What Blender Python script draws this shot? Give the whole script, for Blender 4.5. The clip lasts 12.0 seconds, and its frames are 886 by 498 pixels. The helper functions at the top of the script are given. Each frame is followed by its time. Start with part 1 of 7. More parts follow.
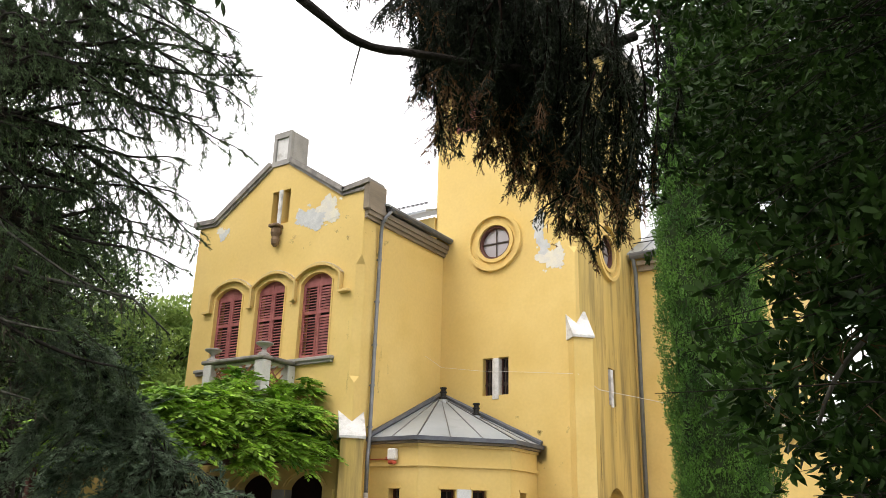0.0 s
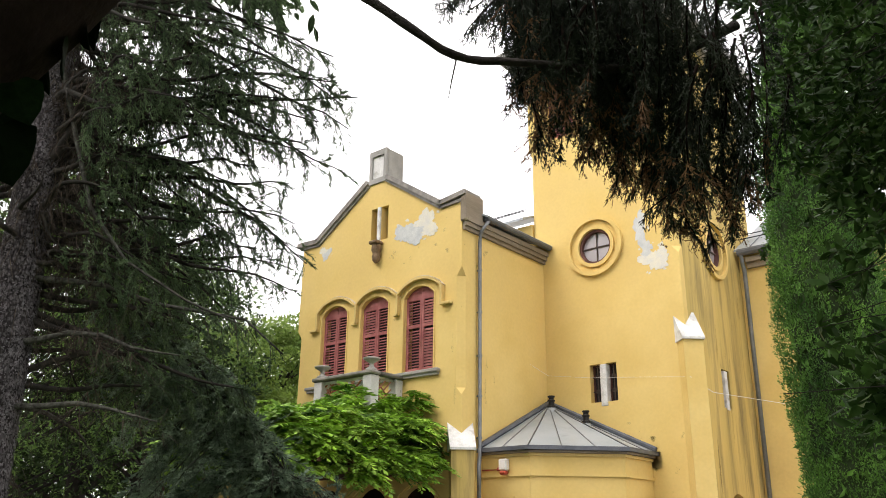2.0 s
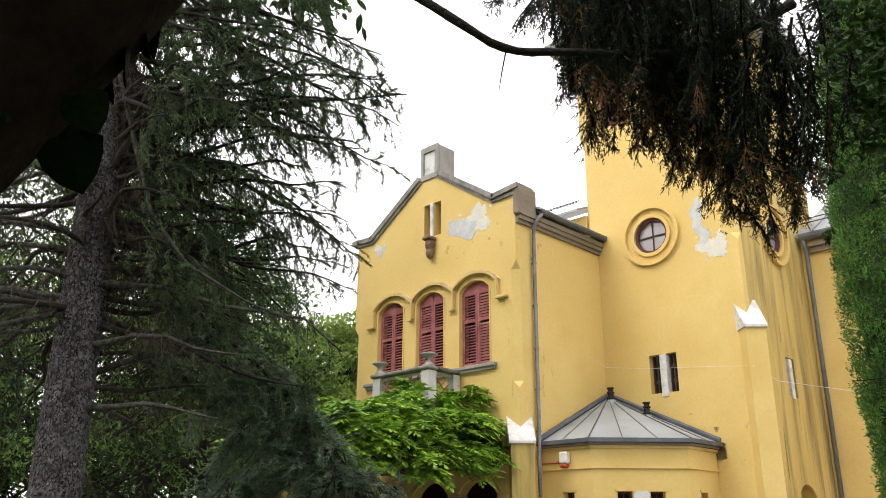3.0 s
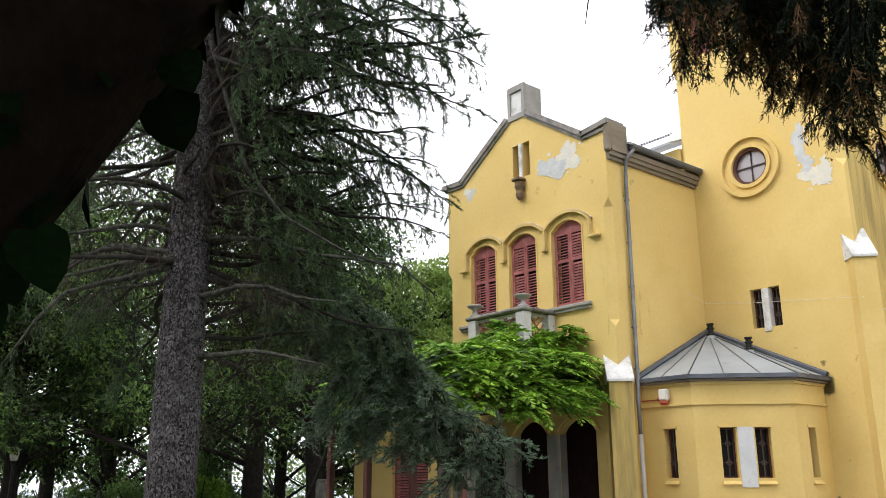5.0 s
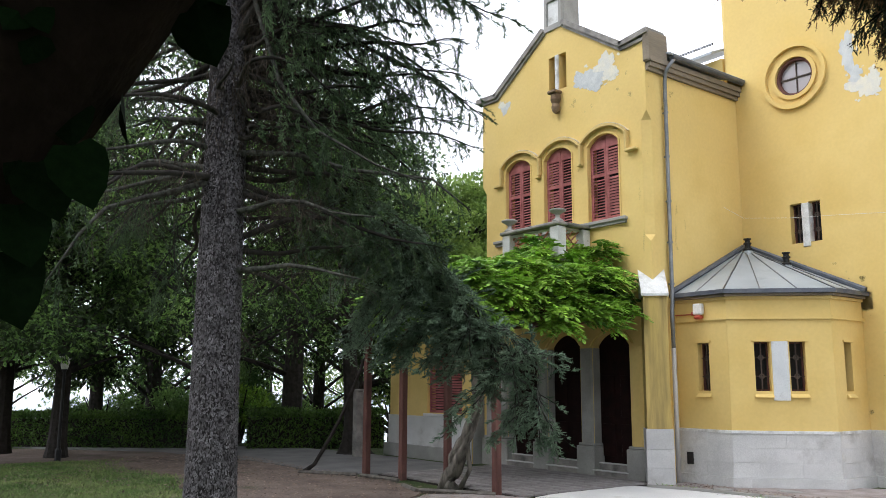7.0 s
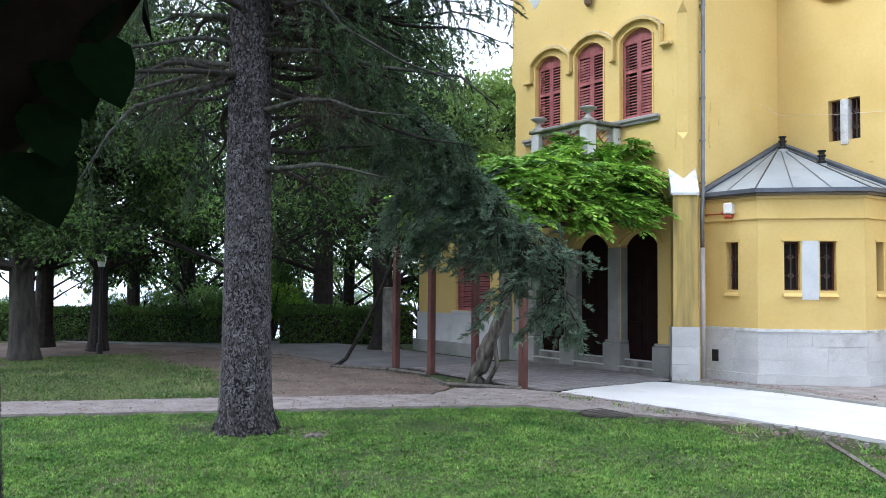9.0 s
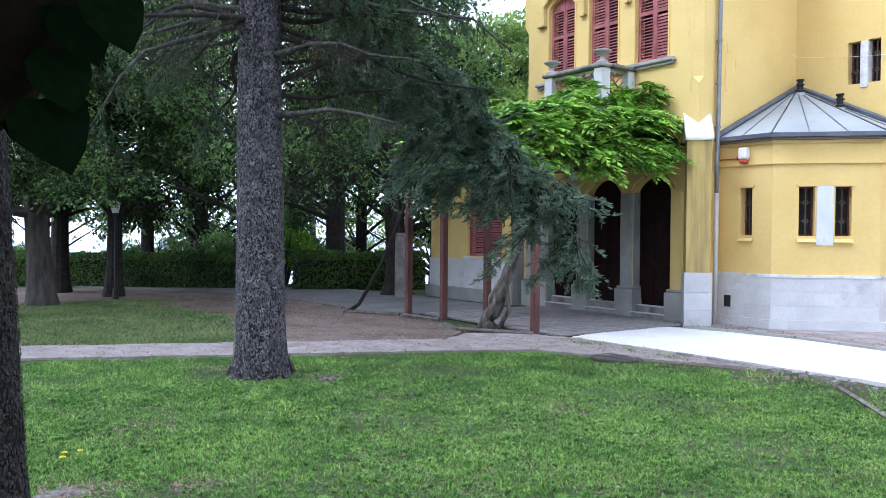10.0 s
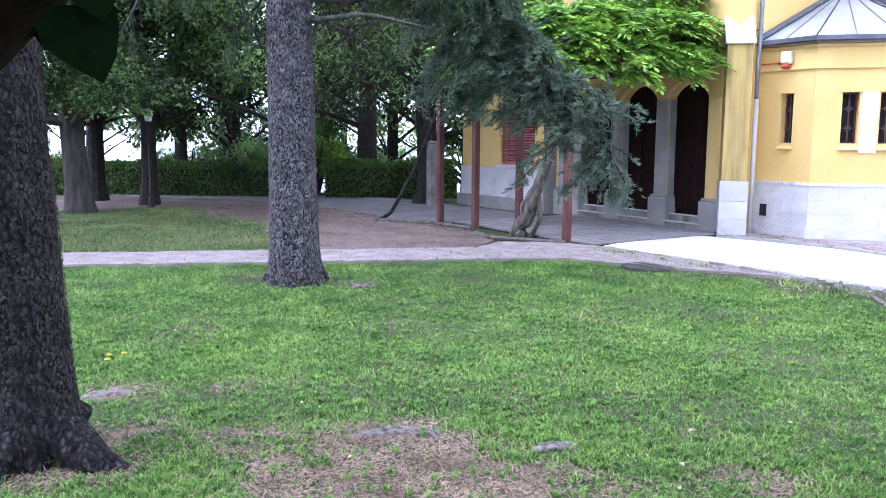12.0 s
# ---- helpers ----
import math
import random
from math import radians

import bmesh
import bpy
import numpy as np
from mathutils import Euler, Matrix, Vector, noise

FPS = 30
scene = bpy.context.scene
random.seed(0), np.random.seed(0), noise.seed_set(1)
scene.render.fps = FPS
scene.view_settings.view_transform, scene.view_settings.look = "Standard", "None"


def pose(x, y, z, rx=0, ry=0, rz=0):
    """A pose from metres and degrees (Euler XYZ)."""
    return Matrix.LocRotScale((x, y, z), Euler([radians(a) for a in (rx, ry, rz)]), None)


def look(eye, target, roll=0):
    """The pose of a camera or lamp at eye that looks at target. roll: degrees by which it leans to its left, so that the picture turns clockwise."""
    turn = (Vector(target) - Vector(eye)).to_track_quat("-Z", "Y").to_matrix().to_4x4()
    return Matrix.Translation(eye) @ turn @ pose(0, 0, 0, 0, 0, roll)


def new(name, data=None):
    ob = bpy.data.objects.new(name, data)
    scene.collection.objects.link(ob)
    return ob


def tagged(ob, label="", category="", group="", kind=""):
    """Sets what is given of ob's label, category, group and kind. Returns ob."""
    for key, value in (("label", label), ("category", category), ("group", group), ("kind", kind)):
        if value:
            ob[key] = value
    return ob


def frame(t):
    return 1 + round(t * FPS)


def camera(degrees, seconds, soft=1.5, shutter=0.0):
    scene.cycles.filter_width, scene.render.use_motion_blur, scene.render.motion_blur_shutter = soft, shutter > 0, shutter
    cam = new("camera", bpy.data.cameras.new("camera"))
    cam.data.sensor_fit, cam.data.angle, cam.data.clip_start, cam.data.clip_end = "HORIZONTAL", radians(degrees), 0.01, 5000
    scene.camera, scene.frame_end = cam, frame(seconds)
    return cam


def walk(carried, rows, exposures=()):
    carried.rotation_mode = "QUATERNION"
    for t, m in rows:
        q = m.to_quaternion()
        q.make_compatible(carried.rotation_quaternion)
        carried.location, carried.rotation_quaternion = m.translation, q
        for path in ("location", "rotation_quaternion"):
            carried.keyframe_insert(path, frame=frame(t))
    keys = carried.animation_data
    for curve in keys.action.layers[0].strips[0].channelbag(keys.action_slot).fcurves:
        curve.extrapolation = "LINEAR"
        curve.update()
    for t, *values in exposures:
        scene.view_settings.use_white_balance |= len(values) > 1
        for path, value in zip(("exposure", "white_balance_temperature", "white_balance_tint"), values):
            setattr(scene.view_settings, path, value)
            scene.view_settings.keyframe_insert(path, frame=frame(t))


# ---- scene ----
cam = camera(56.33, 12.0, soft=0.6)
EYE = (11.17, -13.86, 1.98)
# seconds, tilt, lean, heading in degrees; the camera turns almost where it stands
PATH = [
    (0, 109.00, -1.44, 32.47),
    (0.5, 109.64, -1.36, 33.58),
    (1, 109.68, -1.18, 35.56),
    (1.5, 109.62, -0.89, 37.84),
    (2, 109.56, -0.61, 40.04),
    (2.5, 109.50, -0.25, 42.08),
    (3, 109.16, -0.20, 44.12),
    (3.5, 108.44, -0.13, 46.68),
    (3.7, 108.08, -0.06, 47.66),
    (5.3, 104.49, 0.21, 51.27),
    (5.5, 104.01, 0.18, 51.58),
    (6, 102.69, 0.02, 52.16),
    (6.5, 101.21, -0.17, 52.74),
    (7, 99.31, -0.24, 53.15),
    (7.2, 98.61, -0.24, 53.33),
    (8.8, 93.17, -0.34, 54.87),
    (9, 92.33, -0.43, 55.08),
    (9.5, 90.41, -0.50, 55.58),
    (10, 88.58, -0.38, 55.92),
    (10.5, 86.52, -0.24, 56.35),
    (11, 84.41, -0.26, 57.10),
    (11.5, 83.08, -0.30, 57.73),
    (12, 82.24, -0.28, 58.11),
]
EXPO = [
    (0.0, 0.50, 6850, 14),
    (2.5, 0.53, 6850, 14),
    (5.5, 0.45, 6350, 13),
    (7.0, 0.46, 6100, 12),
    (9.0, 0.79, 5500, 12),
    (9.5, 0.91, 5350, 14),
    (10.5, 1.20, 5150, 18),
    (12.0, 1.60, 5120, 27),
]
# the small sideways sway of the hand-held start, in metres
SWAY = {0: .075, 0.5: .062, 1: .040, 1.5: .026, 2: .016, 2.5: .010, 3: .005}


def stand(t, a, b, c):
    k = SWAY.get(t, 0)
    return pose(EYE[0] + k * math.cos(radians(c)), EYE[1] + k * math.sin(radians(c)), EYE[2], a, b, c + math.degrees(k / 17))


walk(cam, [(t, stand(t, a, b, c)) for t, a, b, c in PATH], EXPO)

# ---- light: bright overcast sky, soft sun behind thin cloud ----
SUN_UP, SUN_TURN = 50.0, 200.0
world = bpy.data.worlds.new("overcast_sky")
scene.world = world
world.use_nodes = True
wn = world.node_tree.nodes
sky = wn.new("ShaderNodeTexSky")
sky.sky_type, sky.sun_disc = "NISHITA", False
sky.sun_elevation, sky.sun_rotation = radians(SUN_UP), radians(SUN_TURN)
sky.air_density, sky.dust_density, sky.ozone_density = 1.0, 6.0, 1.0
veil = wn.new("ShaderNodeHueSaturation")
veil.inputs["Saturation"].default_value = 0.25
cloud = wn.new("ShaderNodeMix")  # an even, closed cloud cover over the whole sky
cloud.data_type = "RGBA"
cloud.inputs[0].default_value = 0.8
cloud.inputs[7].default_value = (10.6, 10.8, 11.2, 1)
world.node_tree.links.new(sky.outputs[0], veil.inputs["Color"])
world.node_tree.links.new(veil.outputs[0], cloud.inputs[6])
world.node_tree.links.new(cloud.outputs[2], wn["Background"].inputs[0])
wn["Background"].inputs[1].default_value = 0.15
sun = new("sun", bpy.data.lights.new("sun", "SUN"))
sun.data.energy, sun.data.angle, sun.data.color = 0.8, radians(30), (1.0, 0.96, 0.9)
a_, e_ = radians(SUN_TURN), radians(SUN_UP)
sun.matrix_world = look((0, 0, 0), (-math.sin(a_) * math.cos(e_), -math.cos(a_) * math.cos(e_), -math.sin(e_)))


# ---- materials ----
def material(name, base, second, scale=3.0, fine=60.0, rough=0.85, bump=0.3, metal=0.0, spread=0.0, stain=None,
             stain_scale=0.7, stain_at=(0.55, 0.75), stretch=(1, 1, 1), leafy=0.0, gloss=0.3, relief=0.01, island=False, grained=0.13, flow=None):
    """Two colours mixed by coarse noise, fine grain, optional stains with a shape of their own, bump."""
    m = bpy.data.materials.new(name)
    m.use_nodes = True
    t, L = m.node_tree.nodes, m.node_tree.links
    b = t["Principled BSDF"]
    co = t.new("ShaderNodeTexCoord")
    mp = t.new("ShaderNodeMapping")
    mp.inputs["Scale"].default_value = stretch
    L.new(co.outputs["Object"], mp.inputs[0])
    n1, n2 = t.new("ShaderNodeTexNoise"), t.new("ShaderNodeTexNoise")
    n1.inputs["Scale"].default_value, n1.inputs["Detail"].default_value = scale, 6
    n2.inputs["Scale"].default_value, n2.inputs["Detail"].default_value = fine, 4
    L.new(mp.outputs[0], n1.inputs[0])
    L.new(mp.outputs[0], n2.inputs[0])
    ramp = t.new("ShaderNodeMapRange")
    ramp.inputs[1].default_value, ramp.inputs[2].default_value = 0.32, 0.68
    L.new(n1.outputs[0], ramp.inputs[0])
    mix = t.new("ShaderNodeMix")
    mix.data_type = "RGBA"
    mix.inputs[6].default_value, mix.inputs[7].default_value = (*base, 1), (*second, 1)
    L.new(ramp.outputs[0], mix.inputs[0])
    col = mix.outputs[2]
    grain = t.new("ShaderNodeMapRange")
    grain.inputs[1].default_value, grain.inputs[2].default_value = 0.25, 0.75
    grain.inputs[3].default_value, grain.inputs[4].default_value = 1 - grained, 1 + grained
    L.new(n2.outputs[0], grain.inputs[0])
    if stain:
        n3 = t.new("ShaderNodeTexNoise")
        n3.inputs["Scale"].default_value, n3.inputs["Detail"].default_value, n3.inputs["Roughness"].default_value = stain_scale, 8, 0.65
        if flow:
            run = t.new("ShaderNodeMapping")
            run.inputs["Scale"].default_value = flow
            L.new(co.outputs["Object"], run.inputs[0])
            L.new(run.outputs[0], n3.inputs[0])
        else:
            L.new(co.outputs["Object"], n3.inputs[0])
        r3 = t.new("ShaderNodeMapRange")
        r3.inputs[1].default_value, r3.inputs[2].default_value = stain_at
        L.new(n3.outputs[0], r3.inputs[0])
        m3 = t.new("ShaderNodeMix")
        m3.data_type = "RGBA"
        m3.inputs[7].default_value = (*stain, 1)
        L.new(r3.outputs[0], m3.inputs[0])
        L.new(col, m3.inputs[6])
        col = m3.outputs[2]
    hsv = t.new("ShaderNodeHueSaturation")
    L.new(col, hsv.inputs["Color"])
    val = grain.outputs[0]
    if spread:
        if island:
            rnd = t.new("ShaderNodeNewGeometry").outputs["Random Per Island"]
        else:
            rnd = t.new("ShaderNodeObjectInfo").outputs["Random"]
        sp = t.new("ShaderNodeMapRange")
        sp.inputs[3].default_value, sp.inputs[4].default_value = 1 - spread, 1 + spread
        L.new(rnd, sp.inputs[0])
        mu = t.new("ShaderNodeMath")
        mu.operation = "MULTIPLY"
        L.new(val, mu.inputs[0])
        L.new(sp.outputs[0], mu.inputs[1])
        val = mu.outputs[0]
    L.new(val, hsv.inputs["Value"])
    L.new(hsv.outputs[0], b.inputs["Base Color"])
    b.inputs["Roughness"].default_value = rough
    b.inputs["Metallic"].default_value = metal
    b.inputs["Specular IOR Level"].default_value = gloss
    if bump:
        bp = t.new("ShaderNodeBump")
        bp.inputs["Strength"].default_value, bp.inputs["Distance"].default_value = bump, relief
        L.new(n2.outputs[0], bp.inputs["Height"])
        L.new(bp.outputs[0], b.inputs["Normal"])
    if leafy:
        tr = t.new("ShaderNodeBsdfTranslucent")
        ms = t.new("ShaderNodeMixShader")
        ms.inputs[0].default_value = leafy
        L.new(hsv.outputs[0], tr.inputs[0])
        L.new(b.outputs[0], ms.inputs[1])
        L.new(tr.outputs[0], ms.inputs[2])
        L.new(ms.outputs[0], t["Material Output"].inputs[0])
    return m


PLASTER = material("yellow_plaster", (0.665, 0.478, 0.160), (0.740, 0.555, 0.212), 0.9, 14, 0.9, 0.12, stain=(0.61, 0.43, 0.15), stain_scale=0.45, stain_at=(0.5, 0.75), relief=0.004, grained=0.035)
# Darker copy of PLASTER: real rain streaks, plus the tower side's shade as tone.
PLASTER_DIM_STREAK = material("dim_streaked_plaster", (0.50, 0.37, 0.12), (0.64, 0.47, 0.16), 1.6, 14, 0.9, 0.15, stain=(0.165, 0.13, 0.065), stain_scale=2.6, stain_at=(0.47, 0.74), stretch=(1, 1, 0.12), relief=0.004, grained=0.05, flow=(1, 1, 0.09))
HOOD = material("hood_plaster", (0.56, 0.41, 0.16), (0.66, 0.49, 0.19), 3, 30, 0.9, 0.2, grained=0.06)
HOOD_WORN = material("worn_hood_top", (0.46, 0.36, 0.19), (0.62, 0.55, 0.42), 7, 40, 0.95, 0.5, grained=0.2)
EAVES = material("brown_eaves", (0.20, 0.165, 0.12), (0.30, 0.25, 0.19), 3, 40, 0.9, 0.3, stretch=(1, 0.15, 1))
BROWN = material("brown_carving", (0.13, 0.085, 0.05), (0.22, 0.15, 0.09), 8, 50, 0.9, 0.4)
PATCH = material("bare_render", (0.46, 0.48, 0.48), (0.60, 0.61, 0.59), 5, 60, 0.95, 0.5)
PATCH_PALE = material("pale_render", (0.62, 0.61, 0.56), (0.72, 0.68, 0.55), 6, 60, 0.95, 0.5)
STONE = material("pale_stone", (0.50, 0.495, 0.48), (0.62, 0.61, 0.59), 1.6, 50, 0.85, 0.3, spread=0.05, stain=(0.36, 0.345, 0.32), stain_scale=1.5)
STONE_DARK = material("weathered_stone", (0.17, 0.16, 0.15), (0.32, 0.30, 0.27), 4, 50, 0.9, 0.5, stain=(0.09, 0.085, 0.08), stain_scale=2.2)
PIER = material("grey_pier_stone", (0.265, 0.26, 0.24), (0.365, 0.355, 0.33), 2, 50, 0.85, 0.3)
WHITE = material("white_stone", (0.60, 0.60, 0.585), (0.72, 0.72, 0.70), 3, 50, 0.8, 0.4, stain=(0.36, 0.35, 0.32), stain_scale=3.5, stain_at=(0.48, 0.72))
SHUTTER = material("red_shutter_paint", (0.27, 0.085, 0.082), (0.40, 0.145, 0.138), 5, 70, 0.6, 0.2, spread=0.08)
DARK = material("dark_interior", (0.012, 0.011, 0.011), (0.02, 0.017, 0.016), 2, 30, 0.7, 0.1)
FRAME_RED = material("red_brown_frame", (0.075, 0.030, 0.024), (0.12, 0.05, 0.04), 6, 60, 0.7, 0.2)
GRILLE = material("rusty_grille", (0.055, 0.042, 0.036), (0.10, 0.075, 0.06), 9, 60, 0.7, 0.2)
PANEL = material("weathered_white_panel", (0.56, 0.58, 0.58), (0.66, 0.67, 0.66), 3, 50, 0.85, 0.3, stain=(0.42, 0.42, 0.40), stain_scale=3)
# Red-brown door colour taken almost to black to hold the porch's shade.
DOOR = material("shaded_red_door", (0.010, 0.005, 0.0045), (0.020, 0.008, 0.007), 4, 60, 0.6, 0.2, gloss=0.08)
ZINC = material("zinc_sheet", (0.30, 0.335, 0.355), (0.39, 0.42, 0.435), 1.2, 40, 0.45, 0.1, metal=0.1, spread=0.05, grained=0.06, stain=(0.25, 0.28, 0.30), stain_scale=2.5)
ZINC_DARK = material("dark_flashing", (0.09, 0.10, 0.12), (0.15, 0.16, 0.18), 3, 40, 0.5, 0.15, metal=0.3)
PIPE = material("grey_pipe", (0.16, 0.17, 0.18), (0.24, 0.25, 0.26), 4, 50, 0.45, 0.15, metal=0.4)
IRON = material("old_iron_cover", (0.055, 0.048, 0.042), (0.10, 0.09, 0.078), 7, 60, 0.85, 0.5)
PIPE_PALE = material("pale_pipe", (0.42, 0.40, 0.37), (0.5, 0.48, 0.45), 4, 50, 0.5, 0.15)
BLACK = material("black_metal", (0.012, 0.012, 0.013), (0.02, 0.02, 0.02), 6, 60, 0.5, 0.1)
POST = material("red_brown_post", (0.085, 0.036, 0.030), (0.155, 0.072, 0.058), 5, 60, 0.8, 0.3, stretch=(1, 1, 0.3), stain=(0.06, 0.035, 0.03), stain_scale=1.6, stain_at=(0.55, 0.75))
BARK_SCALE = material("bark_scale", (0.050, 0.045, 0.047), (0.185, 0.175, 0.182), 9, 60, 0.95, 0.4, spread=0.36, island=True)
BARK_SCALE_DARK = material("dark_bark_scale", (0.018, 0.015, 0.014), (0.066, 0.058, 0.054), 9, 60, 0.95, 0.4, spread=0.5, island=True)
VINE = material("vine_bark", (0.075, 0.067, 0.057), (0.25, 0.225, 0.19), 12, 60, 0.95, 0.9, stretch=(1, 1, 0.25), relief=0.03)
STRAW_BIT = material("dry_straw", (0.20, 0.135, 0.095), (0.44, 0.32, 0.235), 3, 30, 0.9, 0, spread=0.5, island=True)
YELLOW = material("yellow_petal", (0.75, 0.55, 0.02), (0.82, 0.64, 0.05), 20, 60, 0.6, 0)
FALLEN = material("fallen_leaf", (0.45, 0.38, 0.24), (0.6, 0.55, 0.40), 20, 60, 0.7, 0)
LIMB_DARK = material("dark_limb", (0.016, 0.014, 0.012), (0.045, 0.041, 0.034), 7, 60, 0.95, 0.6)
GRASS_CLUMP = material("clump_grass", (0.075, 0.19, 0.030), (0.23, 0.39, 0.07), 4, 25, 0.55, 0, spread=0.5, island=True, leafy=0.3, grained=0.3)
BARK_BROWN = material("brown_grey_bark", (0.036, 0.032, 0.028), (0.088, 0.078, 0.067), 8, 50, 0.95, 0.8, stretch=(1, 1, 0.2), relief=0.02)
BARK_DARK = material("dark_bark", (0.018, 0.015, 0.013), (0.042, 0.036, 0.031), 9, 50, 0.95, 0.8, relief=0.02)
BARK_GREY = material("grey_bark", (0.085, 0.077, 0.066), (0.17, 0.155, 0.135), 8, 50, 0.95, 0.8, stretch=(1, 1, 0.2), relief=0.02)
LIMB = material("lichened_limb", (0.020, 0.018, 0.015), (0.105, 0.108, 0.090), 16, 80, 0.95, 0.8, grained=0.3)
NEEDLE = material("blue_green_needles", (0.042, 0.078, 0.034), (0.135, 0.205, 0.092), 2.2, 30, 0.6, 0, spread=0.75, island=True, leafy=0.2)
NEEDLE_MID = material("grey_green_needles", (0.044, 0.082, 0.036), (0.135, 0.205, 0.092), 2.2, 30, 0.6, 0, spread=0.7, island=True, leafy=0.2)
NEEDLE_BLUE = material("pale_blue_needles", (0.064, 0.112, 0.066), (0.30, 0.40, 0.275), 2.6, 30, 0.6, 0, spread=0.45, island=True, leafy=0.2)
# Inner fill toned dark: shade inside the crowns is put into its colour.
INNER_SHADE = material("inner_growth", (0.016, 0.028, 0.011), (0.052, 0.084, 0.028), 0.8, 30, 0.8, 0, spread=0.3, island=True, leafy=0.3)
TWIG = material("dead_twig", (0.035, 0.027, 0.02), (0.085, 0.065, 0.048), 6, 30, 0.9, 0, spread=0.4, island=True)
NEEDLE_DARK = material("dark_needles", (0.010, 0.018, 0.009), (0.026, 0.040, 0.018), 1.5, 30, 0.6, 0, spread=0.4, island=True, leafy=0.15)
NEEDLE_BROWN = material("browned_needles", (0.10, 0.052, 0.024), (0.24, 0.135, 0.062), 3, 30, 0.7, 0, spread=0.4, island=True, leafy=0.2)
LEAF_BRIGHT = material("wisteria_leaf", (0.042, 0.140, 0.014), (0.37, 0.60, 0.075), 1.7, 20, 0.45, 0, spread=0.45, island=True, leafy=0.28)
LEAF_WOOD = material("woodland_leaf", (0.055, 0.115, 0.034), (0.25, 0.40, 0.110), 0.9, 8, 0.55, 0, spread=0.26, island=True, leafy=0.45)
LEAF_YEW = material("yew_leaf", (0.065, 0.15, 0.038), (0.30, 0.48, 0.115), 0.9, 8, 0.55, 0, spread=0.26, island=True, leafy=0.45)
LEAF_PALE = material("pale_leaf", (0.12, 0.20, 0.045), (0.33, 0.45, 0.11), 0.5, 8, 0.55, 0, spread=0.26, island=True, leafy=0.45)
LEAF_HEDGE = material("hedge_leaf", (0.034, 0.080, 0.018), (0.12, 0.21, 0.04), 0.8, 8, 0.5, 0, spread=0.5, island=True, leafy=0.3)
LEAF_CYPRESS = material("cypress_spray", (0.046, 0.125, 0.026), (0.165, 0.335, 0.062), 2.2, 20, 0.6, 0, spread=0.5, island=True, leafy=0.25)
LEAF_LAUREL = material("laurel_leaf", (0.015, 0.040, 0.010), (0.055, 0.112, 0.026), 2.5, 20, 0.45, 0, spread=0.5, island=True, leafy=0.22, gloss=0.12)
# Ivy and stem are near black: their deep shade is put into the colour.
LEAF_IVY_SHADED = material("ivy_leaf", (0.0025, 0.0075, 0.002), (0.005, 0.013, 0.0032), 6, 30, 0.7, 0, spread=0.3, leafy=0.04, gloss=0.02)
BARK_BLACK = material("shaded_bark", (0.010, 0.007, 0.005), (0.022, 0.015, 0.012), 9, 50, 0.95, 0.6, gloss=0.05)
GRASS = material("grass_blades", (0.080, 0.200, 0.032), (0.280, 0.445, 0.095), 1.6, 28, 0.6, 0, spread=0.75, island=True, leafy=0.3, grained=0.4)
GRASS_DRY = material("thin_dry_grass", (0.11, 0.20, 0.055), (0.25, 0.31, 0.11), 0.9, 9, 0.7, 0, spread=0.5, island=True, leafy=0.3)
FLAKE = material("dry_litter", (0.10, 0.065, 0.045), (0.30, 0.23, 0.18), 5, 30, 0.9, 0, spread=0.6, island=True)
# Soil kept dark so that it stands for shade between the grass blades.
LAWN = material("lawn_soil", (0.035, 0.058, 0.016), (0.062, 0.085, 0.028), 1.4, 40, 0.95, 0.7, stain=(0.12, 0.09, 0.06), stain_scale=0.9, stain_at=(0.58, 0.72), relief=0.03, grained=0.3)
LITTER = material("needle_litter", (0.115, 0.085, 0.07), (0.20, 0.155, 0.13), 1.3, 45, 0.95, 0.8, stain=(0.06, 0.075, 0.03), stain_scale=0.8, stain_at=(0.58, 0.75), relief=0.02, grained=0.3)
GRAVEL = material("pinkish_gravel", (0.25, 0.215, 0.20), (0.36, 0.32, 0.305), 3, 90, 0.95, 0.8, stain=(0.17, 0.14, 0.125), stain_scale=1.8, grained=0.25)
ASPHALT = material("old_asphalt", (0.13, 0.125, 0.125), (0.19, 0.185, 0.18), 1.5, 90, 0.95, 0.5)
CONCRETE = material("pale_concrete", (0.62, 0.61, 0.60), (0.70, 0.69, 0.67), 1.2, 60, 0.9, 0.3, stain=(0.48, 0.46, 0.44), stain_scale=1.1, stain_at=(0.6, 0.8))
PAVER = material("grey_paver", (0.20, 0.182, 0.178), (0.285, 0.262, 0.255), 3, 60, 0.9, 0.4, spread=0.12)
TERRA = material("terracotta_lattice", (0.30, 0.12, 0.075), (0.38, 0.17, 0.11), 6, 50, 0.85, 0.2)
SIREN = material("siren_plastic", (0.72, 0.70, 0.66), (0.78, 0.76, 0.72), 6, 50, 0.4, 0.05)
RED = material("red_lens", (0.42, 0.07, 0.04), (0.5, 0.10, 0.06), 6, 50, 0.4, 0.05)
SEA = material("distant_water", (0.30, 0.36, 0.40), (0.36, 0.41, 0.45), 0.01, 0.1, 0.35, 0.0)
ROOT = material("worn_root", (0.085, 0.07, 0.062), (0.30, 0.265, 0.24), 22, 90, 0.95, 0.9, stretch=(1, 1, 1), relief=0.012, grained=0.3)
# Pale grey base: the sky's reflection is put into the panes' colour.
GLASS = bpy.data.materials.new("sky_toned_glass")
GLASS.use_nodes = True
GLASS.node_tree.nodes["Principled BSDF"].inputs["Base Color"].default_value = (0.36, 0.33, 0.34, 1)
GLASS.node_tree.nodes["Principled BSDF"].inputs["Roughness"].default_value = 0.08
GLASS.node_tree.nodes["Principled BSDF"].inputs["Specular IOR Level"].default_value = 0.9



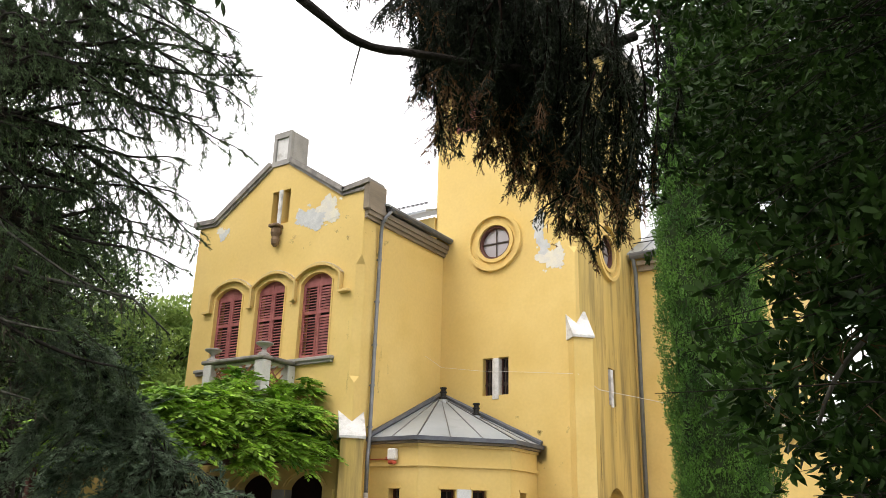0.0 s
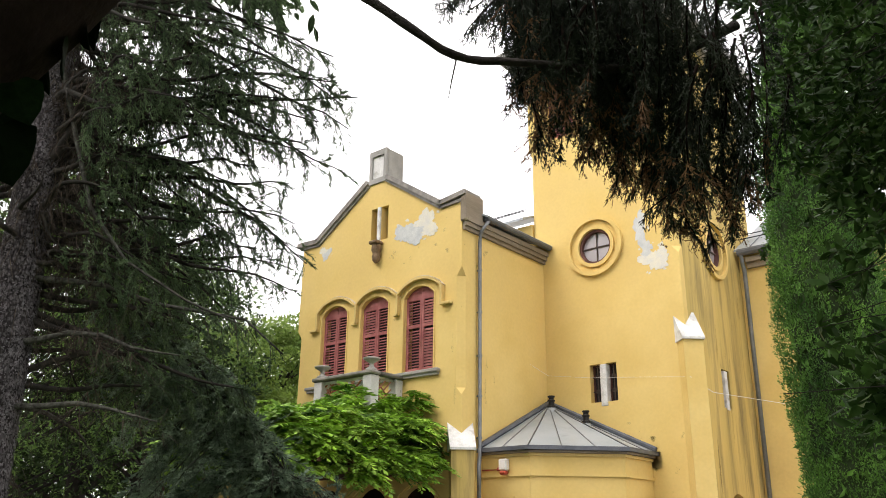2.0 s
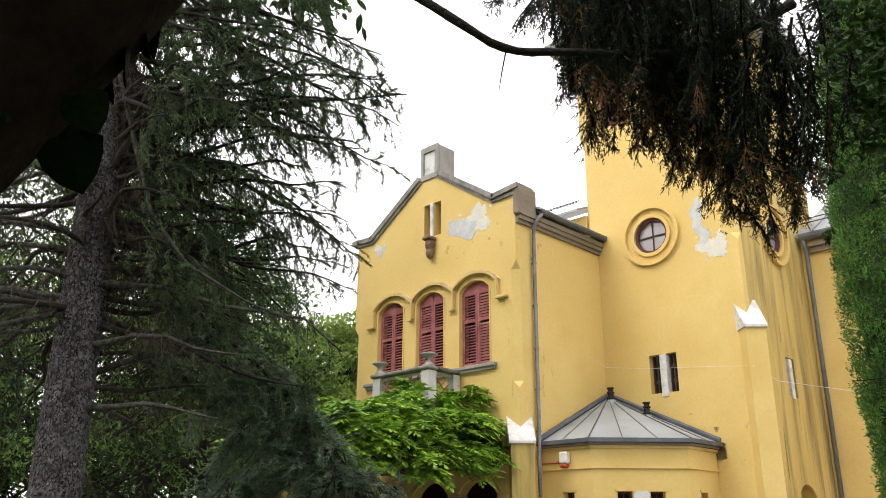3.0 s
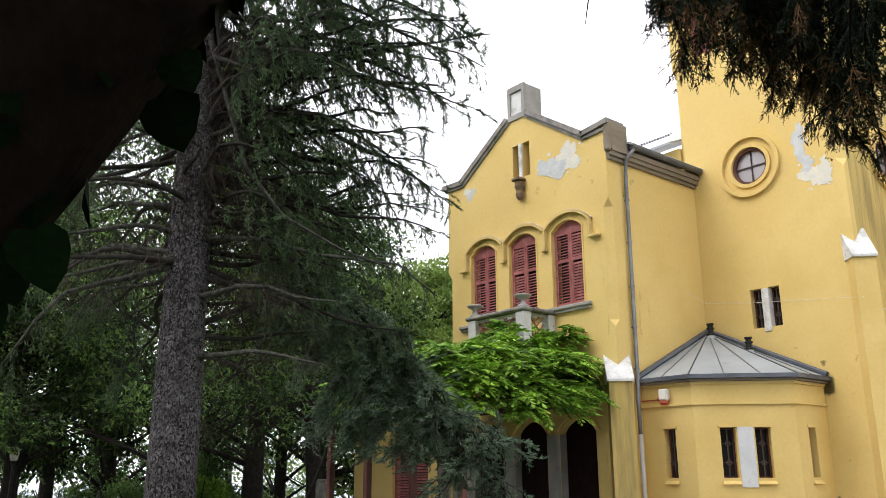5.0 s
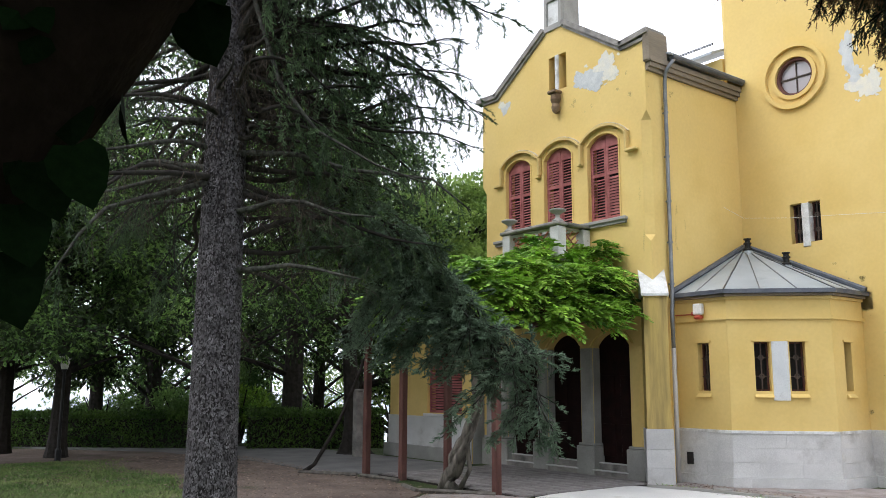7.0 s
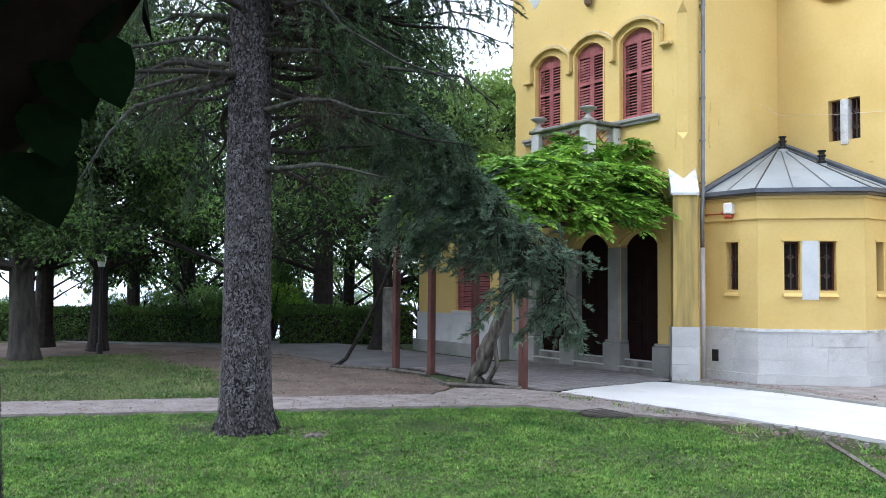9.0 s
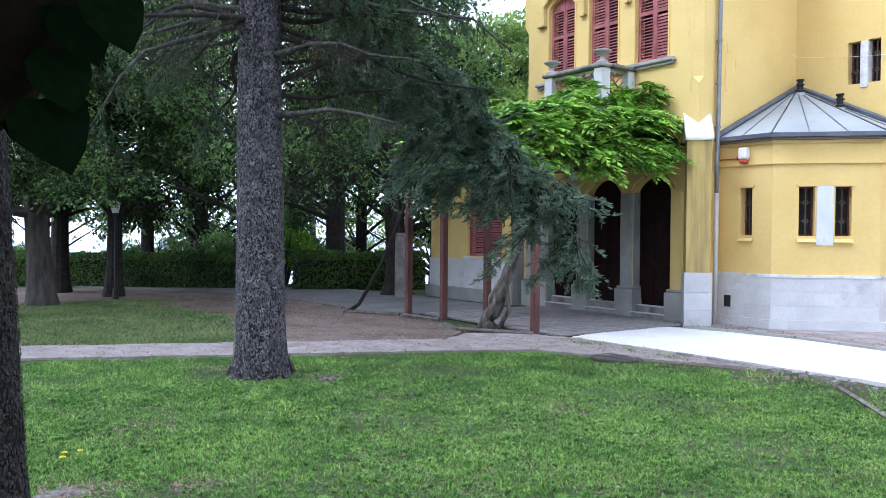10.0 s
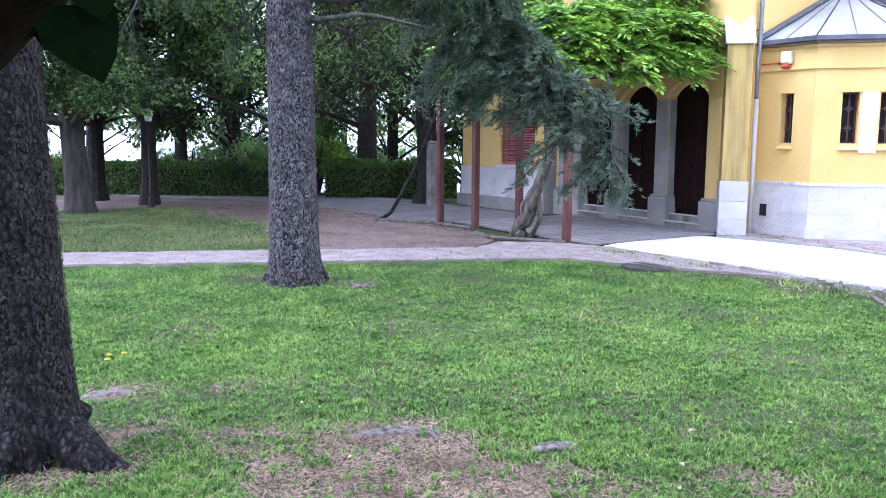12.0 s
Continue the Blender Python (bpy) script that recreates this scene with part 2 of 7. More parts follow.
def bark_material(name, dark, light, scale=34.0):
    """Small flaking plates with dark cracks between them."""
    m = bpy.data.materials.new(name)
    m.use_nodes = True
    t, L = m.node_tree.nodes, m.node_tree.links
    b = t["Principled BSDF"]
    co, mp = t.new("ShaderNodeTexCoord"), t.new("ShaderNodeMapping")
    mp.inputs["Scale"].default_value = (1, 1, 0.55)
    L.new(co.outputs["Object"], mp.inputs[0])
    warp = t.new("ShaderNodeTexNoise")
    warp.inputs["Scale"].default_value, warp.inputs["Detail"].default_value = 18, 4
    L.new(mp.outputs[0], warp.inputs[0])
    off = t.new("ShaderNodeVectorMath")
    off.operation = "MULTIPLY_ADD"
    off.inputs[1].default_value = (0.05, 0.05, 0.05)
    L.new(warp.outputs["Color"], off.inputs[0])
    L.new(mp.outputs[0], off.inputs[2])
    v = t.new("ShaderNodeTexVoronoi")
    v.inputs["Scale"].default_value = scale
    L.new(off.outputs[0], v.inputs["Vector"])
    sep = t.new("ShaderNodeSeparateColor")
    L.new(v.outputs["Color"], sep.inputs[0])
    mul = t.new("ShaderNodeMapRange")
    mul.inputs[1].default_value, mul.inputs[2].default_value, mul.inputs[3].default_value, mul.inputs[4].default_value = 0.15, 0.75, 1.0, 0.0
    L.new(v.outputs["Distance"], mul.inputs[0])
    f = t.new("ShaderNodeMath")
    f.operation = "MULTIPLY"
    L.new(mul.outputs[0], f.inputs[0])
    L.new(sep.outputs[0], f.inputs[1])
    broad = t.new("ShaderNodeTexNoise")
    broad.inputs["Scale"].default_value = 2.2
    L.new(co.outputs["Object"], broad.inputs[0])
    f2 = t.new("ShaderNodeMath")
    f2.operation = "MULTIPLY_ADD"
    f2.inputs[1].default_value, f2.inputs[2].default_value = 0.35, -0.12
    L.new(broad.outputs[0], f2.inputs[0])
    f3 = t.new("ShaderNodeMath")
    f3.operation, f3.use_clamp = "ADD", True
    L.new(f.outputs[0], f3.inputs[0])
    L.new(f2.outputs[0], f3.inputs[1])
    mix = t.new("ShaderNodeMix")
    mix.data_type = "RGBA"
    mix.inputs[6].default_value, mix.inputs[7].default_value = (*dark, 1), (*light, 1)
    L.new(f3.outputs[0], mix.inputs[0])
    L.new(mix.outputs[2], b.inputs["Base Color"])
    b.inputs["Roughness"].default_value, b.inputs["Specular IOR Level"].default_value = 0.95, 0.15
    bp = t.new("ShaderNodeBump")
    bp.inputs["Strength"].default_value, bp.inputs["Distance"].default_value = 1.0, 0.02
    L.new(mul.outputs[0], bp.inputs["Height"])
    L.new(bp.outputs[0], b.inputs["Normal"])
    return m


BARK = bark_material("spruce_bark", (0.014, 0.012, 0.012), (0.19, 0.175, 0.18), 34)
BARK_NEAR = bark_material("near_bark", (0.010, 0.009, 0.009), (0.095, 0.086, 0.088), 44)


def decal(name, colour, dense=0.6, scale=3.0, stretch=(1, 1, 1)):
    """A stain with a ragged outline of its own that thins out to nothing."""
    m = bpy.data.materials.new(name)
    m.use_nodes = True
    t, L = m.node_tree.nodes, m.node_tree.links
    b = t["Principled BSDF"]
    b.inputs["Base Color"].default_value = (*colour, 1)
    b.inputs["Roughness"].default_value = 0.95
    b.inputs["Specular IOR Level"].default_value = 0.1
    co, mp = t.new("ShaderNodeTexCoord"), t.new("ShaderNodeMapping")
    mp.inputs["Scale"].default_value = stretch
    L.new(co.outputs["Object"], mp.inputs[0])
    n = t.new("ShaderNodeTexNoise")
    n.inputs["Scale"].default_value, n.inputs["Detail"].default_value = scale, 7
    L.new(mp.outputs[0], n.inputs[0])
    shift = t.new("ShaderNodeMapping")
    shift.inputs["Location"].default_value, shift.inputs["Scale"].default_value = (-1, -1, -1), (2, 2, 2)
    g = t.new("ShaderNodeTexGradient")
    g.gradient_type = "SPHERICAL"
    L.new(co.outputs["Generated"], shift.inputs[0])
    L.new(shift.outputs[0], g.inputs[0])
    ad = t.new("ShaderNodeMath")
    ad.operation = "MULTIPLY_ADD"
    ad.inputs[1].default_value = 0.9
    L.new(g.outputs["Fac"], ad.inputs[0])
    L.new(n.outputs[0], ad.inputs[2])
    r = t.new("ShaderNodeMapRange")
    r.inputs[1].default_value, r.inputs[2].default_value, r.inputs[4].default_value = 0.62, 0.95, dense
    L.new(ad.outputs[0], r.inputs[0])
    L.new(r.outputs[0], b.inputs["Alpha"])
    return m


DAMP = decal("damp_stain", (0.20, 0.155, 0.05), 0.65, 3.0)
ALGAE = decal("algae_stain", (0.10, 0.085, 0.04), 0.9, 5.0)
STREAK = decal("rain_streak", (0.17, 0.135, 0.06), 0.85, 3.5, (1, 1, 0.12))
PALE_PAINT = decal("pale_repair_paint", (0.70, 0.57, 0.27), 0.8, 4.0)
RUST = decal("reddish_stain", (0.36, 0.20, 0.08), 0.5, 4.0, (1, 1, 0.3))


# ---- mesh helpers ----
from mathutils.geometry import tessellate_polygon

TAU = 2 * math.pi


def part(name, bm, mat, parent=None, label="", smooth=False):
    me = bpy.data.meshes.new(name)
    bmesh.ops.recalc_face_normals(bm, faces=bm.faces)
    bm.to_mesh(me)
    bm.free()
    if smooth:
        me.polygons.foreach_set("use_smooth", [True] * len(me.polygons))
    me.materials.append(mat)
    ob = new(name, me)
    if parent:
        ob.parent = parent
    if label:
        ob["label"] = label
    return ob


def thing(name, label, category, group="", kind="", at=(0, 0, 0)):
    ob = new(name)
    ob.location = at
    ob.empty_display_size = 0.2
    return tagged(ob, label, category, group, kind)


def raw(name, verts, faces, mat, parent=None, label="", smooth=False):
    """A mesh from numpy arrays: faces all of one size."""
    me = bpy.data.meshes.new(name)
    verts = np.asarray(verts, dtype=np.float32).reshape(-1, 3)
    faces = np.asarray(faces, dtype=np.int32)
    k = faces.shape[1]
    me.vertices.add(len(verts))
    me.vertices.foreach_set("co", verts.ravel())
    me.loops.add(faces.size)
    me.loops.foreach_set("vertex_index", faces.ravel())
    me.polygons.add(len(faces))
    me.polygons.foreach_set("loop_start", np.arange(0, faces.size, k, dtype=np.int32))
    me.update(calc_edges=True)
    if smooth:
        me.polygons.foreach_set("use_smooth", np.ones(len(faces), dtype=bool))
    me.materials.append(mat)
    ob = new(name, me)
    if parent:
        ob.parent = parent
    if label:
        ob["label"] = label
    return ob


def box(bm, x0, x1, y0, y1, z0, z1, bevel=0.0):
    b = bmesh.new()
    bmesh.ops.create_cube(b, size=1)
    bmesh.ops.scale(b, vec=(x1 - x0, y1 - y0, z1 - z0), verts=b.verts)
    bmesh.ops.translate(b, vec=((x0 + x1) / 2, (y0 + y1) / 2, (z0 + z1) / 2), verts=b.verts)
    if bevel:
        bmesh.ops.bevel(b, geom=list(b.edges), offset=bevel, segments=1, affect="EDGES")
    merge(bm, b)
    return bm


def merge(bm, b, m=None):
    if m is not None:
        bmesh.ops.transform(b, matrix=m, verts=b.verts)
    vs = [bm.verts.new(v.co) for v in b.verts]
    b.verts.index_update()
    for f in b.faces:
        bm.faces.new([vs[v.index] for v in f.verts])
    b.free()


def prism(bm, pts, z0, z1):
    """A plan outline raised from z0 to z1."""
    lo = [bm.verts.new((x, y, z0)) for x, y in pts]
    hi = [bm.verts.new((x, y, z1)) for x, y in pts]
    n = len(pts)
    for i in range(n):
        bm.faces.new((lo[i], lo[(i + 1) % n], hi[(i + 1) % n], hi[i]))
    tris = tessellate_polygon([[Vector((x, y, 0)) for x, y in pts]])
    for a, b, c in tris:
        bm.faces.new((hi[a], hi[b], hi[c]))
        bm.faces.new((lo[c], lo[b], lo[a]))
    return bm


def slab(bm, outer, holes, to3, depth):
    """A wall: an outline with openings in (u, v), from w = 0 to w = depth; to3(u, v, w) places it."""
    loops = [list(outer)] + [list(h) for h in holes]
    flat = [p for lp in loops for p in lp]
    front = [bm.verts.new(to3(u, v, 0)) for u, v in flat]
    back = [bm.verts.new(to3(u, v, depth)) for u, v in flat]
    for a, b, c in tessellate_polygon([[Vector((u, v, 0)) for u, v in lp] for lp in loops]):
        bm.faces.new((front[a], front[b], front[c]))
        bm.faces.new((back[c], back[b], back[a]))
    k = 0
    for lp in loops:
        n = len(lp)
        for i in range(n):
            i0, i1 = k + i, k + (i + 1) % n
            bm.faces.new((front[i0], front[i1], back[i1], back[i0]))
        k += n
    return bm


def arch(cx, w, z0, zs, za, n=10):
    """An opening with a segmental head: half width w, foot z0, springing zs, crown za."""
    rise = za - zs
    r = (w * w + rise * rise) / (2 * rise)
    a = math.asin(min(1, w / r))
    top = [(cx + r * math.sin(a - 2 * a * i / n), za - r + r * math.cos(a - 2 * a * i / n)) for i in range(n + 1)]
    return [(cx - w, z0), (cx + w, z0)] + top


def rect(u0, u1, v0, v1):
    return [(u0, v0), (u1, v0), (u1, v1), (u0, v1)]


def ring(cx, cz, r, n=40):
    return [(cx + r * math.cos(TAU * i / n), cz + r * math.sin(TAU * i / n)) for i in range(n)]


def tube(bm, pts, radii, n=8, wob=0.0, rng=None, caps=True):
    """A round stem through points, with a radius for each."""
    rings, ref = [], Vector((0.13, 0.31, 0.94))
    pts = [Vector(p) for p in pts]
    for i, p in enumerate(pts):
        d = (pts[min(i + 1, len(pts) - 1)] - pts[max(i - 1, 0)]).normalized()
        s = d.cross(ref)
        if s.length < 0.05:
            s = d.cross(Vector((1, 0, 0)))
        s.normalize()
        u = s.cross(d)
        row = []
        for k in range(n):
            rr = radii[i] * (1 + (rng.uniform(-wob, wob) if wob else 0))
            row.append(bm.verts.new(p + rr * (math.cos(TAU * k / n) * s + math.sin(TAU * k / n) * u)))
        rings.append(row)
    for a, b in zip(rings, rings[1:]):
        for k in range(n):
            bm.faces.new((a[k], a[(k + 1) % n], b[(k + 1) % n], b[k]))
    if caps:
        bm.faces.new(rings[0][::-1])
        bm.faces.new(rings[-1])
    return bm


def lathe(bm, cx, cy, prof, n=14):
    """A turned shape: (radius, z) from foot to top."""
    rows = [[bm.verts.new((cx + r * math.cos(TAU * k / n), cy + r * math.sin(TAU * k / n), z)) for k in range(n)] for r, z in prof]
    for a, b in zip(rows, rows[1:]):
        for k in range(n):
            bm.faces.new((a[k], a[(k + 1) % n], b[(k + 1) % n], b[k]))
    bm.faces.new(rows[0][::-1])
    bm.faces.new(rows[-1])
    return bm


def bezier(p0, p1, p2, n):
    p0, p1, p2 = Vector(p0), Vector(p1), Vector(p2)
    return [(1 - s) ** 2 * p0 + 2 * s * (1 - s) * p1 + s * s * p2 for s in (i / n for i in range(n + 1))]


def unit(a):
    return a / np.maximum(np.linalg.norm(a, axis=-1, keepdims=True), 1e-9)


def leaves(pos, way, side, length, width, fold=0.25):
    """Folded four-point leaves: arrays of foot, direction, side vector and sizes. Returns verts and triangles."""
    way, side = unit(way), unit(side - way * (side * unit(way)).sum(-1, keepdims=True))
    up = np.cross(way, side)
    length, width = np.broadcast_to(length, len(pos))[:, None], np.broadcast_to(width, len(pos))[:, None]
    mid = pos + way * length * 0.45
    v = np.stack([pos, mid + side * width / 2 + up * width * fold, pos + way * length, mid - side * width / 2 + up * width * fold], 1)
    k = np.arange(len(pos))[:, None] * 4
    f = np.concatenate([k + np.array([0, 1, 2]), k + np.array([0, 2, 3])], 0)
    return v.reshape(-1, 3), f


def needles(foot, way, length, per, rng, size=0.035, wide=0.007, spread=0.9):
    """Needles round twigs: arrays of foot, direction and length of the twigs."""
    m = len(foot)
    way = unit(way)
    u = rng.uniform(0, 1, (m, per, 1))
    p = foot[:, None] + way[:, None] * length[:, None, None] * u
    d = unit(way[:, None] * 0.75 + rng.normal(0, 1, (m, per, 3)) * spread * 0.6)
    s = unit(np.cross(d, rng.normal(0, 1, (m, per, 3))))
    ln = size * rng.uniform(0.7, 1.3, (m, per, 1)) * (1.15 - 0.5 * u)
    v = np.stack([p - s * wide / 2, p + s * wide / 2, p + d * ln], 2).reshape(-1, 3)
    # the twig itself, one thin triangle
    s2 = unit(np.cross(way, rng.normal(0, 1, (m, 3))))
    w = np.stack([foot - s2 * wide * 0.6, foot + s2 * wide * 0.6, foot + way * length[:, None]], 1).reshape(-1, 3)
    v = np.concatenate([v, w])
    return v, np.arange(len(v)).reshape(-1, 3)


def join(meshes):
    vs, fs, k = [], [], 0
    for v, f in meshes:
        vs.append(v)
        fs.append(f + k)
        k += len(v)
    return np.concatenate(vs), np.concatenate(fs)


def rise(x, y):
    """Height of the ground: the lawn swells towards the viewer; beyond the hedge it falls to the water."""
    d = math.hypot(x - 11.2, y + 13.9)
    s = min(1, max(0, (9.5 - d) / 7))
    z = 0.38 * s * s * (3 - 2 * s)
    away = -(x + 16) * 0.77 + (y + 6) * 0.64
    if away > 2.5:
        z -= min(38, (away - 2.5) * 0.35)
    return z


# ---- ground ----
def axis(lo, a, b, hi, step, grow=1.35):
    c = list(np.arange(a, b + 1e-6, step))
    d, x = step, a
    while x > lo:
        d *= grow
        x -= d
        c.insert(0, x)
    d, x = step, b
    while x < hi:
        d *= grow
        x += d
        c.append(x)
    return c


def ground_sheet():
    xs, ys = axis(-900, -24, 16, 900, 0.5), axis(-900, -20, 14, 900, 0.5)
    v = [(x, y, rise(x, y) + 0.02 * noise.noise((x * 0.6, y * 0.6, 0))) for y in ys for x in xs]
    n = len(xs)
    f = [(j * n + i, j * n + i + 1, (j + 1) * n + i + 1, (j + 1) * n + i) for j in range(len(ys) - 1) for i in range(n - 1)]
    ob = raw("ground", v, f, LAWN, smooth=True)
    return tagged(ob, "green lawn with bare brown patches", "lawn", kind="structure")


ground_sheet()


def sheet(name, outline, mat, label, category, lift=0.03, wave=0.0, seed=0, cell=0.35):
    """A thin laid surface that follows the ground, with an uneven edge."""
    rng = random.Random(seed)
    pts = []
    n = len(outline)
    for i in range(n):
        a, b = Vector(outline[i]), Vector(outline[(i + 1) % n])
        k = max(1, int((b - a).length / cell))
        for j in range(k):
            p = a.lerp(b, j / k)
            pts.append((p.x + rng.uniform(-wave, wave), p.y + rng.uniform(-wave, wave)))
    bm = bmesh.new()
    prism(bm, pts, -0.1, lift)
    return tagged(part(name, bm, mat), label, category, kind="structure")


sheet("litter_ground", [(-1.3, -5.0), (-.75, -5.95), (-1.9, -8.3), (-3.2, -8.6), (-5.2, -7.9), (-7.05, -7.5), (-8.4, -8.3), (-9.6, -9.2), (-11.6, -11.2), (-12, -14), (-17, -14), (-17.5, -9.4), (-13.2, -5.6), (-8.5, -4.6), (-5.6, -4.75), (-3.6, -4.2), (-1.7, -4.5)],
      LITTER, "bare ground with brown needle litter and thin grass", "bare ground", 0.035, 0.14, 3)
sheet("gravel_path", [(-6.4, -20.5), (-2.2, -12.1), (-1.1, -9.66), (.35, -6.47), (1.02, -5.2), (3.4, -4.0), (4.4, -3.5), (.3, -3.6), (-.75, -4.15), (-1.25, -4.9), (-.82, -5.7), (-2.35, -9.15), (-3.4, -11.6), (-8, -20.5)],
      GRAVEL, "narrow pinkish gravel path across the lawn", "path", 0.045, 0.045, 4, .13)
sheet("driveway", [(-4.6, -1.0), (-4.7, -3.7), (-6, -4.5), (-9.4, -4.7), (-13.2, -5.7), (-19, -9.7), (-19.5, -9.0), (-15, -3.5), (-12.4, -1.6), (-9.6, -1.1), (-7, -1.0)],
      ASPHALT, "old grey asphalt driveway beside the villa", "driveway", 0.04, 0.03, 5)
sheet("pale_pavement", [(.02, -2.75), (.19, -3.62), (1.3, -3.55), (3.3, -3.4), (5.3, -3.3), (9, -3.3), (14, -3.5), (14, -.7), (9, -.4), (4.2, -.42), (2.5, -.28), (1.2, -.5), (.3, -.78), (.05, -.95)],
      CONCRETE, "bright pale concrete pavement in front of the villa", "pavement", 0.05, 0.028, 6, .19)
sheet("foundation_strip", [(.3, -.83), (1.2, -.56), (2.5, -.34), (4.2, -.48), (9, -.46), (9, 7.1), (3.8, 7.1), (3.8, 3.3), (.2, .6), (.1, -.2)],
      GRAVEL, "strip of soil and broken stone along the villa foot", "soil strip", 0.038, 0.02, 7)


# worn spots of the lawn: x, y, reach, strength
SPOTS = [(7.25, -11.8, .42, .9), (7.85, -11.95, .55, 1.0), (8.2, -11.55, .35, .6), (6.8, -12.45, .32, .8), (5.6, -12.1, .25, .6), (5.2, -12.85, .32, .9), (6.85, -13.4, .40, 1.0), (7.6, -12.5, .35, .7), (6.3, -13.0, .35, .7), (8.35, -11.4, .3, .7),
         (8.75, -10.6, .35, .6), (4.63, -7.87, .4, .35), (.75, -9.35, .5, .8), (.2, -10.15, .4, .8), (1.46, -9.07, .3, .8), (6.5, -9.6, .5, .3), (5.4, -10.6, .5, .28), (7.0, -10.6, .45, .32), (8.4, -9.2, .5, .3), (4.6, -4.35, .45, .7), (3.2, -4.3, .6, .7), (1.6, -4.6, .5, .7)]
bm = bmesh.new()
prism(bm, [(-3000, -3000), (3000, -3000), (3000, 3000), (-3000, 3000)], -42, -36)
tagged(part("water", bm, SEA), "pale sea far below the park", "sea", kind="structure")

# ---- villa ----
villa = thing("villa", "yellow plastered villa with gable, tower and polygonal bay", "house")
GX0, GX1 = -5.56, 0.0          # gable wing, left and right end
RX = 7.85
CY, DX, EY = 3.36, 3.70, 7.13  # tower front, tower side, rear wing front
WIN = [-4.15, -2.73, -1.28]    # upper windows
DOORS = [-4.09, -2.66, -1.22]  # porch openings


def on_y(y):
    return lambda u, v, w: (u, y + w, v)


def on_x(x):
    return lambda u, v, w: (x - w, u, v)


# gable wall with its openings
CXG = -2.78
gable = [(GX0 + .2, 0), (-.2, 0), (-.2, 9.51), (-.62, 9.52), (CXG + .28, 10.75), (CXG - .28, 10.75), (-4.94, 9.52), (GX0 + .2, 9.51)]
holes = [arch(x, .465, 5.66, 7.43, 7.66) for x in WIN] + [arch(x, .53, 0.02, 2.85, 3.14) for x in DOORS]
holes += [rect(-2.98, -2.74, 9.12, 10.02), rect(-2.62, -2.38, 9.12, 10.02)]
bm = slab(bmesh.new(), gable, holes, on_y(0), 0.42)
part("gable_wall", bm, PLASTER, villa, "yellow plaster gable wall with bare patches")
# side wall of the wing, tower and rear wing
bm = slab(bmesh.new(), rect(.2, CY - .003, 0, 9.1), [], on_x(0), 0.19)
part("side_wall", bm, PLASTER, villa)
bm = slab(bmesh.new(), rect(.2, CY - .003, 0, 9.4), [], lambda u, v, w: (GX0 + w, u, v), 0.19)
part("side_wall", bm, PLASTER, villa)
twin = [rect(1.22, 1.51, 5.12, 6.02), rect(1.66, 1.93, 5.12, 6.02)]
OC = (1.54, 8.97)
bm = slab(bmesh.new(), [(-.16, 0), (DX - .2, 0), (DX - .2, 15), (-.16, 15)], twin + [ring(*OC, .45), rect(.28, 1.08, 12.3, 14.1), rect(1.9, 2.7, 12.3, 14.1)], on_y(CY), 0.4)
part("tower_front", bm, PLASTER, villa)
OD = (5.4, 8.97)
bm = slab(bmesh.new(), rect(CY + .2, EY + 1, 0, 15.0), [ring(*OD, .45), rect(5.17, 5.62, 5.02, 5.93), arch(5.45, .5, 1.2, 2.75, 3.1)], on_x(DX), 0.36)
part("tower_side", bm, PLASTER_DIM_STREAK, villa, "rain-streaked yellow plaster tower side, toned darker for its shade")
bm = slab(bmesh.new(), rect(CY + .2, EY + 1, 0, 15.0), [], lambda u, v, w: (-.36 + w, u, v), 0.19)
part("tower_side", bm, PLASTER, villa)
bm = slab(bmesh.new(), rect(.045, DX - .403, 0, 15.0), [], on_y(EY + .6), 0.38)
part("tower_back", bm, PLASTER, villa)
bm = slab(bmesh.new(), rect(DX + .003, RX, 0, 9.3), [], on_y(EY), 0.4)
part("rear_wall", bm, PLASTER, villa)
bm = slab(bmesh.new(), rect(EY + .403, EY + 3.4, 0, 9.3), [], on_x(RX), 0.4)
part("rear_wall", bm, PLASTER, villa)
# low annex beside the rear wing
bm = slab(bmesh.new(), rect(7.1, 11.6, 0, 4.30), [rect(8.6, 9.3, 1.6, 3.2)], on_y(EY - .65), 0.3)
part("annex_wall", bm, PLASTER, villa)
for x in (7.1, 11.3):
    part("annex_wall", box(bmesh.new(), x, x + .3, EY - .347, EY - .003 if x < RX else EY + 2.4, 0, 4.30), PLASTER, villa)
part("annex_back", box(bmesh.new(), 7.5, 11.2, EY + .45, EY + .6, 0, 4.2), DARK, villa)
bm = slab(bmesh.new(), rect(-5.2, -.37, 9.0, 10.05), [], on_y(CY + .1), 0.3)
part("main_wall", bm, PLASTER, villa)
bm = slab(bmesh.new(), rect(-5.2, -.37, 9.0, 10.05), [], on_y(CY + 3.6), 0.3)
part("main_wall", bm, PLASTER, villa)
# low wing
bm = slab(bmesh.new(), rect(-9.34, GX0 - .003, 0, 3.45), [rect(-7.5, -5.95, 1.22, 3.0)], on_y(-.4), 0.4)
part("low_wing_wall", bm, PLASTER, villa)
bm = slab(bmesh.new(), rect(.003, 5, 0, 3.45), [], lambda u, v, w: (-9.34 + w, u, v), 0.4)
part("low_wing_wall", bm, PLASTER, villa)
bm = box(bmesh.new(), -9.5, GX0 - .003, -.55, 5, 3.46, 3.62, 0.02)
part("low_wing_roof", bm, STONE_DARK, villa)
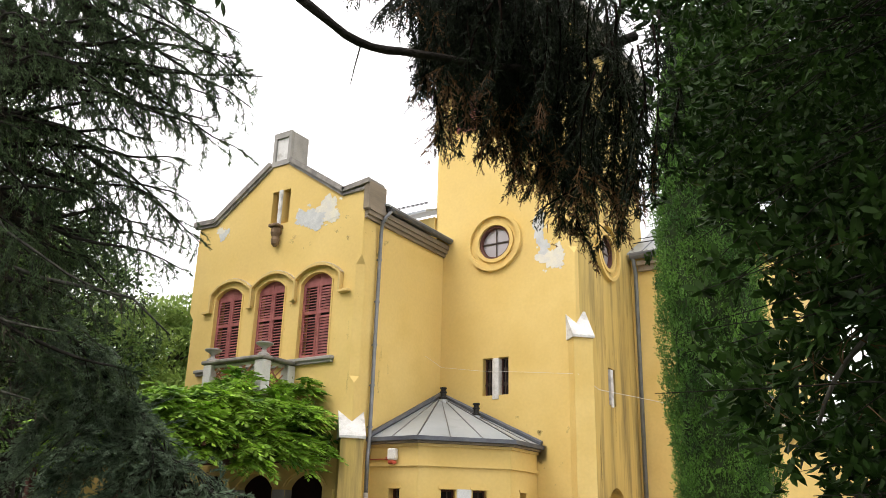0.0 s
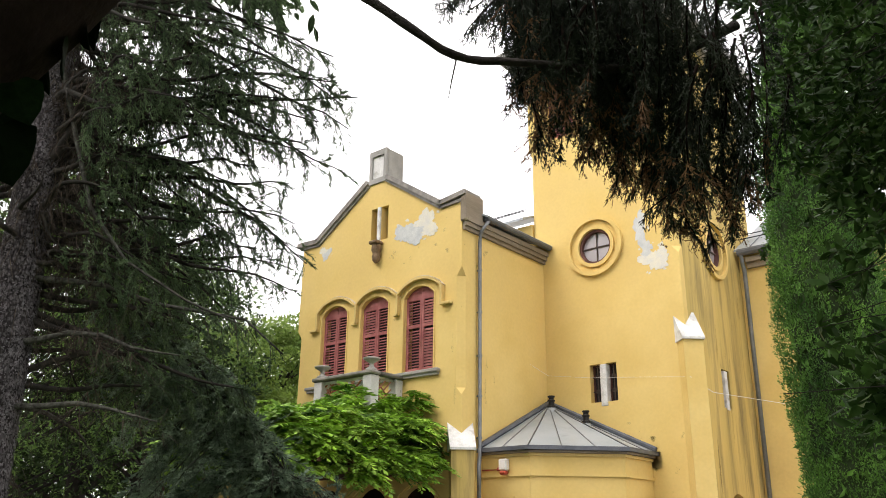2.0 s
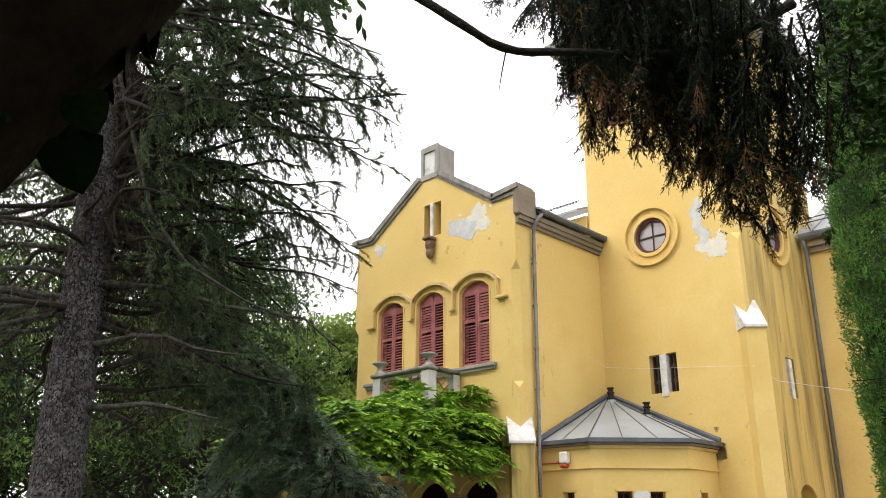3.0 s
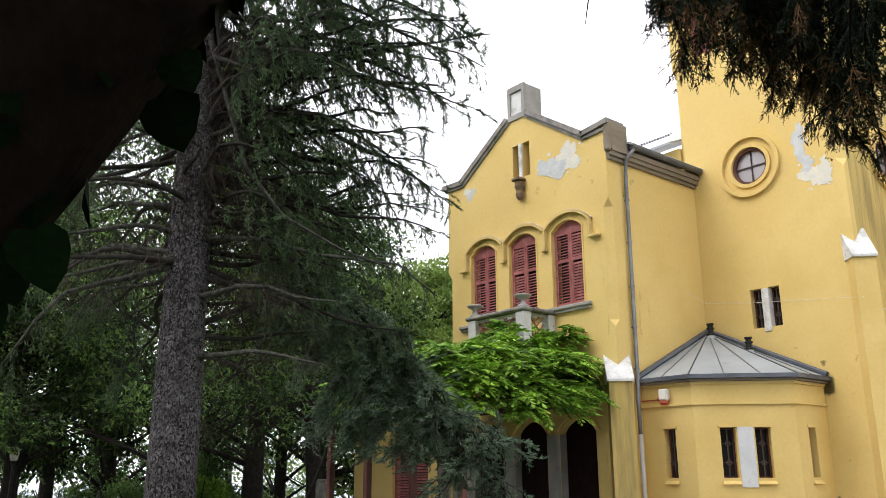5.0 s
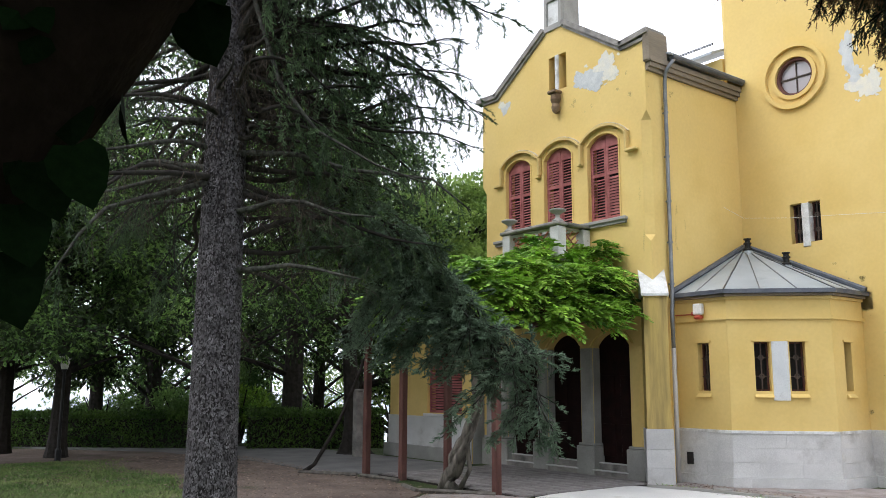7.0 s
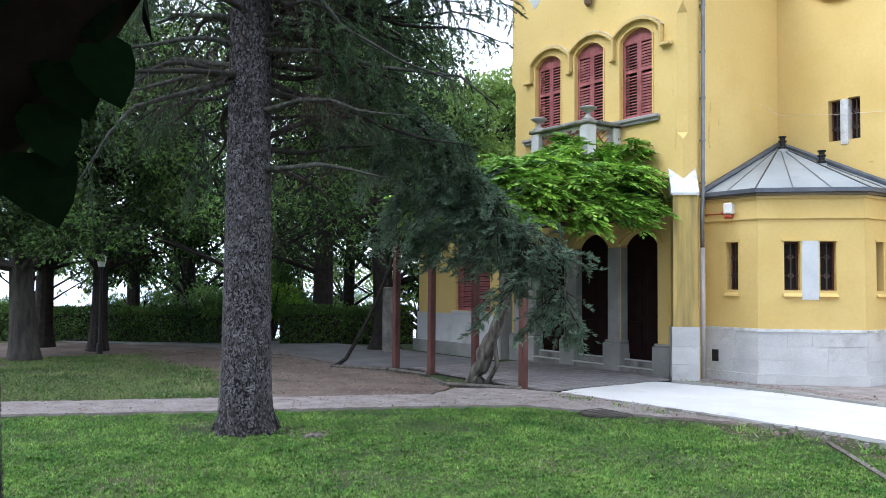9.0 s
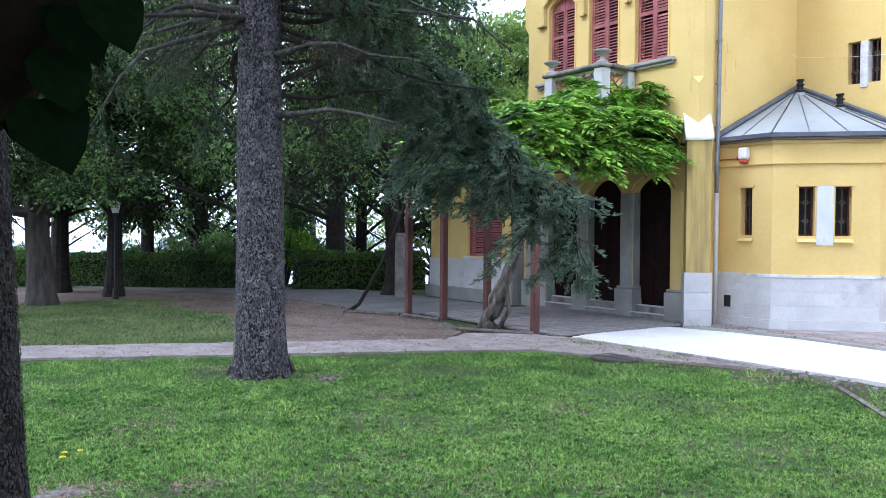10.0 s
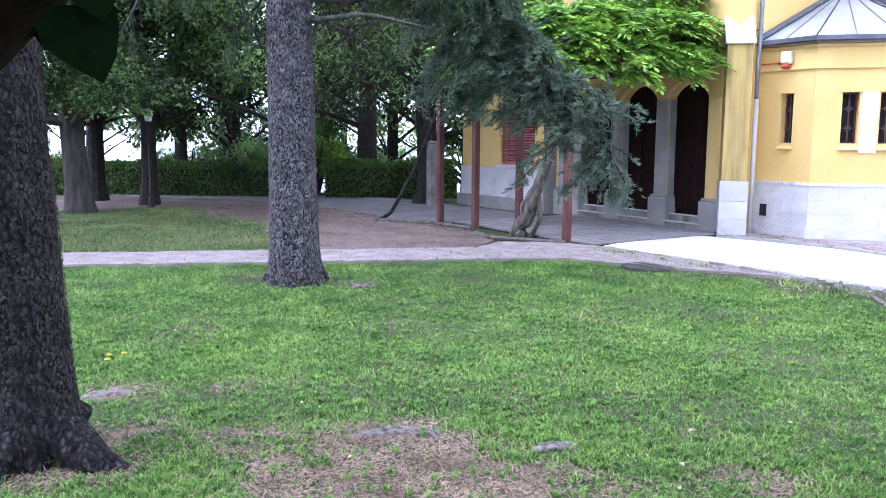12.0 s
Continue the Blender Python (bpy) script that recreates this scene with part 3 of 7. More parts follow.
# inner floors and backs so that no light leaks in
bm = bmesh.new()
box(bm, -5.1, -.45, .9, 1.0, 0, 9.0)
box(bm, .1, 3.2, 4.4, 4.5, 4.6, 14.8)
box(bm, 2.6, 2.7, 4.6, 7.4, 0.5, 14.8)
box(bm, 4.2, RX - .45, 8.3, 8.4, 0, 9.2)
part("inner_partition", bm, DARK, villa)
for z0, z1 in ((4.75, 4.95), (9.0, 9.09)):
    part("inner_floor", box(bmesh.new(), -5.14, -.43, .44, 3.3, z0, z1), DARK, villa)


# copings
def coping(bm, pts, y0, y1, th):
    for (xa, za), (xb, zb) in zip(pts, pts[1:]):
        d = Vector((xb - xa, zb - za)).normalized()
        n = Vector((-d.y, d.x)) * th
        q = [(xa, za), (xb, zb), (xb + n.x, zb + n.y), (xa + n.x, za + n.y)]
        vs = [[bm.verts.new((x, y, z)) for x, z in q] for y in (y0, y1)]
        for i in range(4):
            bm.faces.new((vs[0][i], vs[0][(i + 1) % 4], vs[1][(i + 1) % 4], vs[1][i]))
        bm.faces.new(vs[0][::-1])
        bm.faces.new(vs[1])
    return bm


bm = bmesh.new()
coping(bm, [(-5.74, 9.56), (-4.95, 9.53), (CXG - .3, 10.76)], -.10, .52, .13)
coping(bm, [(CXG + .3, 10.76), (-.63, 9.53), (.155, 9.62)], -.10, .52, .12)
part("coping", bm, STONE_DARK, villa, "dark weathered stone gable coping")
bm = bmesh.new()
coping(bm, [(-5.66, 9.485), (-4.92, 9.455), (CXG - .3, 10.68)], -.05, .003, .075)
coping(bm, [(CXG + .3, 10.68), (-.66, 9.455), (.08, 9.485)], -.05, .003, .075)
part("coping_moulding", bm, STONE_DARK, villa)
# kneeler block at the gable foot
bm = box(bmesh.new(), -.02, .16, -.06, .62, 8.98, 9.70, 0.03)
part("kneeler", bm, EAVES, villa, "dark stained kneeler stone")
# chimney-like pedestal on the gable
bm = slab(bmesh.new(), rect(CXG - .31, CXG + .29, 10.72, 11.66), [rect(CXG - .22, CXG + .2, 10.86, 11.5)], on_y(-.04), 0.08)
box(bm, CXG - .31, CXG + .29, .043, .62, 10.72, 11.66, 0.02)
part("gable_pedestal", bm, PIER, villa, "grey stone pedestal crowning the gable")
bm = box(bmesh.new(), CXG - .218, CXG + .198, .012, .04, 10.862, 11.498)
part("pedestal_panel", bm, WHITE, villa)
# slit window with mullion and bracket
bm = bmesh.new()
box(bm, -2.735, -2.625, -.05, .2, 9.05, 10.02, 0.015)
part("mullion", bm, WHITE, villa)
bm = box(bmesh.new(), -3.02, -2.34, .30, .36, 9.1, 10.05)
part("slit_backing", bm, DARK, villa)
bm = bmesh.new()
box(bm, -2.80, -2.52, -.26, -.003, 8.98, 9.06, 0.02)
lathe(bm, -2.66, -.10, [(.04, 8.50), (.09, 8.56), (.11, 8.66), (.09, 8.74), (.13, 8.84), (.12, 8.97)], 10)
part("carved_bracket", bm, BROWN, villa, "carved dark stone bracket under the slit window")


# hood mouldings
def hood(bm, cx, w, zs, za, y0, depth, th, drop_l, drop_r, n=14):
    outer, inner = arch(cx, w + th, zs, zs + .01, za + th, n)[2:], arch(cx, w, zs, zs + .01, za, n)[2:]
    rows = [[bm.verts.new((u, y, v)) for (u, v), y in ((p, y0 - depth), (p, y0), (q, y0), (q, y0 - depth))] for p, q in zip(outer, inner)]
    for ra, rb_ in zip(rows, rows[1:]):
        for i in range(4):
            bm.faces.new((ra[i], ra[(i + 1) % 4], rb_[(i + 1) % 4], rb_[i]))
    bm.faces.new(rows[0])
    bm.faces.new(rows[-1][::-1])
    for s, drop in ((-1, drop_l), (1, drop_r)):
        if drop:
            xa, xb = sorted((cx + s * w, cx + s * (w + th)))
            box(bm, xa, xb, y0 - depth, y0, zs - drop, zs + .012)
    return bm


for i, x in enumerate((-4.06, -2.63, -1.22)):
    bm = bmesh.new()
    hood(bm, x, .655, 7.52, 7.80, -.003, .11, .06, .44 if i < 2 else .46, .44 if i == 2 else 0)
    if i == 0:
        box(bm, x - .93, x - .66, -.12, -.003, 7.06, 7.125, .012)
    if i == 2:
        box(bm, x + .66, x + .97, -.12, -.003, 7.06, 7.125, .012)
    else:
        box(bm, x + .60, x + .76, -.09, -.003, 7.03, 7.075, .012)
    part("hood_mould", bm, HOOD, villa, "moulded hood over an arched window")
    cap = bmesh.new()
    hood(cap, x, .718, 7.535, 7.865, -.004, .075, .022, 0, 0)
    part("hood_capping", cap, HOOD_WORN, villa, "weathered pale top of the hood")
    bm = bmesh.new()
    hood(bm, WIN[i], .468, 7.43, 7.66, -.003, .022, .035, 1.76, 1.76)
    part("window_surround", bm, PLASTER, villa)

# long sill
bm = bmesh.new()
box(bm, -5.02, -.60, -.13, -.003, 5.56, 5.64, 0.015)
box(bm, -4.98, -.64, -.08, -.003, 5.50, 5.56)
part("window_sill", bm, PIER, villa, "grey stone sill course")


# shutters
def leaf(bm_f, bm_s, x0, x1, y, z0, top, n, tilt=1.0):
    """One louvred leaf: stiles, rails and tilted slats under a curved head; top(x) gives the head's height."""
    t = .055
    for xa, xb in ((x0, x0 + t), (x1 - t, x1)):
        vs = []
        for yy in (y - .02, y + .02):
            vs.append([bm_f.verts.new(p) for p in ((xa, yy, z0), (xb, yy, z0), (xb, yy, top(xb)), (xa, yy, top(xa)))])
        for i in range(4):
            bm_f.faces.new((vs[0][i], vs[0][(i + 1) % 4], vs[1][(i + 1) % 4], vs[1][i]))
        bm_f.faces.new(vs[0][::-1])
        bm_f.faces.new(vs[1])
    h = min(top(x0), top(x1))
    mid = z0 + (h - z0) * .61
    for za, zb in ((z0, z0 + .08), (mid - .04, mid + .04)):
        box(bm_f, x0 + t, x1 - t, y - .02, y + .02, za, zb)
    # head rail
    vs = []
    for yy in (y - .02, y + .02):
        vs.append([bm_f.verts.new(p) for p in ((x0 + t, yy, h - .07), (x1 - t, yy, h - .07), (x1 - t, yy, top(x1 - t)), (x0 + t, yy, top(x0 + t)))])
    for i in range(4):
        bm_f.faces.new((vs[0][i], vs[0][(i + 1) % 4], vs[1][(i + 1) % 4], vs[1][i]))
    bm_f.faces.new(vs[0][::-1])
    for i in range(n):
        zc = z0 + .10 + (h - .09 - z0 - .10) * (i + .5) / n
        if abs(zc - mid) < .06:
            continue
        k = .017 * tilt
        q = [(y - .024, zc - k - .004), (y - .017, zc - k - .010), (y + .018, zc + k + .002), (y + .011, zc + k + .008)]
        vs = [[bm_s.verts.new((xx, a, b)) for a, b in q] for xx in (x0 + t, x1 - t)]
        for k in range(4):
            bm_s.faces.new((vs[0][k], vs[0][(k + 1) % 4], vs[1][(k + 1) % 4], vs[1][k]))


def shuttered_window(xc, w, y, z0, zs, za, n, parent, tilts=(1.0, 1.0)):
    win = new("window")
    win.parent = parent
    rise_ = za - zs
    r = (w * w + rise_ * rise_) / (2 * rise_)
    top = lambda x: za - r + math.sqrt(max(0, r * r - (x - xc) ** 2)) - .015
    for xa, xb in ((xc - w + .01, xc - .006), (xc + .006, xc + w - .01)):
        f, s = bmesh.new(), bmesh.new()
        leaf(f, s, xa, xb, y, z0 + .01, top, n, tilts[xa > xc - .1])
        lf = part("shutter_leaf", f, SHUTTER, win, "faded red louvred shutter leaf")
        part("louvre", s, SHUTTER, lf)["kind"] = "stuff"
    b = box(bmesh.new(), xc - w - .05, xc + w + .05, y + .18, y + .22, z0 - .05, za + .05)
    part("window_backing", b, DARK, win)
    return win


for x, tilts in zip(WIN, ((.65, .7), (1.2, .6), (.6, 1.3))):
    shuttered_window(x, .465, .12, 5.66, 7.43, 7.66, 23, villa, tilts)
    fr_ = slab(bmesh.new(), arch(x, .464, 5.662, 7.43, 7.659), [arch(x, .432, 5.69, 7.40, 7.615)], on_y(.09), .02)
    part("shutter_frame", fr_, SHUTTER, villa, "faded red frame round the shutters")
shuttered_window(-6.72, .78, -.30, 1.22, 2.95, 3.0, 22, villa)
bm = box(bmesh.new(), -7.6, -5.85, -.48, -.403, 1.13, 1.21, .01)
part("window_sill", bm, STONE, villa)
shuttered_window(.68, .40, CY + .1, 12.3, 13.95, 14.1, 24, villa)
shuttered_window(2.3, .40, CY + .1, 12.3, 13.95, 14.1, 24, villa)

# bare render patches on gable and tower: lost plaster with ragged edges
def ragged(bm, cx, cz, rx, rz, to3, seed, th=.012):
    rng = random.Random(seed)
    n = 56
    ph = [rng.uniform(0, TAU) for _ in range(5)]
    pts = []
    for i in range(n):
        a = TAU * i / n
        k = 1 + .22 * math.sin(2 * a + ph[0]) + .16 * math.sin(3 * a + ph[1]) + .11 * math.sin(5 * a + ph[2]) + .09 * math.sin(9 * a + ph[3]) + .06 * math.sin(15 * a + ph[4]) + rng.uniform(-.06, .06)
        pts.append((cx + rx * k * math.cos(a), cz + rz * k * math.sin(a)))
    return slab(bm, pts, [], to3, th)


def bare_patch(spots, wall, seed, label=""):
    """Where the plaster has come off: overlapping ragged areas, each a little deeper, and chips round them."""
    rng = random.Random(seed)
    p = new("bare_patch")
    p.parent = villa
    for k, (cx, cz, rx, rz) in enumerate(spots):
        part("grey_render", ragged(bmesh.new(), cx, cz, rx, rz, on_y(wall - .006 - .002 * k), seed + k, .008), PATCH if k % 2 == 0 else PATCH_PALE, p, label)
        for _ in range(5):
            a = rng.uniform(0, TAU)
            part("chip", ragged(bmesh.new(), cx + rx * 1.25 * math.cos(a), cz + rz * 1.25 * math.sin(a), rx * rng.uniform(.06, .16), rz * rng.uniform(.06, .16), on_y(wall - .004), rng.randrange(99), .004), PATCH_PALE, p)


bare_patch([(-1.80, 9.14, .30, .24), (-1.10, 9.22, .34, .30), (-1.46, 8.96, .34, .17), (-1.0, 9.05, .17, .14)], 0, 4, "grey patch where the plaster has fallen")
bare_patch([(-4.62, 9.18, .17, .14), (-4.75, 9.30, .12, .10)], 0, 15)
bare_patch([(2.78, 9.12, .17, .40), (3.10, 8.30, .32, .26), (2.92, 8.62, .16, .16), (3.3, 8.42, .12, .2)], CY, 24, "grey patch where the plaster has fallen")


# stains on the walls
def stain(name, x0, x1, z0, z1, to3, mat):
    part(name, slab(bmesh.new(), rect(x0, x1, z0, z1), [], to3, .001), mat, villa)


stain("damp_stain", 1.9, 3.5, 3.5, 4.6, on_y(CY - .004), DAMP)
stain("damp_stain", 2.1, 2.9, 3.55, 4.25, on_y(CY - .005), ALGAE)
stain("damp_stain", 2.5, 3.45, 1.4, 3.9, on_y(CY - .006), DAMP)
stain("damp_stain", 2.2, 3.6, 1.0, 2.4, on_y(CY - .007), DAMP)
stain("rain_streak", -2.3, .0, 5.6, 7.0, on_y(-.003), RUST)
stain("rain_streak", -.9, -.15, 3.0, 5.6, on_y(-.004), STREAK)
for k, (u, w, z0, z1) in enumerate(((4.5, .5, 5.3, 8.6), (5.0, .34, 5.9, 8.5), (5.45, .30, 5.95, 8.3), (5.95, .5, 5.2, 8.6), (6.6, .6, 3.0, 8.8), (5.4, .6, 2.9, 5.1), (4.6, .7, 2.2, 4.8), (6.0, .6, 1.6, 4.6), (3.95, .5, 1.6, 5.6))):
    stain("rain_streak", u - w / 2, u + w / 2, z0, z1, on_x(DX + .002 + .001 * k), STREAK)
stain("rain_streak", .3, 1.2, 4.9, 6.2, lambda u, v, w: (.003 - w, u, v), RUST)
stain("damp_stain", .15, 1.4, 1.0, 2.6, lambda u, v, w: (.003 - w, u, v), DAMP)
stain("damp_stain", .05, 1.6, 8.0, 8.8, lambda u, v, w: (.004 - w, u, v), DAMP)
stain("pale_repair", -2.3, -.4, 8.2, 9.4, on_y(-.003), PALE_PAINT)


# oculus windows
def oculus(c, to3, parent):
    oc = new("round_window")
    oc.parent = parent

    def hoop(r0, r1, w0, w1):
        return slab(bmesh.new(), ring(*c, r1, 48), [ring(*c, r0, 48)], lambda u, v, w: to3(u, v, w0 + w), w1 - w0)
    part("outer_ring", hoop(.68, .77, -.09, -.003), PLASTER, oc)
    part("inner_ring", hoop(.45, .54, -.05, -.003), PLASTER, oc)
    part("frame", hoop(.385, .447, .02, .16), POST, oc, "thin red-brown round frame")
    bars = bmesh.new()
    slab(bars, rect(c[0] - .010, c[0] + .010, c[1] - .40, c[1] + .40), [], lambda u, v, w: to3(u, v, .08 + w), .03)
    slab(bars, rect(c[0] - .40, c[0] - .016, c[1] - .014, c[1] + .014), [], lambda u, v, w: to3(u, v, .08 + w), .03)
    slab(bars, rect(c[0] + .016, c[0] + .40, c[1] - .014, c[1] + .014), [], lambda u, v, w: to3(u, v, .08 + w), .03)
    part("glazing_bar", bars, GRILLE, oc)
    part("pane", slab(bmesh.new(), ring(*c, .40, 40), [], lambda u, v, w: to3(u, v, .12 + w), .01), GLASS, oc)
    return oc


oculus(OC, on_y(CY), villa)
oculus(OD, on_x(DX), villa)


# barred twin windows
def barred(x0, x1, z0, z1, to3, parent, inset=.16):
    w = new("window")
    w.parent = parent
    f = slab(bmesh.new(), rect(x0 + .002, x1 - .002, z0 + .002, z1 - .002), [rect(x0 + .035, x1 - .035, z0 + .035, z1 - .035)], lambda u, v, k: to3(u, v, inset + k), .05)
    part("frame", f, FRAME_RED, w, "thin red-brown frame")
    b = bmesh.new()
    cx, cz = (x0 + x1) / 2, (z0 + z1) / 2
    slab(b, rect(cx - .012, cx + .012, z0, z1), [], lambda u, v, k: to3(u, v, inset - .05 + k), .02)
    for zz in (z0 + (z1 - z0) * .3, z0 + (z1 - z0) * .68):
        slab(b, rect(x0, x1, zz - .01, zz + .01), [], lambda u, v, k: to3(u, v, inset - .028 + k), .02)
        slab(b, ring(cx, zz, .055, 10), [ring(cx, zz, .035, 10)], lambda u, v, k: to3(u, v, inset - .06 + k), .02)
    part("grille", b, GRILLE, w, "rusty iron grille with rings")
    part("pane", slab(bmesh.new(), rect(x0 - .05, x1 + .05, z0 - .05, z1 + .05), [], lambda u, v, k: to3(u, v, inset + .055 + k), .01), DARK, w)
    return w


for x0, x1 in ((1.22, 1.51), (1.66, 1.93)):
    barred(x0, x1, 5.12, 6.02, on_y(CY), villa)
bm = box(bmesh.new(), 1.50, 1.67, CY - .03, CY + .2, 5.02, 6.0, .012)
part("mullion", bm, WHITE, villa, "white stone mullion")
barred(5.17, 5.62, 5.02, 5.93, on_x(DX), villa, .22)
bm = box(bmesh.new(), DX - .18, DX + .02, 5.30, 5.46, 4.98, 5.9, .012)
part("mullion", bm, WHITE, villa)
part("niche_back", slab(bmesh.new(), rect(4.9, 6.0, 1.1, 3.2), [], lambda u, v, w: (DX - .32 - w, u, v), .02), PLASTER_DIM_STREAK, villa)
barred(8.6, 9.3, 1.6, 3.2, on_y(EY - .65), villa)

# gutters and cornices
bm = bmesh.new()
box(bm, .003, .07, .02, CY - .003, 8.80, 8.88)
box(bm, .003, .13, .02, CY - .003, 8.88, 8.98)
box(bm, .003, .17, .02, CY - .003, 8.98, 9.10)
part("eaves_cornice", bm, EAVES, villa, "stepped grey eaves cornice")
bm = tube(bmesh.new(), [(.25, .62, 9.19), (.25, 3.30, 9.19)], [.075, .075], 10)
part("gutter", bm, ZINC_DARK, villa, "dark zinc gutter")
bm = bmesh.new()
box(bm, DX + .25, RX + .1, EY - .12, EY - .003, 8.86, 9.0)
box(bm, DX + .25, RX + .2, EY - .22, EY - .003, 9.0, 9.12)
part("eaves_cornice", bm, EAVES, villa)
bm = tube(bmesh.new(), [(DX + .1, EY - .28, 9.26), (RX + .3, EY - .28, 9.26)], [.10, .10], 10)
part("gutter", bm, ZINC_DARK, villa)


def roof_plane(name, a, b, c, d, th, mat, label=""):
    bm = bmesh.new()
    lo = [bm.verts.new(p) for p in (a, b, c, d)]
    hi = [bm.verts.new((p[0], p[1], p[2] + th)) for p in (a, b, c, d)]
    for i in range(4):
        bm.faces.new((lo[i], lo[(i + 1) % 4], hi[(i + 1) % 4], hi[i]))
    bm.faces.new(lo[::-1])
    bm.faces.new(hi)
    return part(name, bm, mat, villa, label)


roof_plane("roof", (.30, .55, 9.2), (.30, CY - .01, 9.2), (CXG, CY - .01, 10.4), (CXG, .55, 10.4), .05, ZINC)
roof_plane("roof", (GX0 - .2, .55, 9.2), (GX0 - .2, CY - .01, 9.2), (CXG, CY - .01, 10.4), (CXG, .55, 10.4), .05, ZINC)
roof_plane("roof", (-5.5, CY - .3, 10.08), (-.40, CY - .3, 10.08), (-.40, CY + 2.2, 11.1), (-5.5, CY + 2.2, 11.1), .06, ZINC, "grey sheet metal roof")
rr = roof_plane("roof", (DX + .02, EY - .3, 9.3), (RX + .3, EY - .3, 9.3), (RX + .3, EY + 3.4, 11.6), (DX + .02, EY + 3.4, 11.6), .05, ZINC, "grey standing seam metal roof")
bm = bmesh.new()
for i in range(7):
    x = DX + .45 + i * .62
    tube(bm, [(x, EY - .28, 9.375), (x, EY + 3.3, 11.6)], [.018, .018], 4)
part("standing_seam", bm, ZINC_DARK, rr)
for k in (0.35, 0.8):
    part("snow_guard", tube(bmesh.new(), [(DX + .1, EY - .3 + k, 9.52 + k * .62), (RX + .2, EY - .3 + k, 9.52 + k * .62)], [.014, .014], 5), BLACK, villa)
for k in (.06, .12):
    part("snow_guard", tube(bmesh.new(), [(-5.4, CY - .25 + k, 10.30 + k), (-.42, CY - .25 + k, 10.30 + k)], [.012, .012], 5), BLACK, villa)
roof_plane("annex_roof", (6.95, EY - .85, 4.32), (11.8, EY - .85, 4.32), (11.8, EY + 1.2, 5.1), (6.95, EY + 1.2, 5.1), .05, ZINC, "low grey metal annex roof")
bm = box(bmesh.new(), -1.05, DX + .5, CY - .55, EY + 1.5, 15.0, 15.25, .03)
box(bm, -.75, DX + .25, CY - .3, EY + 1.2, 14.8, 15.0, .03)
part("tower_cornice", bm, PIER, villa)
bm = bmesh.new()
box(bm, -.7, DX + .3, CY - .2, CY + .1, 15.25, 15.7)
part("tower_parapet", bm, PLASTER, villa)


# corner piers with white sloping caps, and stopped chamfers above
def corner_pier(cx, cy, half, out, z_cap, z_peak, z0, parent, shade):
    """A pier set across an outer corner; its sloping cap leans back on both walls."""
    d, s = Vector((.7071, -.7071)), Vector((.7071, .7071))
    c = Vector((cx, cy))

    def P(a, b):
        q = c + s * a + d * b
        return (q.x, q.y)
    bm = prism(bmesh.new(), [P(-half, out), P(half, out), P(half, -half - .02), P(-half, -half - .02)], z0, z_cap)
    pier = part("corner_pier", bm, shade, parent)
    h2, o2 = half + .035, out + .05
    bm = bmesh.new()
    lo = [P(-h2, o2), P(h2, o2), P(h2, -h2 - .02), P(-h2, -h2 - .02)]
    a = [bm.verts.new((x, y, z_cap)) for x, y in lo]
    b = [bm.verts.new((*P(-h2, o2), z_cap + .05)), bm.verts.new((*P(h2, o2), z_cap + .05)),
         bm.verts.new((*P(h2, -h2 - .02), z_peak)), bm.verts.new((*P(-h2, -h2 - .02), z_peak))]
    for i in range(4):
        bm.faces.new((a[i], a[(i + 1) % 4], b[(i + 1) % 4], b[i]))
    bm.faces.new(a[::-1])
    bm.faces.new(b)
    part("pier_cap", bm, WHITE, pier, "white painted sloping stone cap")
    return pier


corner_pier(0, 0, .24, .30, 3.80, 4.45, 1.12, villa, PLASTER_DIM_STREAK)
corner_pier(DX + .05, CY + .05, .225, .20, 6.26, 7.0, 1.12, villa, PLASTER)

# plinth: squared stone blocks, a thin ledge above and a foot below
plinth = new("plinth")
plinth.parent = villa
plinth["label"] = "plinth of pale squared stone blocks"
BAY = [(0.0, .70), (1.25, .70), (2.66, 2.11), (2.66, CY)]


def wall_run(pts, out, z0, z1, back=.12):
    """Outline that follows a run of walls, pushed out by 'out' with mitred corners."""
    P = [Vector(p) for p in pts]
    res = []
    for i, p in enumerate(P):
        ns = []
        if i > 0:
            e = (P[i] - P[i - 1]).normalized()
            ns.append(Vector((e.y, -e.x)))
        if i < len(P) - 1:
            e = (P[i + 1] - P[i]).normalized()
            ns.append(Vector((e.y, -e.x)))
        n = sum(ns, Vector((0, 0)))
        n = n / max(.2, n.dot(ns[0]))
        res.append(p + n * out)
    return res


def run_prism(bm, pts, out, inn, z0, z1):
    a, b = wall_run(pts, out, z0, z1), wall_run(pts, inn, z0, z1)
    prism(bm, [tuple(p) for p in a] + [tuple(p) for p in reversed(b)], z0, z1)
    return bm


# bay
bay = new("bay")
bay.parent = villa
bay["label"] = "polygonal yellow bay with a zinc roof"
fr = (Vector(BAY[2]) - Vector(BAY[1])).normalized()


def on_face(p, q, out=0.0):
    p, q = Vector(p), Vector(q)
    e = (q - p).normalized()
    n = Vector((e.y, -e.x))
    return lambda u, v, w: (*(p + e * u + n * (out - w)), v)


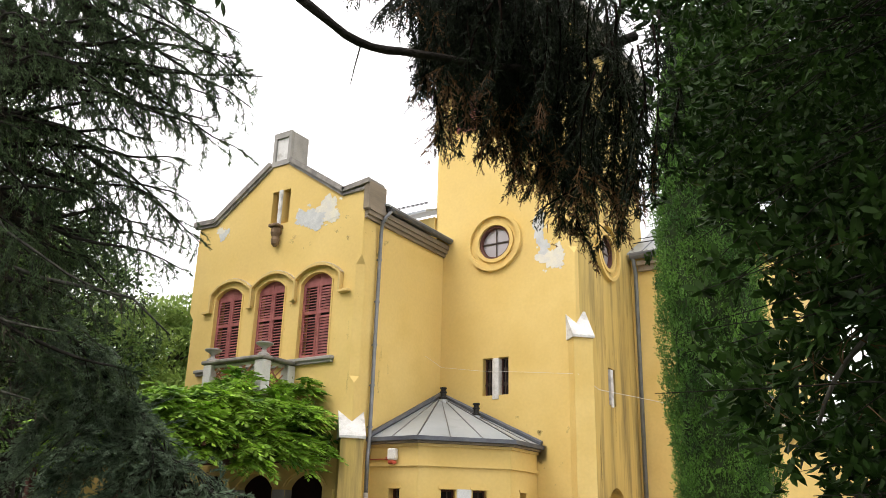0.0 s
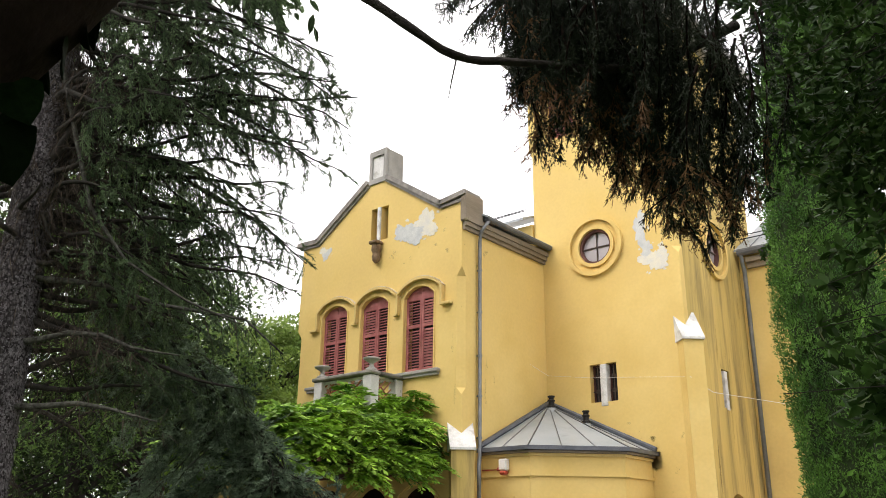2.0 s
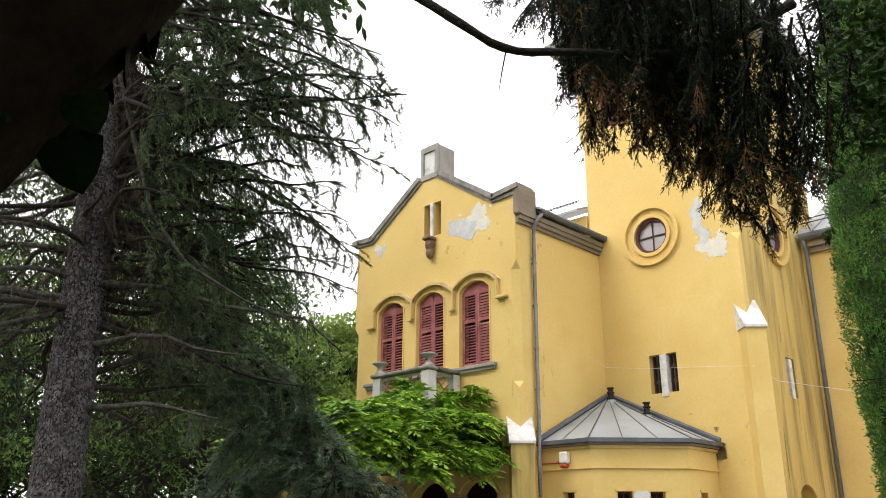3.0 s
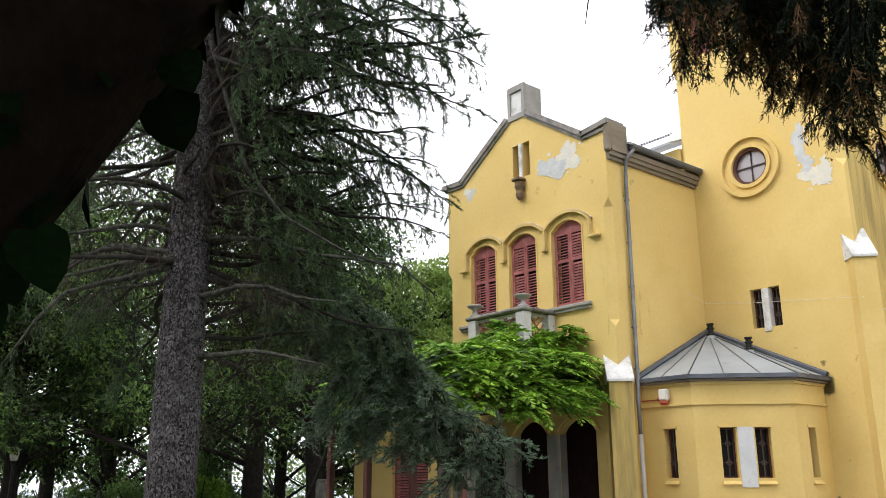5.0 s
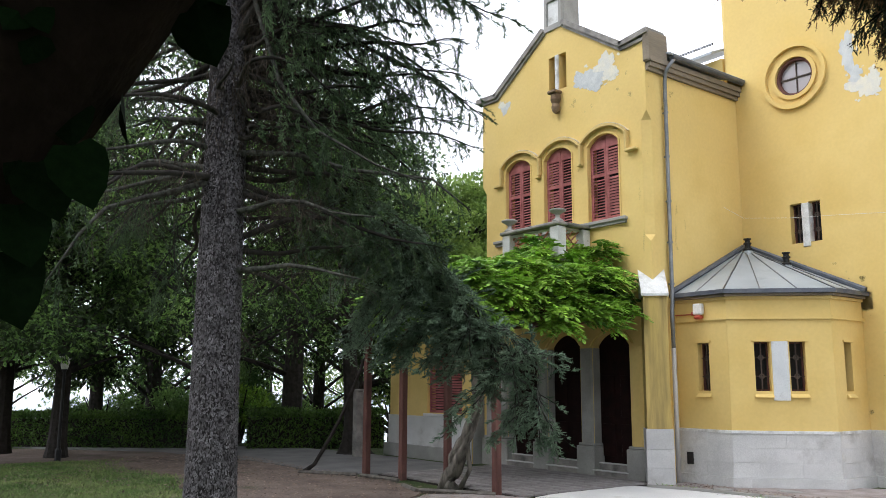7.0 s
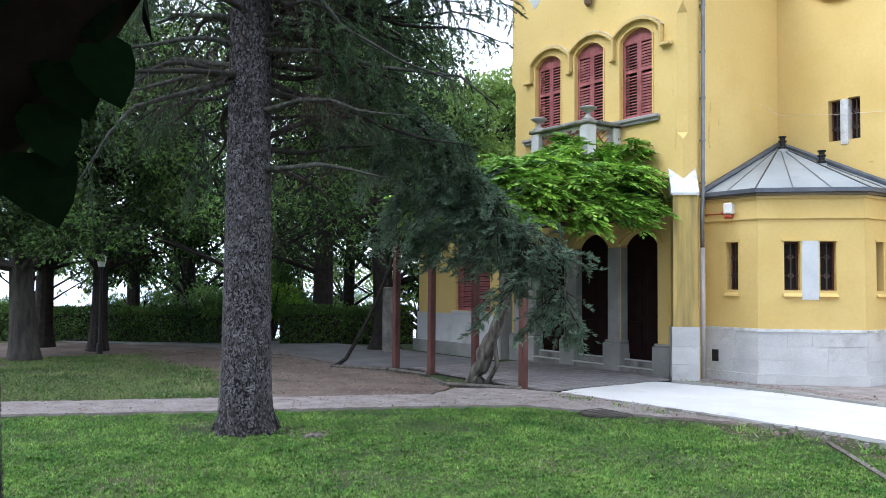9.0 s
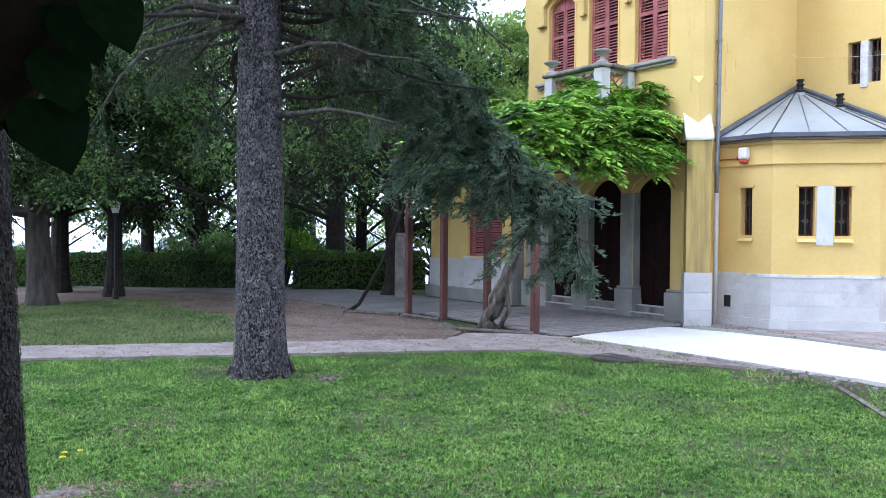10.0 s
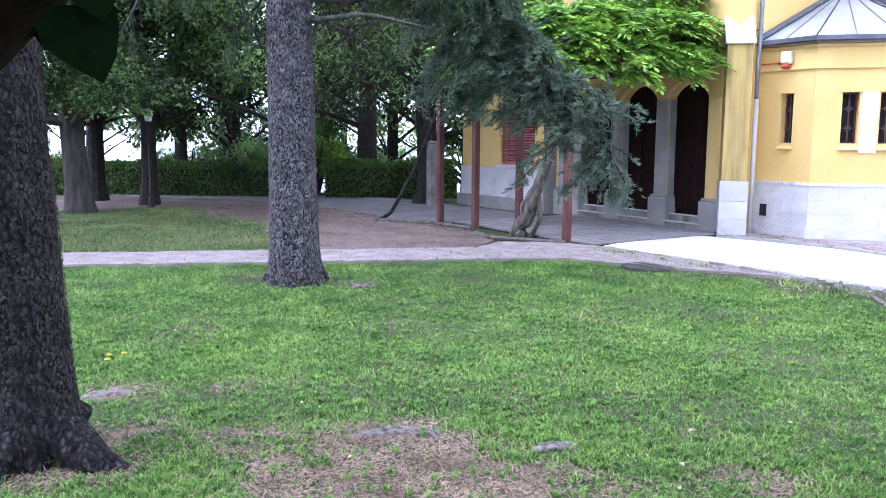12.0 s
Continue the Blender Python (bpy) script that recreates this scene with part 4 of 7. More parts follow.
ZB = 3.72
faces_ = [(BAY[0], BAY[1], [(.52, .80)]), (BAY[1], BAY[2], [(.50, .80), (1.17, 1.47)]), (BAY[2], BAY[3], [(.42, .70)])]
for p, q, wins in faces_:
    L_ = (Vector(q) - Vector(p)).length
    to3 = on_face(p, q)
    bm = slab(bmesh.new(), rect(0.002, L_ - .002, 1.10, ZB), [rect(a, b, 1.88, 2.85) for a, b in wins], to3, .30)
    part("bay_wall", bm, PLASTER, bay)
    for a, b in wins:
        barred(a, b, 1.88, 2.85, to3, bay, .17)
        s = bmesh.new()
        lo = [(a - .03, 1.76), (b + .03, 1.76), (b + .005, 1.88), (a - .005, 1.88)]
        vs = [s.verts.new(to3(u, v, w)) for (u, v), w in zip(lo, (-.075, -.075, .06, .06))] + [s.verts.new(to3(u, v, .06)) for u, v in lo]
        for i in range(4):
            s.faces.new((vs[i], vs[(i + 1) % 4], vs[4 + (i + 1) % 4], vs[4 + i]))
        s.faces.new(vs[:4])
        part("window_sill", s, PLASTER, bay)
        s = slab(bmesh.new(), rect(a - .05, b + .05, 2.855, 2.90), [], lambda u, v, w: to3(u, v, w - .03), .027)
        part("window_lintel", s, PLASTER, bay)
to3 = on_face(BAY[1], BAY[2])
s = slab(bmesh.new(), rect(.83, 1.14, 1.70, 2.86), [], lambda u, v, w: to3(u, v, w - .02), .018)
part("mullion", s, PANEL, bay, "white painted panel between the windows")
bm = bmesh.new()
box(bm, .45, 2.2, 3.25, 3.3, .5, 3.7)
box(bm, .06, .12, 1.0, 3.3, .5, 3.7)
part("bay_inside", bm, DARK, bay)
bm = run_prism(bmesh.new(), BAY, .045, .002, 3.30, 3.36)
part("string_course", bm, PLASTER, bay)
bm = run_prism(bmesh.new(), BAY, .04, -.05, 3.70, 3.76)
part("bay_cornice", bm, HOOD, bay)
bm = run_prism(bmesh.new(), BAY, .10, -.05, 3.765, 3.81)
part("bay_cornice", bm, EAVES, bay)
bm = run_prism(bmesh.new(), BAY, .18, .06, 3.815, 3.90)
part("gutter", bm, ZINC_DARK, bay)
# bay roof: seamed zinc fan up to the corner
APEX = Vector((.10, CY - .10, 5.15))
ev = wall_run(BAY, .15, 0, 0)
edge = []
for p, q in zip(ev, ev[1:]):
    edge += [(p, q)]
roof = new("bay_roof")
roof.parent = villa
roof["label"] = "grey seamed zinc roof over the bay"
seam = bmesh.new()
for k, (p, q) in enumerate(edge):
    L_ = (q - p).length
    n = (2, 3, 2)[k]
    bm = bmesh.new()
    vs = [bm.verts.new((*p.lerp(q, i / n), 3.89)) for i in range(n + 1)]
    top_ = bm.verts.new(APEX)
    for i in range(n):
        bm.faces.new((vs[i], vs[i + 1], top_))
    for i in range(n + 1):
        w = p.lerp(q, i / n)
        tube(seam, [(w.x, w.y, 3.90), (APEX.x, APEX.y, APEX.z + .01)], [.014, .014], 4)
    part("zinc_sheet", bm, ZINC, roof)
part("seam", seam, PIPE, roof)
bm = bmesh.new()
tube(bm, [(.07, ev[0].y, 3.95), (.07, CY - .06, 5.22)], [.06, .06], 6)
tube(bm, [(ev[-1].x, CY - .07, 3.95), (.07, CY - .07, 5.22)], [.06, .06], 6)
part("flashing", bm, ZINC_DARK, roof, "dark flashing where the roof meets the walls")


def roof_vent(x, y, z):
    v = new("roof_vent")
    v.parent = roof
    bm = lathe(bmesh.new(), x, y, [(.10, z), (.10, z + .10), (.065, z + .11), (.065, z + .20), (.09, z + .21), (.09, z + .24), (.06, z + .25), (.06, z + .30), (.085, z + .31), (.085, z + .34)], 12)
    part("vent_pipe", bm, BLACK, v, "black roof vent")
    part("vent_collar", lathe(bmesh.new(), x, y, [(.17, z - .10), (.105, z + .03), (.102, z + .05)], 12), ZINC, v, "pale zinc collar")


roof_vent(.30, 3.06, 5.0)
roof_vent(1.28, 2.98, 4.55)

# plinth round bay, pier and tower
run_a = [(-.02, .70), (1.25, .70), (2.66, 2.11), (2.66, CY), (DX - .28, CY)]
bm = run_prism(bmesh.new(), run_a, .045, -.25, 1.06, 1.115)
part("ledge", bm, WHITE, plinth)
bm = run_prism(bmesh.new(), run_a, .02, -.25, 0.0, 1.06)
part("core", bm, STONE, plinth)
bm = run_prism(bmesh.new(), run_a, .11, -.1, -.05, .22)
part("foot", bm, STONE, plinth)
rb = random.Random(11)
for p, q in zip(run_a, run_a[1:]):
    p, q = wall_run(run_a, .02, 0, 0)[run_a.index(p)], wall_run(run_a, .02, 0, 0)[run_a.index(q)]
    L_ = (q - p).length
    for row in range(3):
        z0 = .225 + row * .28
        u = 0.004
        while u < L_ - .02:
            w = min(rb.uniform(.45, .95), L_ - u - .004)
            if L_ - u - w < .25:
                w = L_ - u - .004
            off = rb.uniform(.005, .013)
            t3 = on_face(p, q)
            b = slab(bmesh.new(), rect(u, u + w - .005, z0, z0 + .275), [], lambda a, v, k: t3(a, v, k - off), .03)
            part("stone_block", b, STONE, plinth)
            u += w
# Solid dark block in the vent's place; its colour gives the hole's shade.
bm = box(bmesh.new(), .20, .34, .64, .69, .40, .64)
part("dark_vent_block", bm, DARK, plinth)
# plinth of the two piers and of the gable wing
for cx, cy, half, out in ((0, 0, .27, .335), (DX, CY, .33, .25)):
    d, s = Vector((.7071, -.7071)), Vector((.7071, .7071))
    c = Vector((cx, cy))
    for k, (za, zb) in enumerate(((-.05, .36), (.365, .72), (.725, 1.12))):
        pts = [c - s * half + d * out, c + s * half + d * out, c + s * half - d * .3, c - s * half - d * .3]
        part("stone_block", prism(bmesh.new(), [tuple(v) for v in pts], za, zb), STONE, plinth)
bm = slab(bmesh.new(), rect(-9.36, GX0 - .003, 0, 1.13), [], on_y(-.44), .037)
part("low_plinth", bm, STONE, plinth)
bm = slab(bmesh.new(), rect(-9.42, GX0 - .003, -.05, .34), [], on_y(-.56), .117)
part("foot", bm, PIER, plinth)

# porch piers, arches, steps and doors
porch = new("porch")
porch.parent = villa
porch["label"] = "porch of three arched openings between grey stone piers"


def stone_pier(x0, x1, yellow=False):
    p = new("porch_pier")
    p.parent = porch
    c = .05
    pts = [(x0 + c, -.035), (x1 - c, -.035), (x1, -.035 + c), (x1, .40), (x0, .40), (x0, -.035 + c)]
    part("shaft", prism(bmesh.new(), pts, .72, 2.80), PLASTER if yellow else PIER, p)
    bm = box(bmesh.new(), x0 - .07, x1 + .07, -.11, .42, -.05, .66, .02)
    box(bm, x0 - .04, x1 + .04, -.075, .41, .66, .72, .02)
    part("base", bm, PIER, p)


for a, b in zip(DOORS, DOORS[1:]):
    stone_pier(a + .522, b - .522)
stone_pier(DOORS[2] + .522, -.34, True)
stone_pier(GX0 + .1, DOORS[0] - .522)
for x in DOORS:
    bm = bmesh.new()
    hood(bm, x, .56, 2.85, 3.17, -.003, .05, .09, .0, .0)
    part("arch_moulding", bm, PLASTER, porch)
    # Steps take the dark stone: the shade on them is put into colour.
    bm = bmesh.new()
    box(bm, x - .515, x + .515, -.10, .42, -.05, .15, .012)
    part("step", bm, STONE_DARK, porch, "worn stone step, toned dark for the porch shade")
    bm = bmesh.new()
    box(bm, x - .515, x + .515, .05, .42, .152, .30, .012)
    part("step", bm, STONE_DARK, porch, "worn stone step, toned dark for the porch shade")
    for y_, z_ in ((-.115, .12), (.035, .27)):
        part("nosing", box(bmesh.new(), x - .512, x + .512, y_, y_ + .10, z_ + .032, z_ + .056, .006), STONE, porch, "pale worn step edge")
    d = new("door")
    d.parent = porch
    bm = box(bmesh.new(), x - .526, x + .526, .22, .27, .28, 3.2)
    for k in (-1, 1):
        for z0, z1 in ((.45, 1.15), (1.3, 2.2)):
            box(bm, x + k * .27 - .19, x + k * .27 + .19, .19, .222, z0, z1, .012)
    part("door_leaf", bm, DOOR, d, "dark red-brown panelled door, blackened for the porch shade")

part("corner_facing", box(bmesh.new(), GX0 + .004, GX0 + .03, -.38, -.006, -.02, 3.4, .004), PIER, villa, "grey stone facing at the low wing's end")

# balcony with lattice panels and urns
balcony = new("balcony")
balcony.parent = villa
balcony["label"] = "grey stone balcony with terracotta lattice and urns"
BX0, BX1, BY = -3.46, -1.84, -.92
bm = box(bmesh.new(), BX0 - .05, BX1 + .05, BY - .05, -.003, 4.62, 4.76, .02)
box(bm, BX0 + .1, BX1 - .1, BY + .1, -.003, 4.5, 4.62, .02)
part("floor_slab", bm, PIER, balcony)
for x, y in ((BX0, BY), (BX1, BY)):
    b = box(bmesh.new(), x - .13, x + .13, y - .13, y + .13, 4.78, 5.48, .015)
    box(b, x - .16, x + .16, y - .16, y + .16, 4.765, 4.9, .015)
    part("balcony_post", b, STONE, balcony)
for x in (BX0, BX1):
    part("balcony_post", box(bmesh.new(), x - .12, x + .12, -.24, -.003, 4.77, 5.48, .015), STONE, balcony)
bm = box(bmesh.new(), BX0 - .18, BX1 + .18, BY - .18, BY + .15, 5.49, 5.575, .025)
box(bm, BX0 - .18, BX0 + .15, BY + .155, -.003, 5.49, 5.575, .025)
box(bm, BX1 - .15, BX1 + .18, BY + .155, -.003, 5.49, 5.575, .025)
part("balcony_rail", bm, STONE_DARK, balcony)


def lattice(a, b, n):
    bm = bmesh.new()
    a, b = Vector(a), Vector(b)
    L_ = (b - a).length
    e = (b - a) / L_
    for k in range(-n, n + 1):
        for sg in (1, -1):
            u0, u1 = k * L_ / n, k * L_ / n + sg * .52
            pts = []
            for j in range(9):
                u = u0 + (u1 - u0) * j / 8
                if 0 <= u <= L_:
                    w = a + e * u
                    pts.append((w.x, w.y, 4.93 + .50 * j / 8))
            if len(pts) > 1:
                tube(bm, pts, [.022] * len(pts), 4)
    part("lattice", bm, TERRA, balcony, "terracotta lattice panel")
    for z in (4.90, 5.45):
        part("panel_rail", tube(bmesh.new(), [(a.x, a.y, z), (b.x, b.y, z)], [.045, .045], 4), STONE, balcony)


lattice((BX0 + .13, BY), (BX1 - .13, BY), 6)
lattice((BX1, BY + .13), (BX1, -.25), 3)
lattice((BX0, BY + .13), (BX0, -.25), 3)
for x in (BX0, BX1):
    b = lathe(bmesh.new(), x, BY, [(.13, 5.58), (.13, 5.62), (.06, 5.67), (.045, 5.72), (.07, 5.76), (.14, 5.80), (.19, 5.83), (.20, 5.855), (.17, 5.87)], 16)
    part("urn", b, PIER, balcony, "shallow stone urn on the balcony post", True)

# drain pipes
bm = tube(bmesh.new(), [(.25, .70, 9.15), (.25, .62, 9.05), (.22, .55, 8.95), (.14, .52, 8.80), (.085, .56, 8.6), (.085, .52, 3.75), (.14, .42, 3.5), (.16, .40, 2.75)], [.045] * 8, 8)
pp = part("drain_pipe", bm, PIPE, villa, "grey zinc downpipe beside the corner", True)
for z in (7.9, 6.9, 5.9, 5.0, 4.1):
    bm = bmesh.new()
    lathe(bm, .085, .523 + (z - 3.75) * .0082, [(.055, z), (.055, z + .04)], 8)
    box(bm, .003, .05, .523 + (z - 3.75) * .0082 - .015, .523 + (z - 3.75) * .0082 + .015, z + .005, z + .035)
    part("pipe_clip", bm, PIPE, pp)
bm = tube(bmesh.new(), [(.16, .40, 2.75), (.16, .40, 0.02)], [.05, .05], 8)
part("pipe_foot", bm, PIPE_PALE, pp, "pale cast pipe foot", True)
bm = tube(bmesh.new(), [(DX + .18, EY - .28, 9.2), (DX + .16, EY - .16, 9.0), (DX + .16, EY - .08, 8.8), (DX + .12, EY - .07, .02)], [.055] * 4, 8)
part("drain_pipe", bm, PIPE, villa, "grey downpipe in the tower angle", True)

# outer corners: sharp at foot and head, with a stopped chamfer between
def corner_stone(cx, cy, sx, sy, size, cut, zones, name="wall_corner", mat=PLASTER):
    """zones: (z, chamfered) from foot to head; sx, sy point into the walls."""
    def plan(k):
        return [(cx + sx * size, cy), (cx + sx * k, cy), (cx, cy + sy * k), (cx, cy + sy * size), (cx + sx * size, cy + sy * size)]
    bm = bmesh.new()
    rows = [[bm.verts.new((x, y, z)) for x, y in plan(cut if ch else .004)] for z, ch in zones]
    for a, b in zip(rows, rows[1:]):
        for i in range(5):
            bm.faces.new((a[i], a[(i + 1) % 5], b[(i + 1) % 5], b[i]))
    bm.faces.new(rows[0][::-1])
    bm.faces.new(rows[-1])
    part(name, bm, mat, villa)


corner_stone(0, 0, -1, 1, .2, .15, [(0, 0), (5.0, 0), (5.16, 1), (7.70, 1), (7.90, 0), (9.5, 0)])
corner_stone(GX0, 0, 1, 1, .2, .15, [(0, 0), (5.0, 0), (5.16, 1), (7.0, 1), (7.20, 0), (9.5, 0)])
corner_stone(DX, CY, -1, 1, .2, .17, [(0, 0), (8.35, 0), (8.55, 1), (13.6, 1), (13.8, 0), (15, 0)])
corner_stone(-.36, CY, 1, 1, .2, .17, [(9.0, 1), (12.0, 1), (12.2, 0), (15, 0)])

# cable along the walls
bm = tube(bmesh.new(), [(.02, 2.63, 6.07), (.05, CY - .02, 5.9), (1.2, CY - .03, 5.72), (2.4, CY - .03, 5.60), (DX + .1, CY - .2, 5.42)], [.004] * 5, 4)
tube(bm, [(DX + .1, CY - .2, 5.42), (DX + .25, CY + .6, 5.18), (DX + 2.2, EY - .1, 4.9)], [.007] * 3, 4)
part("cable", bm, SIREN, villa, "thin pale cable stapled to the wall")

# alarm siren on the bay
siren = thing("alarm_siren", "white alarm siren with a red lens on the bay wall", "siren")
bm = box(bmesh.new(), .54, .75, .55, .695, 3.42, 3.66, .03)
part("housing", bm, SIREN, siren)
part("lens", box(bmesh.new(), .56, .73, .545, .69, 3.335, 3.415, .03), RED, siren)
bm = tube(bmesh.new(), [(.02, .68, 3.45), (.46, .68, 3.45)], [.012, .012], 6)
lathe(bm, .49, .66, [(.04, 3.42), (.055, 3.45), (.04, 3.49)], 8)
part("conduit", bm, RED, siren)

# manhole, kerbs, edging
mh = thing("manhole_cover", "dark round iron manhole cover in the verge", "manhole cover")
part("cover", lathe(bmesh.new(), 2.24, -4.60, [(.385, -.05), (.385, .036), (.37, .044), (.02, .046)], 28), IRON, mh)
part("rim", lathe(bmesh.new(), 2.24, -4.60, [(.41, -.05), (.41, .03), (.39, .03)], 28), IRON, mh)
mossy = bmesh.new()
for k_ in range(6):
    box(mossy, 2.24 - .30 + k_ * .11, 2.24 - .25 + k_ * .11, -4.60 - .2, -4.60 + .2, .045, .050)
part("tread_bar", mossy, IRON, mh)
rk = random.Random(5)
kerb = thing("path_edging", "broken stone edging of the pavement", "kerb", kind="structure")
x = .3
while x < 8:
    w = rk.uniform(.14, .48)
    if rk.random() < .68:
        d_ = rk.uniform(.03, .065)
        b = prism(bmesh.new(), [(.0, -d_), (w * .55, -d_ * rk.uniform(.8, 1.3)), (w - .02, -d_ * .7), (w - .03, d_ * .8), (w * .4, d_ * rk.uniform(.7, 1.2)), (.015, d_)], 0, rk.uniform(.05, .085))
        o = part("kerb_stone", b, rk.choice((PIER, STONE_DARK)), kerb)
        o.matrix_basis = pose(x, -3.66 + rk.uniform(-.05, .05) + .02 * x, rk.uniform(-.012, .005), rk.uniform(-4, 4), rk.uniform(-3, 3), rk.uniform(-9, 9))
    x += w
foot_kerb = thing("pavement_kerb", "low grey kerb between pavement and villa foot", "kerb", kind="structure")
run_k = [(.35, -.80), (1.2, -.53), (2.5, -.31), (4.2, -.45), (6.5, -.44), (9, -.42)]
for p, q in zip(run_k, run_k[1:]):
    p, q = Vector(p), Vector(q)
    n = max(1, int((q - p).length / .8))
    for i in range(n):
        a, b = p.lerp(q, i / n), p.lerp(q, (i + .97) / n)
        e = (b - a).normalized()
        w = Vector((e.y, -e.x)) * .05
        part("kerb_stone", prism(bmesh.new(), [tuple(a - w), tuple(a + w), tuple(b + w), tuple(b - w)], 0, .085 + rk.uniform(0, .012)), PIER, foot_kerb)
for i in range(16):
    x = rk.uniform(.8, 6)
    y = rk.uniform(-.15, .35) if x < 2 else rk.uniform(-.2, 1.2)
    pts = [(x + rk.uniform(.14, .3) * math.cos(TAU * k / 7), y + rk.uniform(.08, .2) * math.sin(TAU * k / 7)) for k in range(7)]
    o = tagged(part("flagstone", prism(bmesh.new(), pts, 0, .05 + rk.uniform(0, .02)), PIER), "flat broken stone in the strip by the villa", "stone", "loose flagstones")
rubble = bmesh.new()
for i in range(190):
    x = rk.uniform(.2, 8)
    y = -3.74 + .02 * x + rk.gauss(0, .13)
    r = rk.uniform(.012, .045)
    prism(rubble, [(x + r * rk.uniform(.7, 1.3) * math.cos(TAU * k / 6), y + r * rk.uniform(.5, 1.0) * math.sin(TAU * k / 6)) for k in range(6)], rise(x, y) - .01, rise(x, y) + .025 + r * rk.uniform(.2, .7))
tagged(part("rubble", rubble, GRAVEL), "small broken stones along the pavement edge", "rubble", kind="stuff")
edging = thing("lawn_edging", "thin weathered board edging in the lawn", "edging", kind="structure")
for i in range(6):
    t0, t1 = i / 6, (i + .96) / 6
    a, b = Vector((5.4, -3.95)).lerp(Vector((8.6, -7.0)), t0), Vector((5.4, -3.95)).lerp(Vector((8.6, -7.0)), t1)
    bm = tube(bmesh.new(), [(a.x, a.y, rise(a.x, a.y) + .02), (b.x, b.y, rise(b.x, b.y) + .02)], [.03, .03], 4)
    part("board", bm, ROOT, edging)

# porch paving: grey pavers in courses
paving = thing("porch_paving", "grey concrete pavers in front of the porch", "paving", kind="structure")
bm = prism(bmesh.new(), [(-4.7, -3.75), (.0, -3.75), (.0, -.0), (-4.7, -.0)], -.1, .03)
part("bed", bm, BARK_DARK, paving)
stone_me = None
for i in range(18):
    for j in range(12):
        x0, y0 = -4.65 + i * .258, -3.70 + j * .30
        if stone_me is None:
            o = part("paver", box(bmesh.new(), 0, .225, 0, .272, .0, .06, .006), PAVER, paving)
            stone_me = o.data
        else:
            o = new("paver", stone_me)
            o.parent = paving
        o.location = (x0, y0, rk.uniform(-.003, .003))

# pergola
pergola = thing("pergola", "red-brown pergola carrying wisteria in front of the porch", "pergola")
POSTS = [(-.55, -3.86), (-3.60, -3.84), (-4.62, -4.10), (-3.15, -3.0), (-5.3, -.7), (-.35, -.6)]
for x, y in POSTS[:4]:
    b = box(bmesh.new(), x - .068, x + .068, y - .068, y + .068, 0, 3.30, .012)
    part("post", b, POST, pergola)
for y in (-3.84, -3.0, -.55):
    b = box(bmesh.new(), -5.0, -.1, y - .05, y + .05, 3.31, 3.42, .01)
    part("beam", b, POST, pergola)
for i in range(9):
    x = -5.0 + i * .5
    part("rafter", box(bmesh.new(), x - .04, x + .04, -4.05, -.12, 3.43, 3.51, .008), POST, pergola)
bed = thing("planting_bed", "low worn timber edging round the vine bed", "edging", kind="structure")
for a, b in (((-1.75, -4.75), (-.45, -3.98)), ((-5.9, -5.05), (-4.6, -4.35)), ((-4.5, -4.3), (-3.3, -4.15)), ((-1.7, -4.8), (-2.6, -4.5))):
    part("board", tube(bmesh.new(), [(*a, .05), (*b, .05)], [.05, .05], 5), BARK_GREY, bed)
# gate pillar
pillar = thing("gate_pillar", "grey stone gate pillar beside the drive", "pillar")
bm = box(bmesh.new(), -8.86, -8.64, -1.95, -1.73, -.05, 1.78, .02)
box(bm, -8.885, -8.615, -1.975, -1.705, 1.78, 1.85, .02)
part("shaft", bm, STONE_DARK, pillar)

# leaning prop, park lantern
prop = thing("leaning_prop", "dark crooked branch leaning as a prop against the pergola", "prop")
part("branch", tube(bmesh.new(), [(-5.95, -5.05, -.03), (-5.79, -4.96, .08), (-5.64, -4.82, .22), (-5.48, -4.69, .56), (-5.19, -4.45, 1.22), (-4.97, -4.30, 1.80), (-4.74, -4.22, 2.27), (-4.6, -4.1, 2.95)], [.04, .05, .045, .045, .04, .042, .035, .03], 7, .16, rk), BARK_DARK, prop, smooth=True)
lamp = thing("street_lamp", "slim park lamp with a glazed lantern", "lamp")
LX, LY = -11.9, -8.75
part("post", lathe(bmesh.new(), LX, LY, [(.08, 0), (.08, .3), (.045, .35), (.035, 2.25), (.06, 2.28), (.06, 2.33)], 8), BLACK, lamp)
part("lantern", lathe(bmesh.new(), LX, LY, [(.08, 2.335), (.16, 2.66)], 6), SIREN, lamp)
part("hood", lathe(bmesh.new(), LX, LY, [(.19, 2.665), (.10, 2.78), (.02, 2.86)], 6), BLACK, lamp)


# ---- plants ----
def ovals(pos, way, side, length, width):
    """Oval leaves, slightly folded along the rib."""
    way, side = unit(way), unit(side - way * (side * unit(way)).sum(-1, keepdims=True))
    up = np.cross(way, side)
    length, width = np.broadcast_to(length, len(pos))[:, None], np.broadcast_to(width, len(pos))[:, None]
    a, b = pos + way * length * .3, pos + way * length * .68 - up * length * .03
    e = side * width / 2 + up * width * .14
    g = -side * width / 2 + up * width * .14
    v = np.stack([pos, a + e, b + e * .9, pos + way * length - up * length * .10, b + g * .9, a + g], 1)
    k = np.arange(len(pos))[:, None] * 6
    return v.reshape(-1, 3), np.concatenate([k + np.array(t) for t in ((0, 1, 5), (1, 2, 5), (2, 4, 5), (2, 3, 4))], 0)


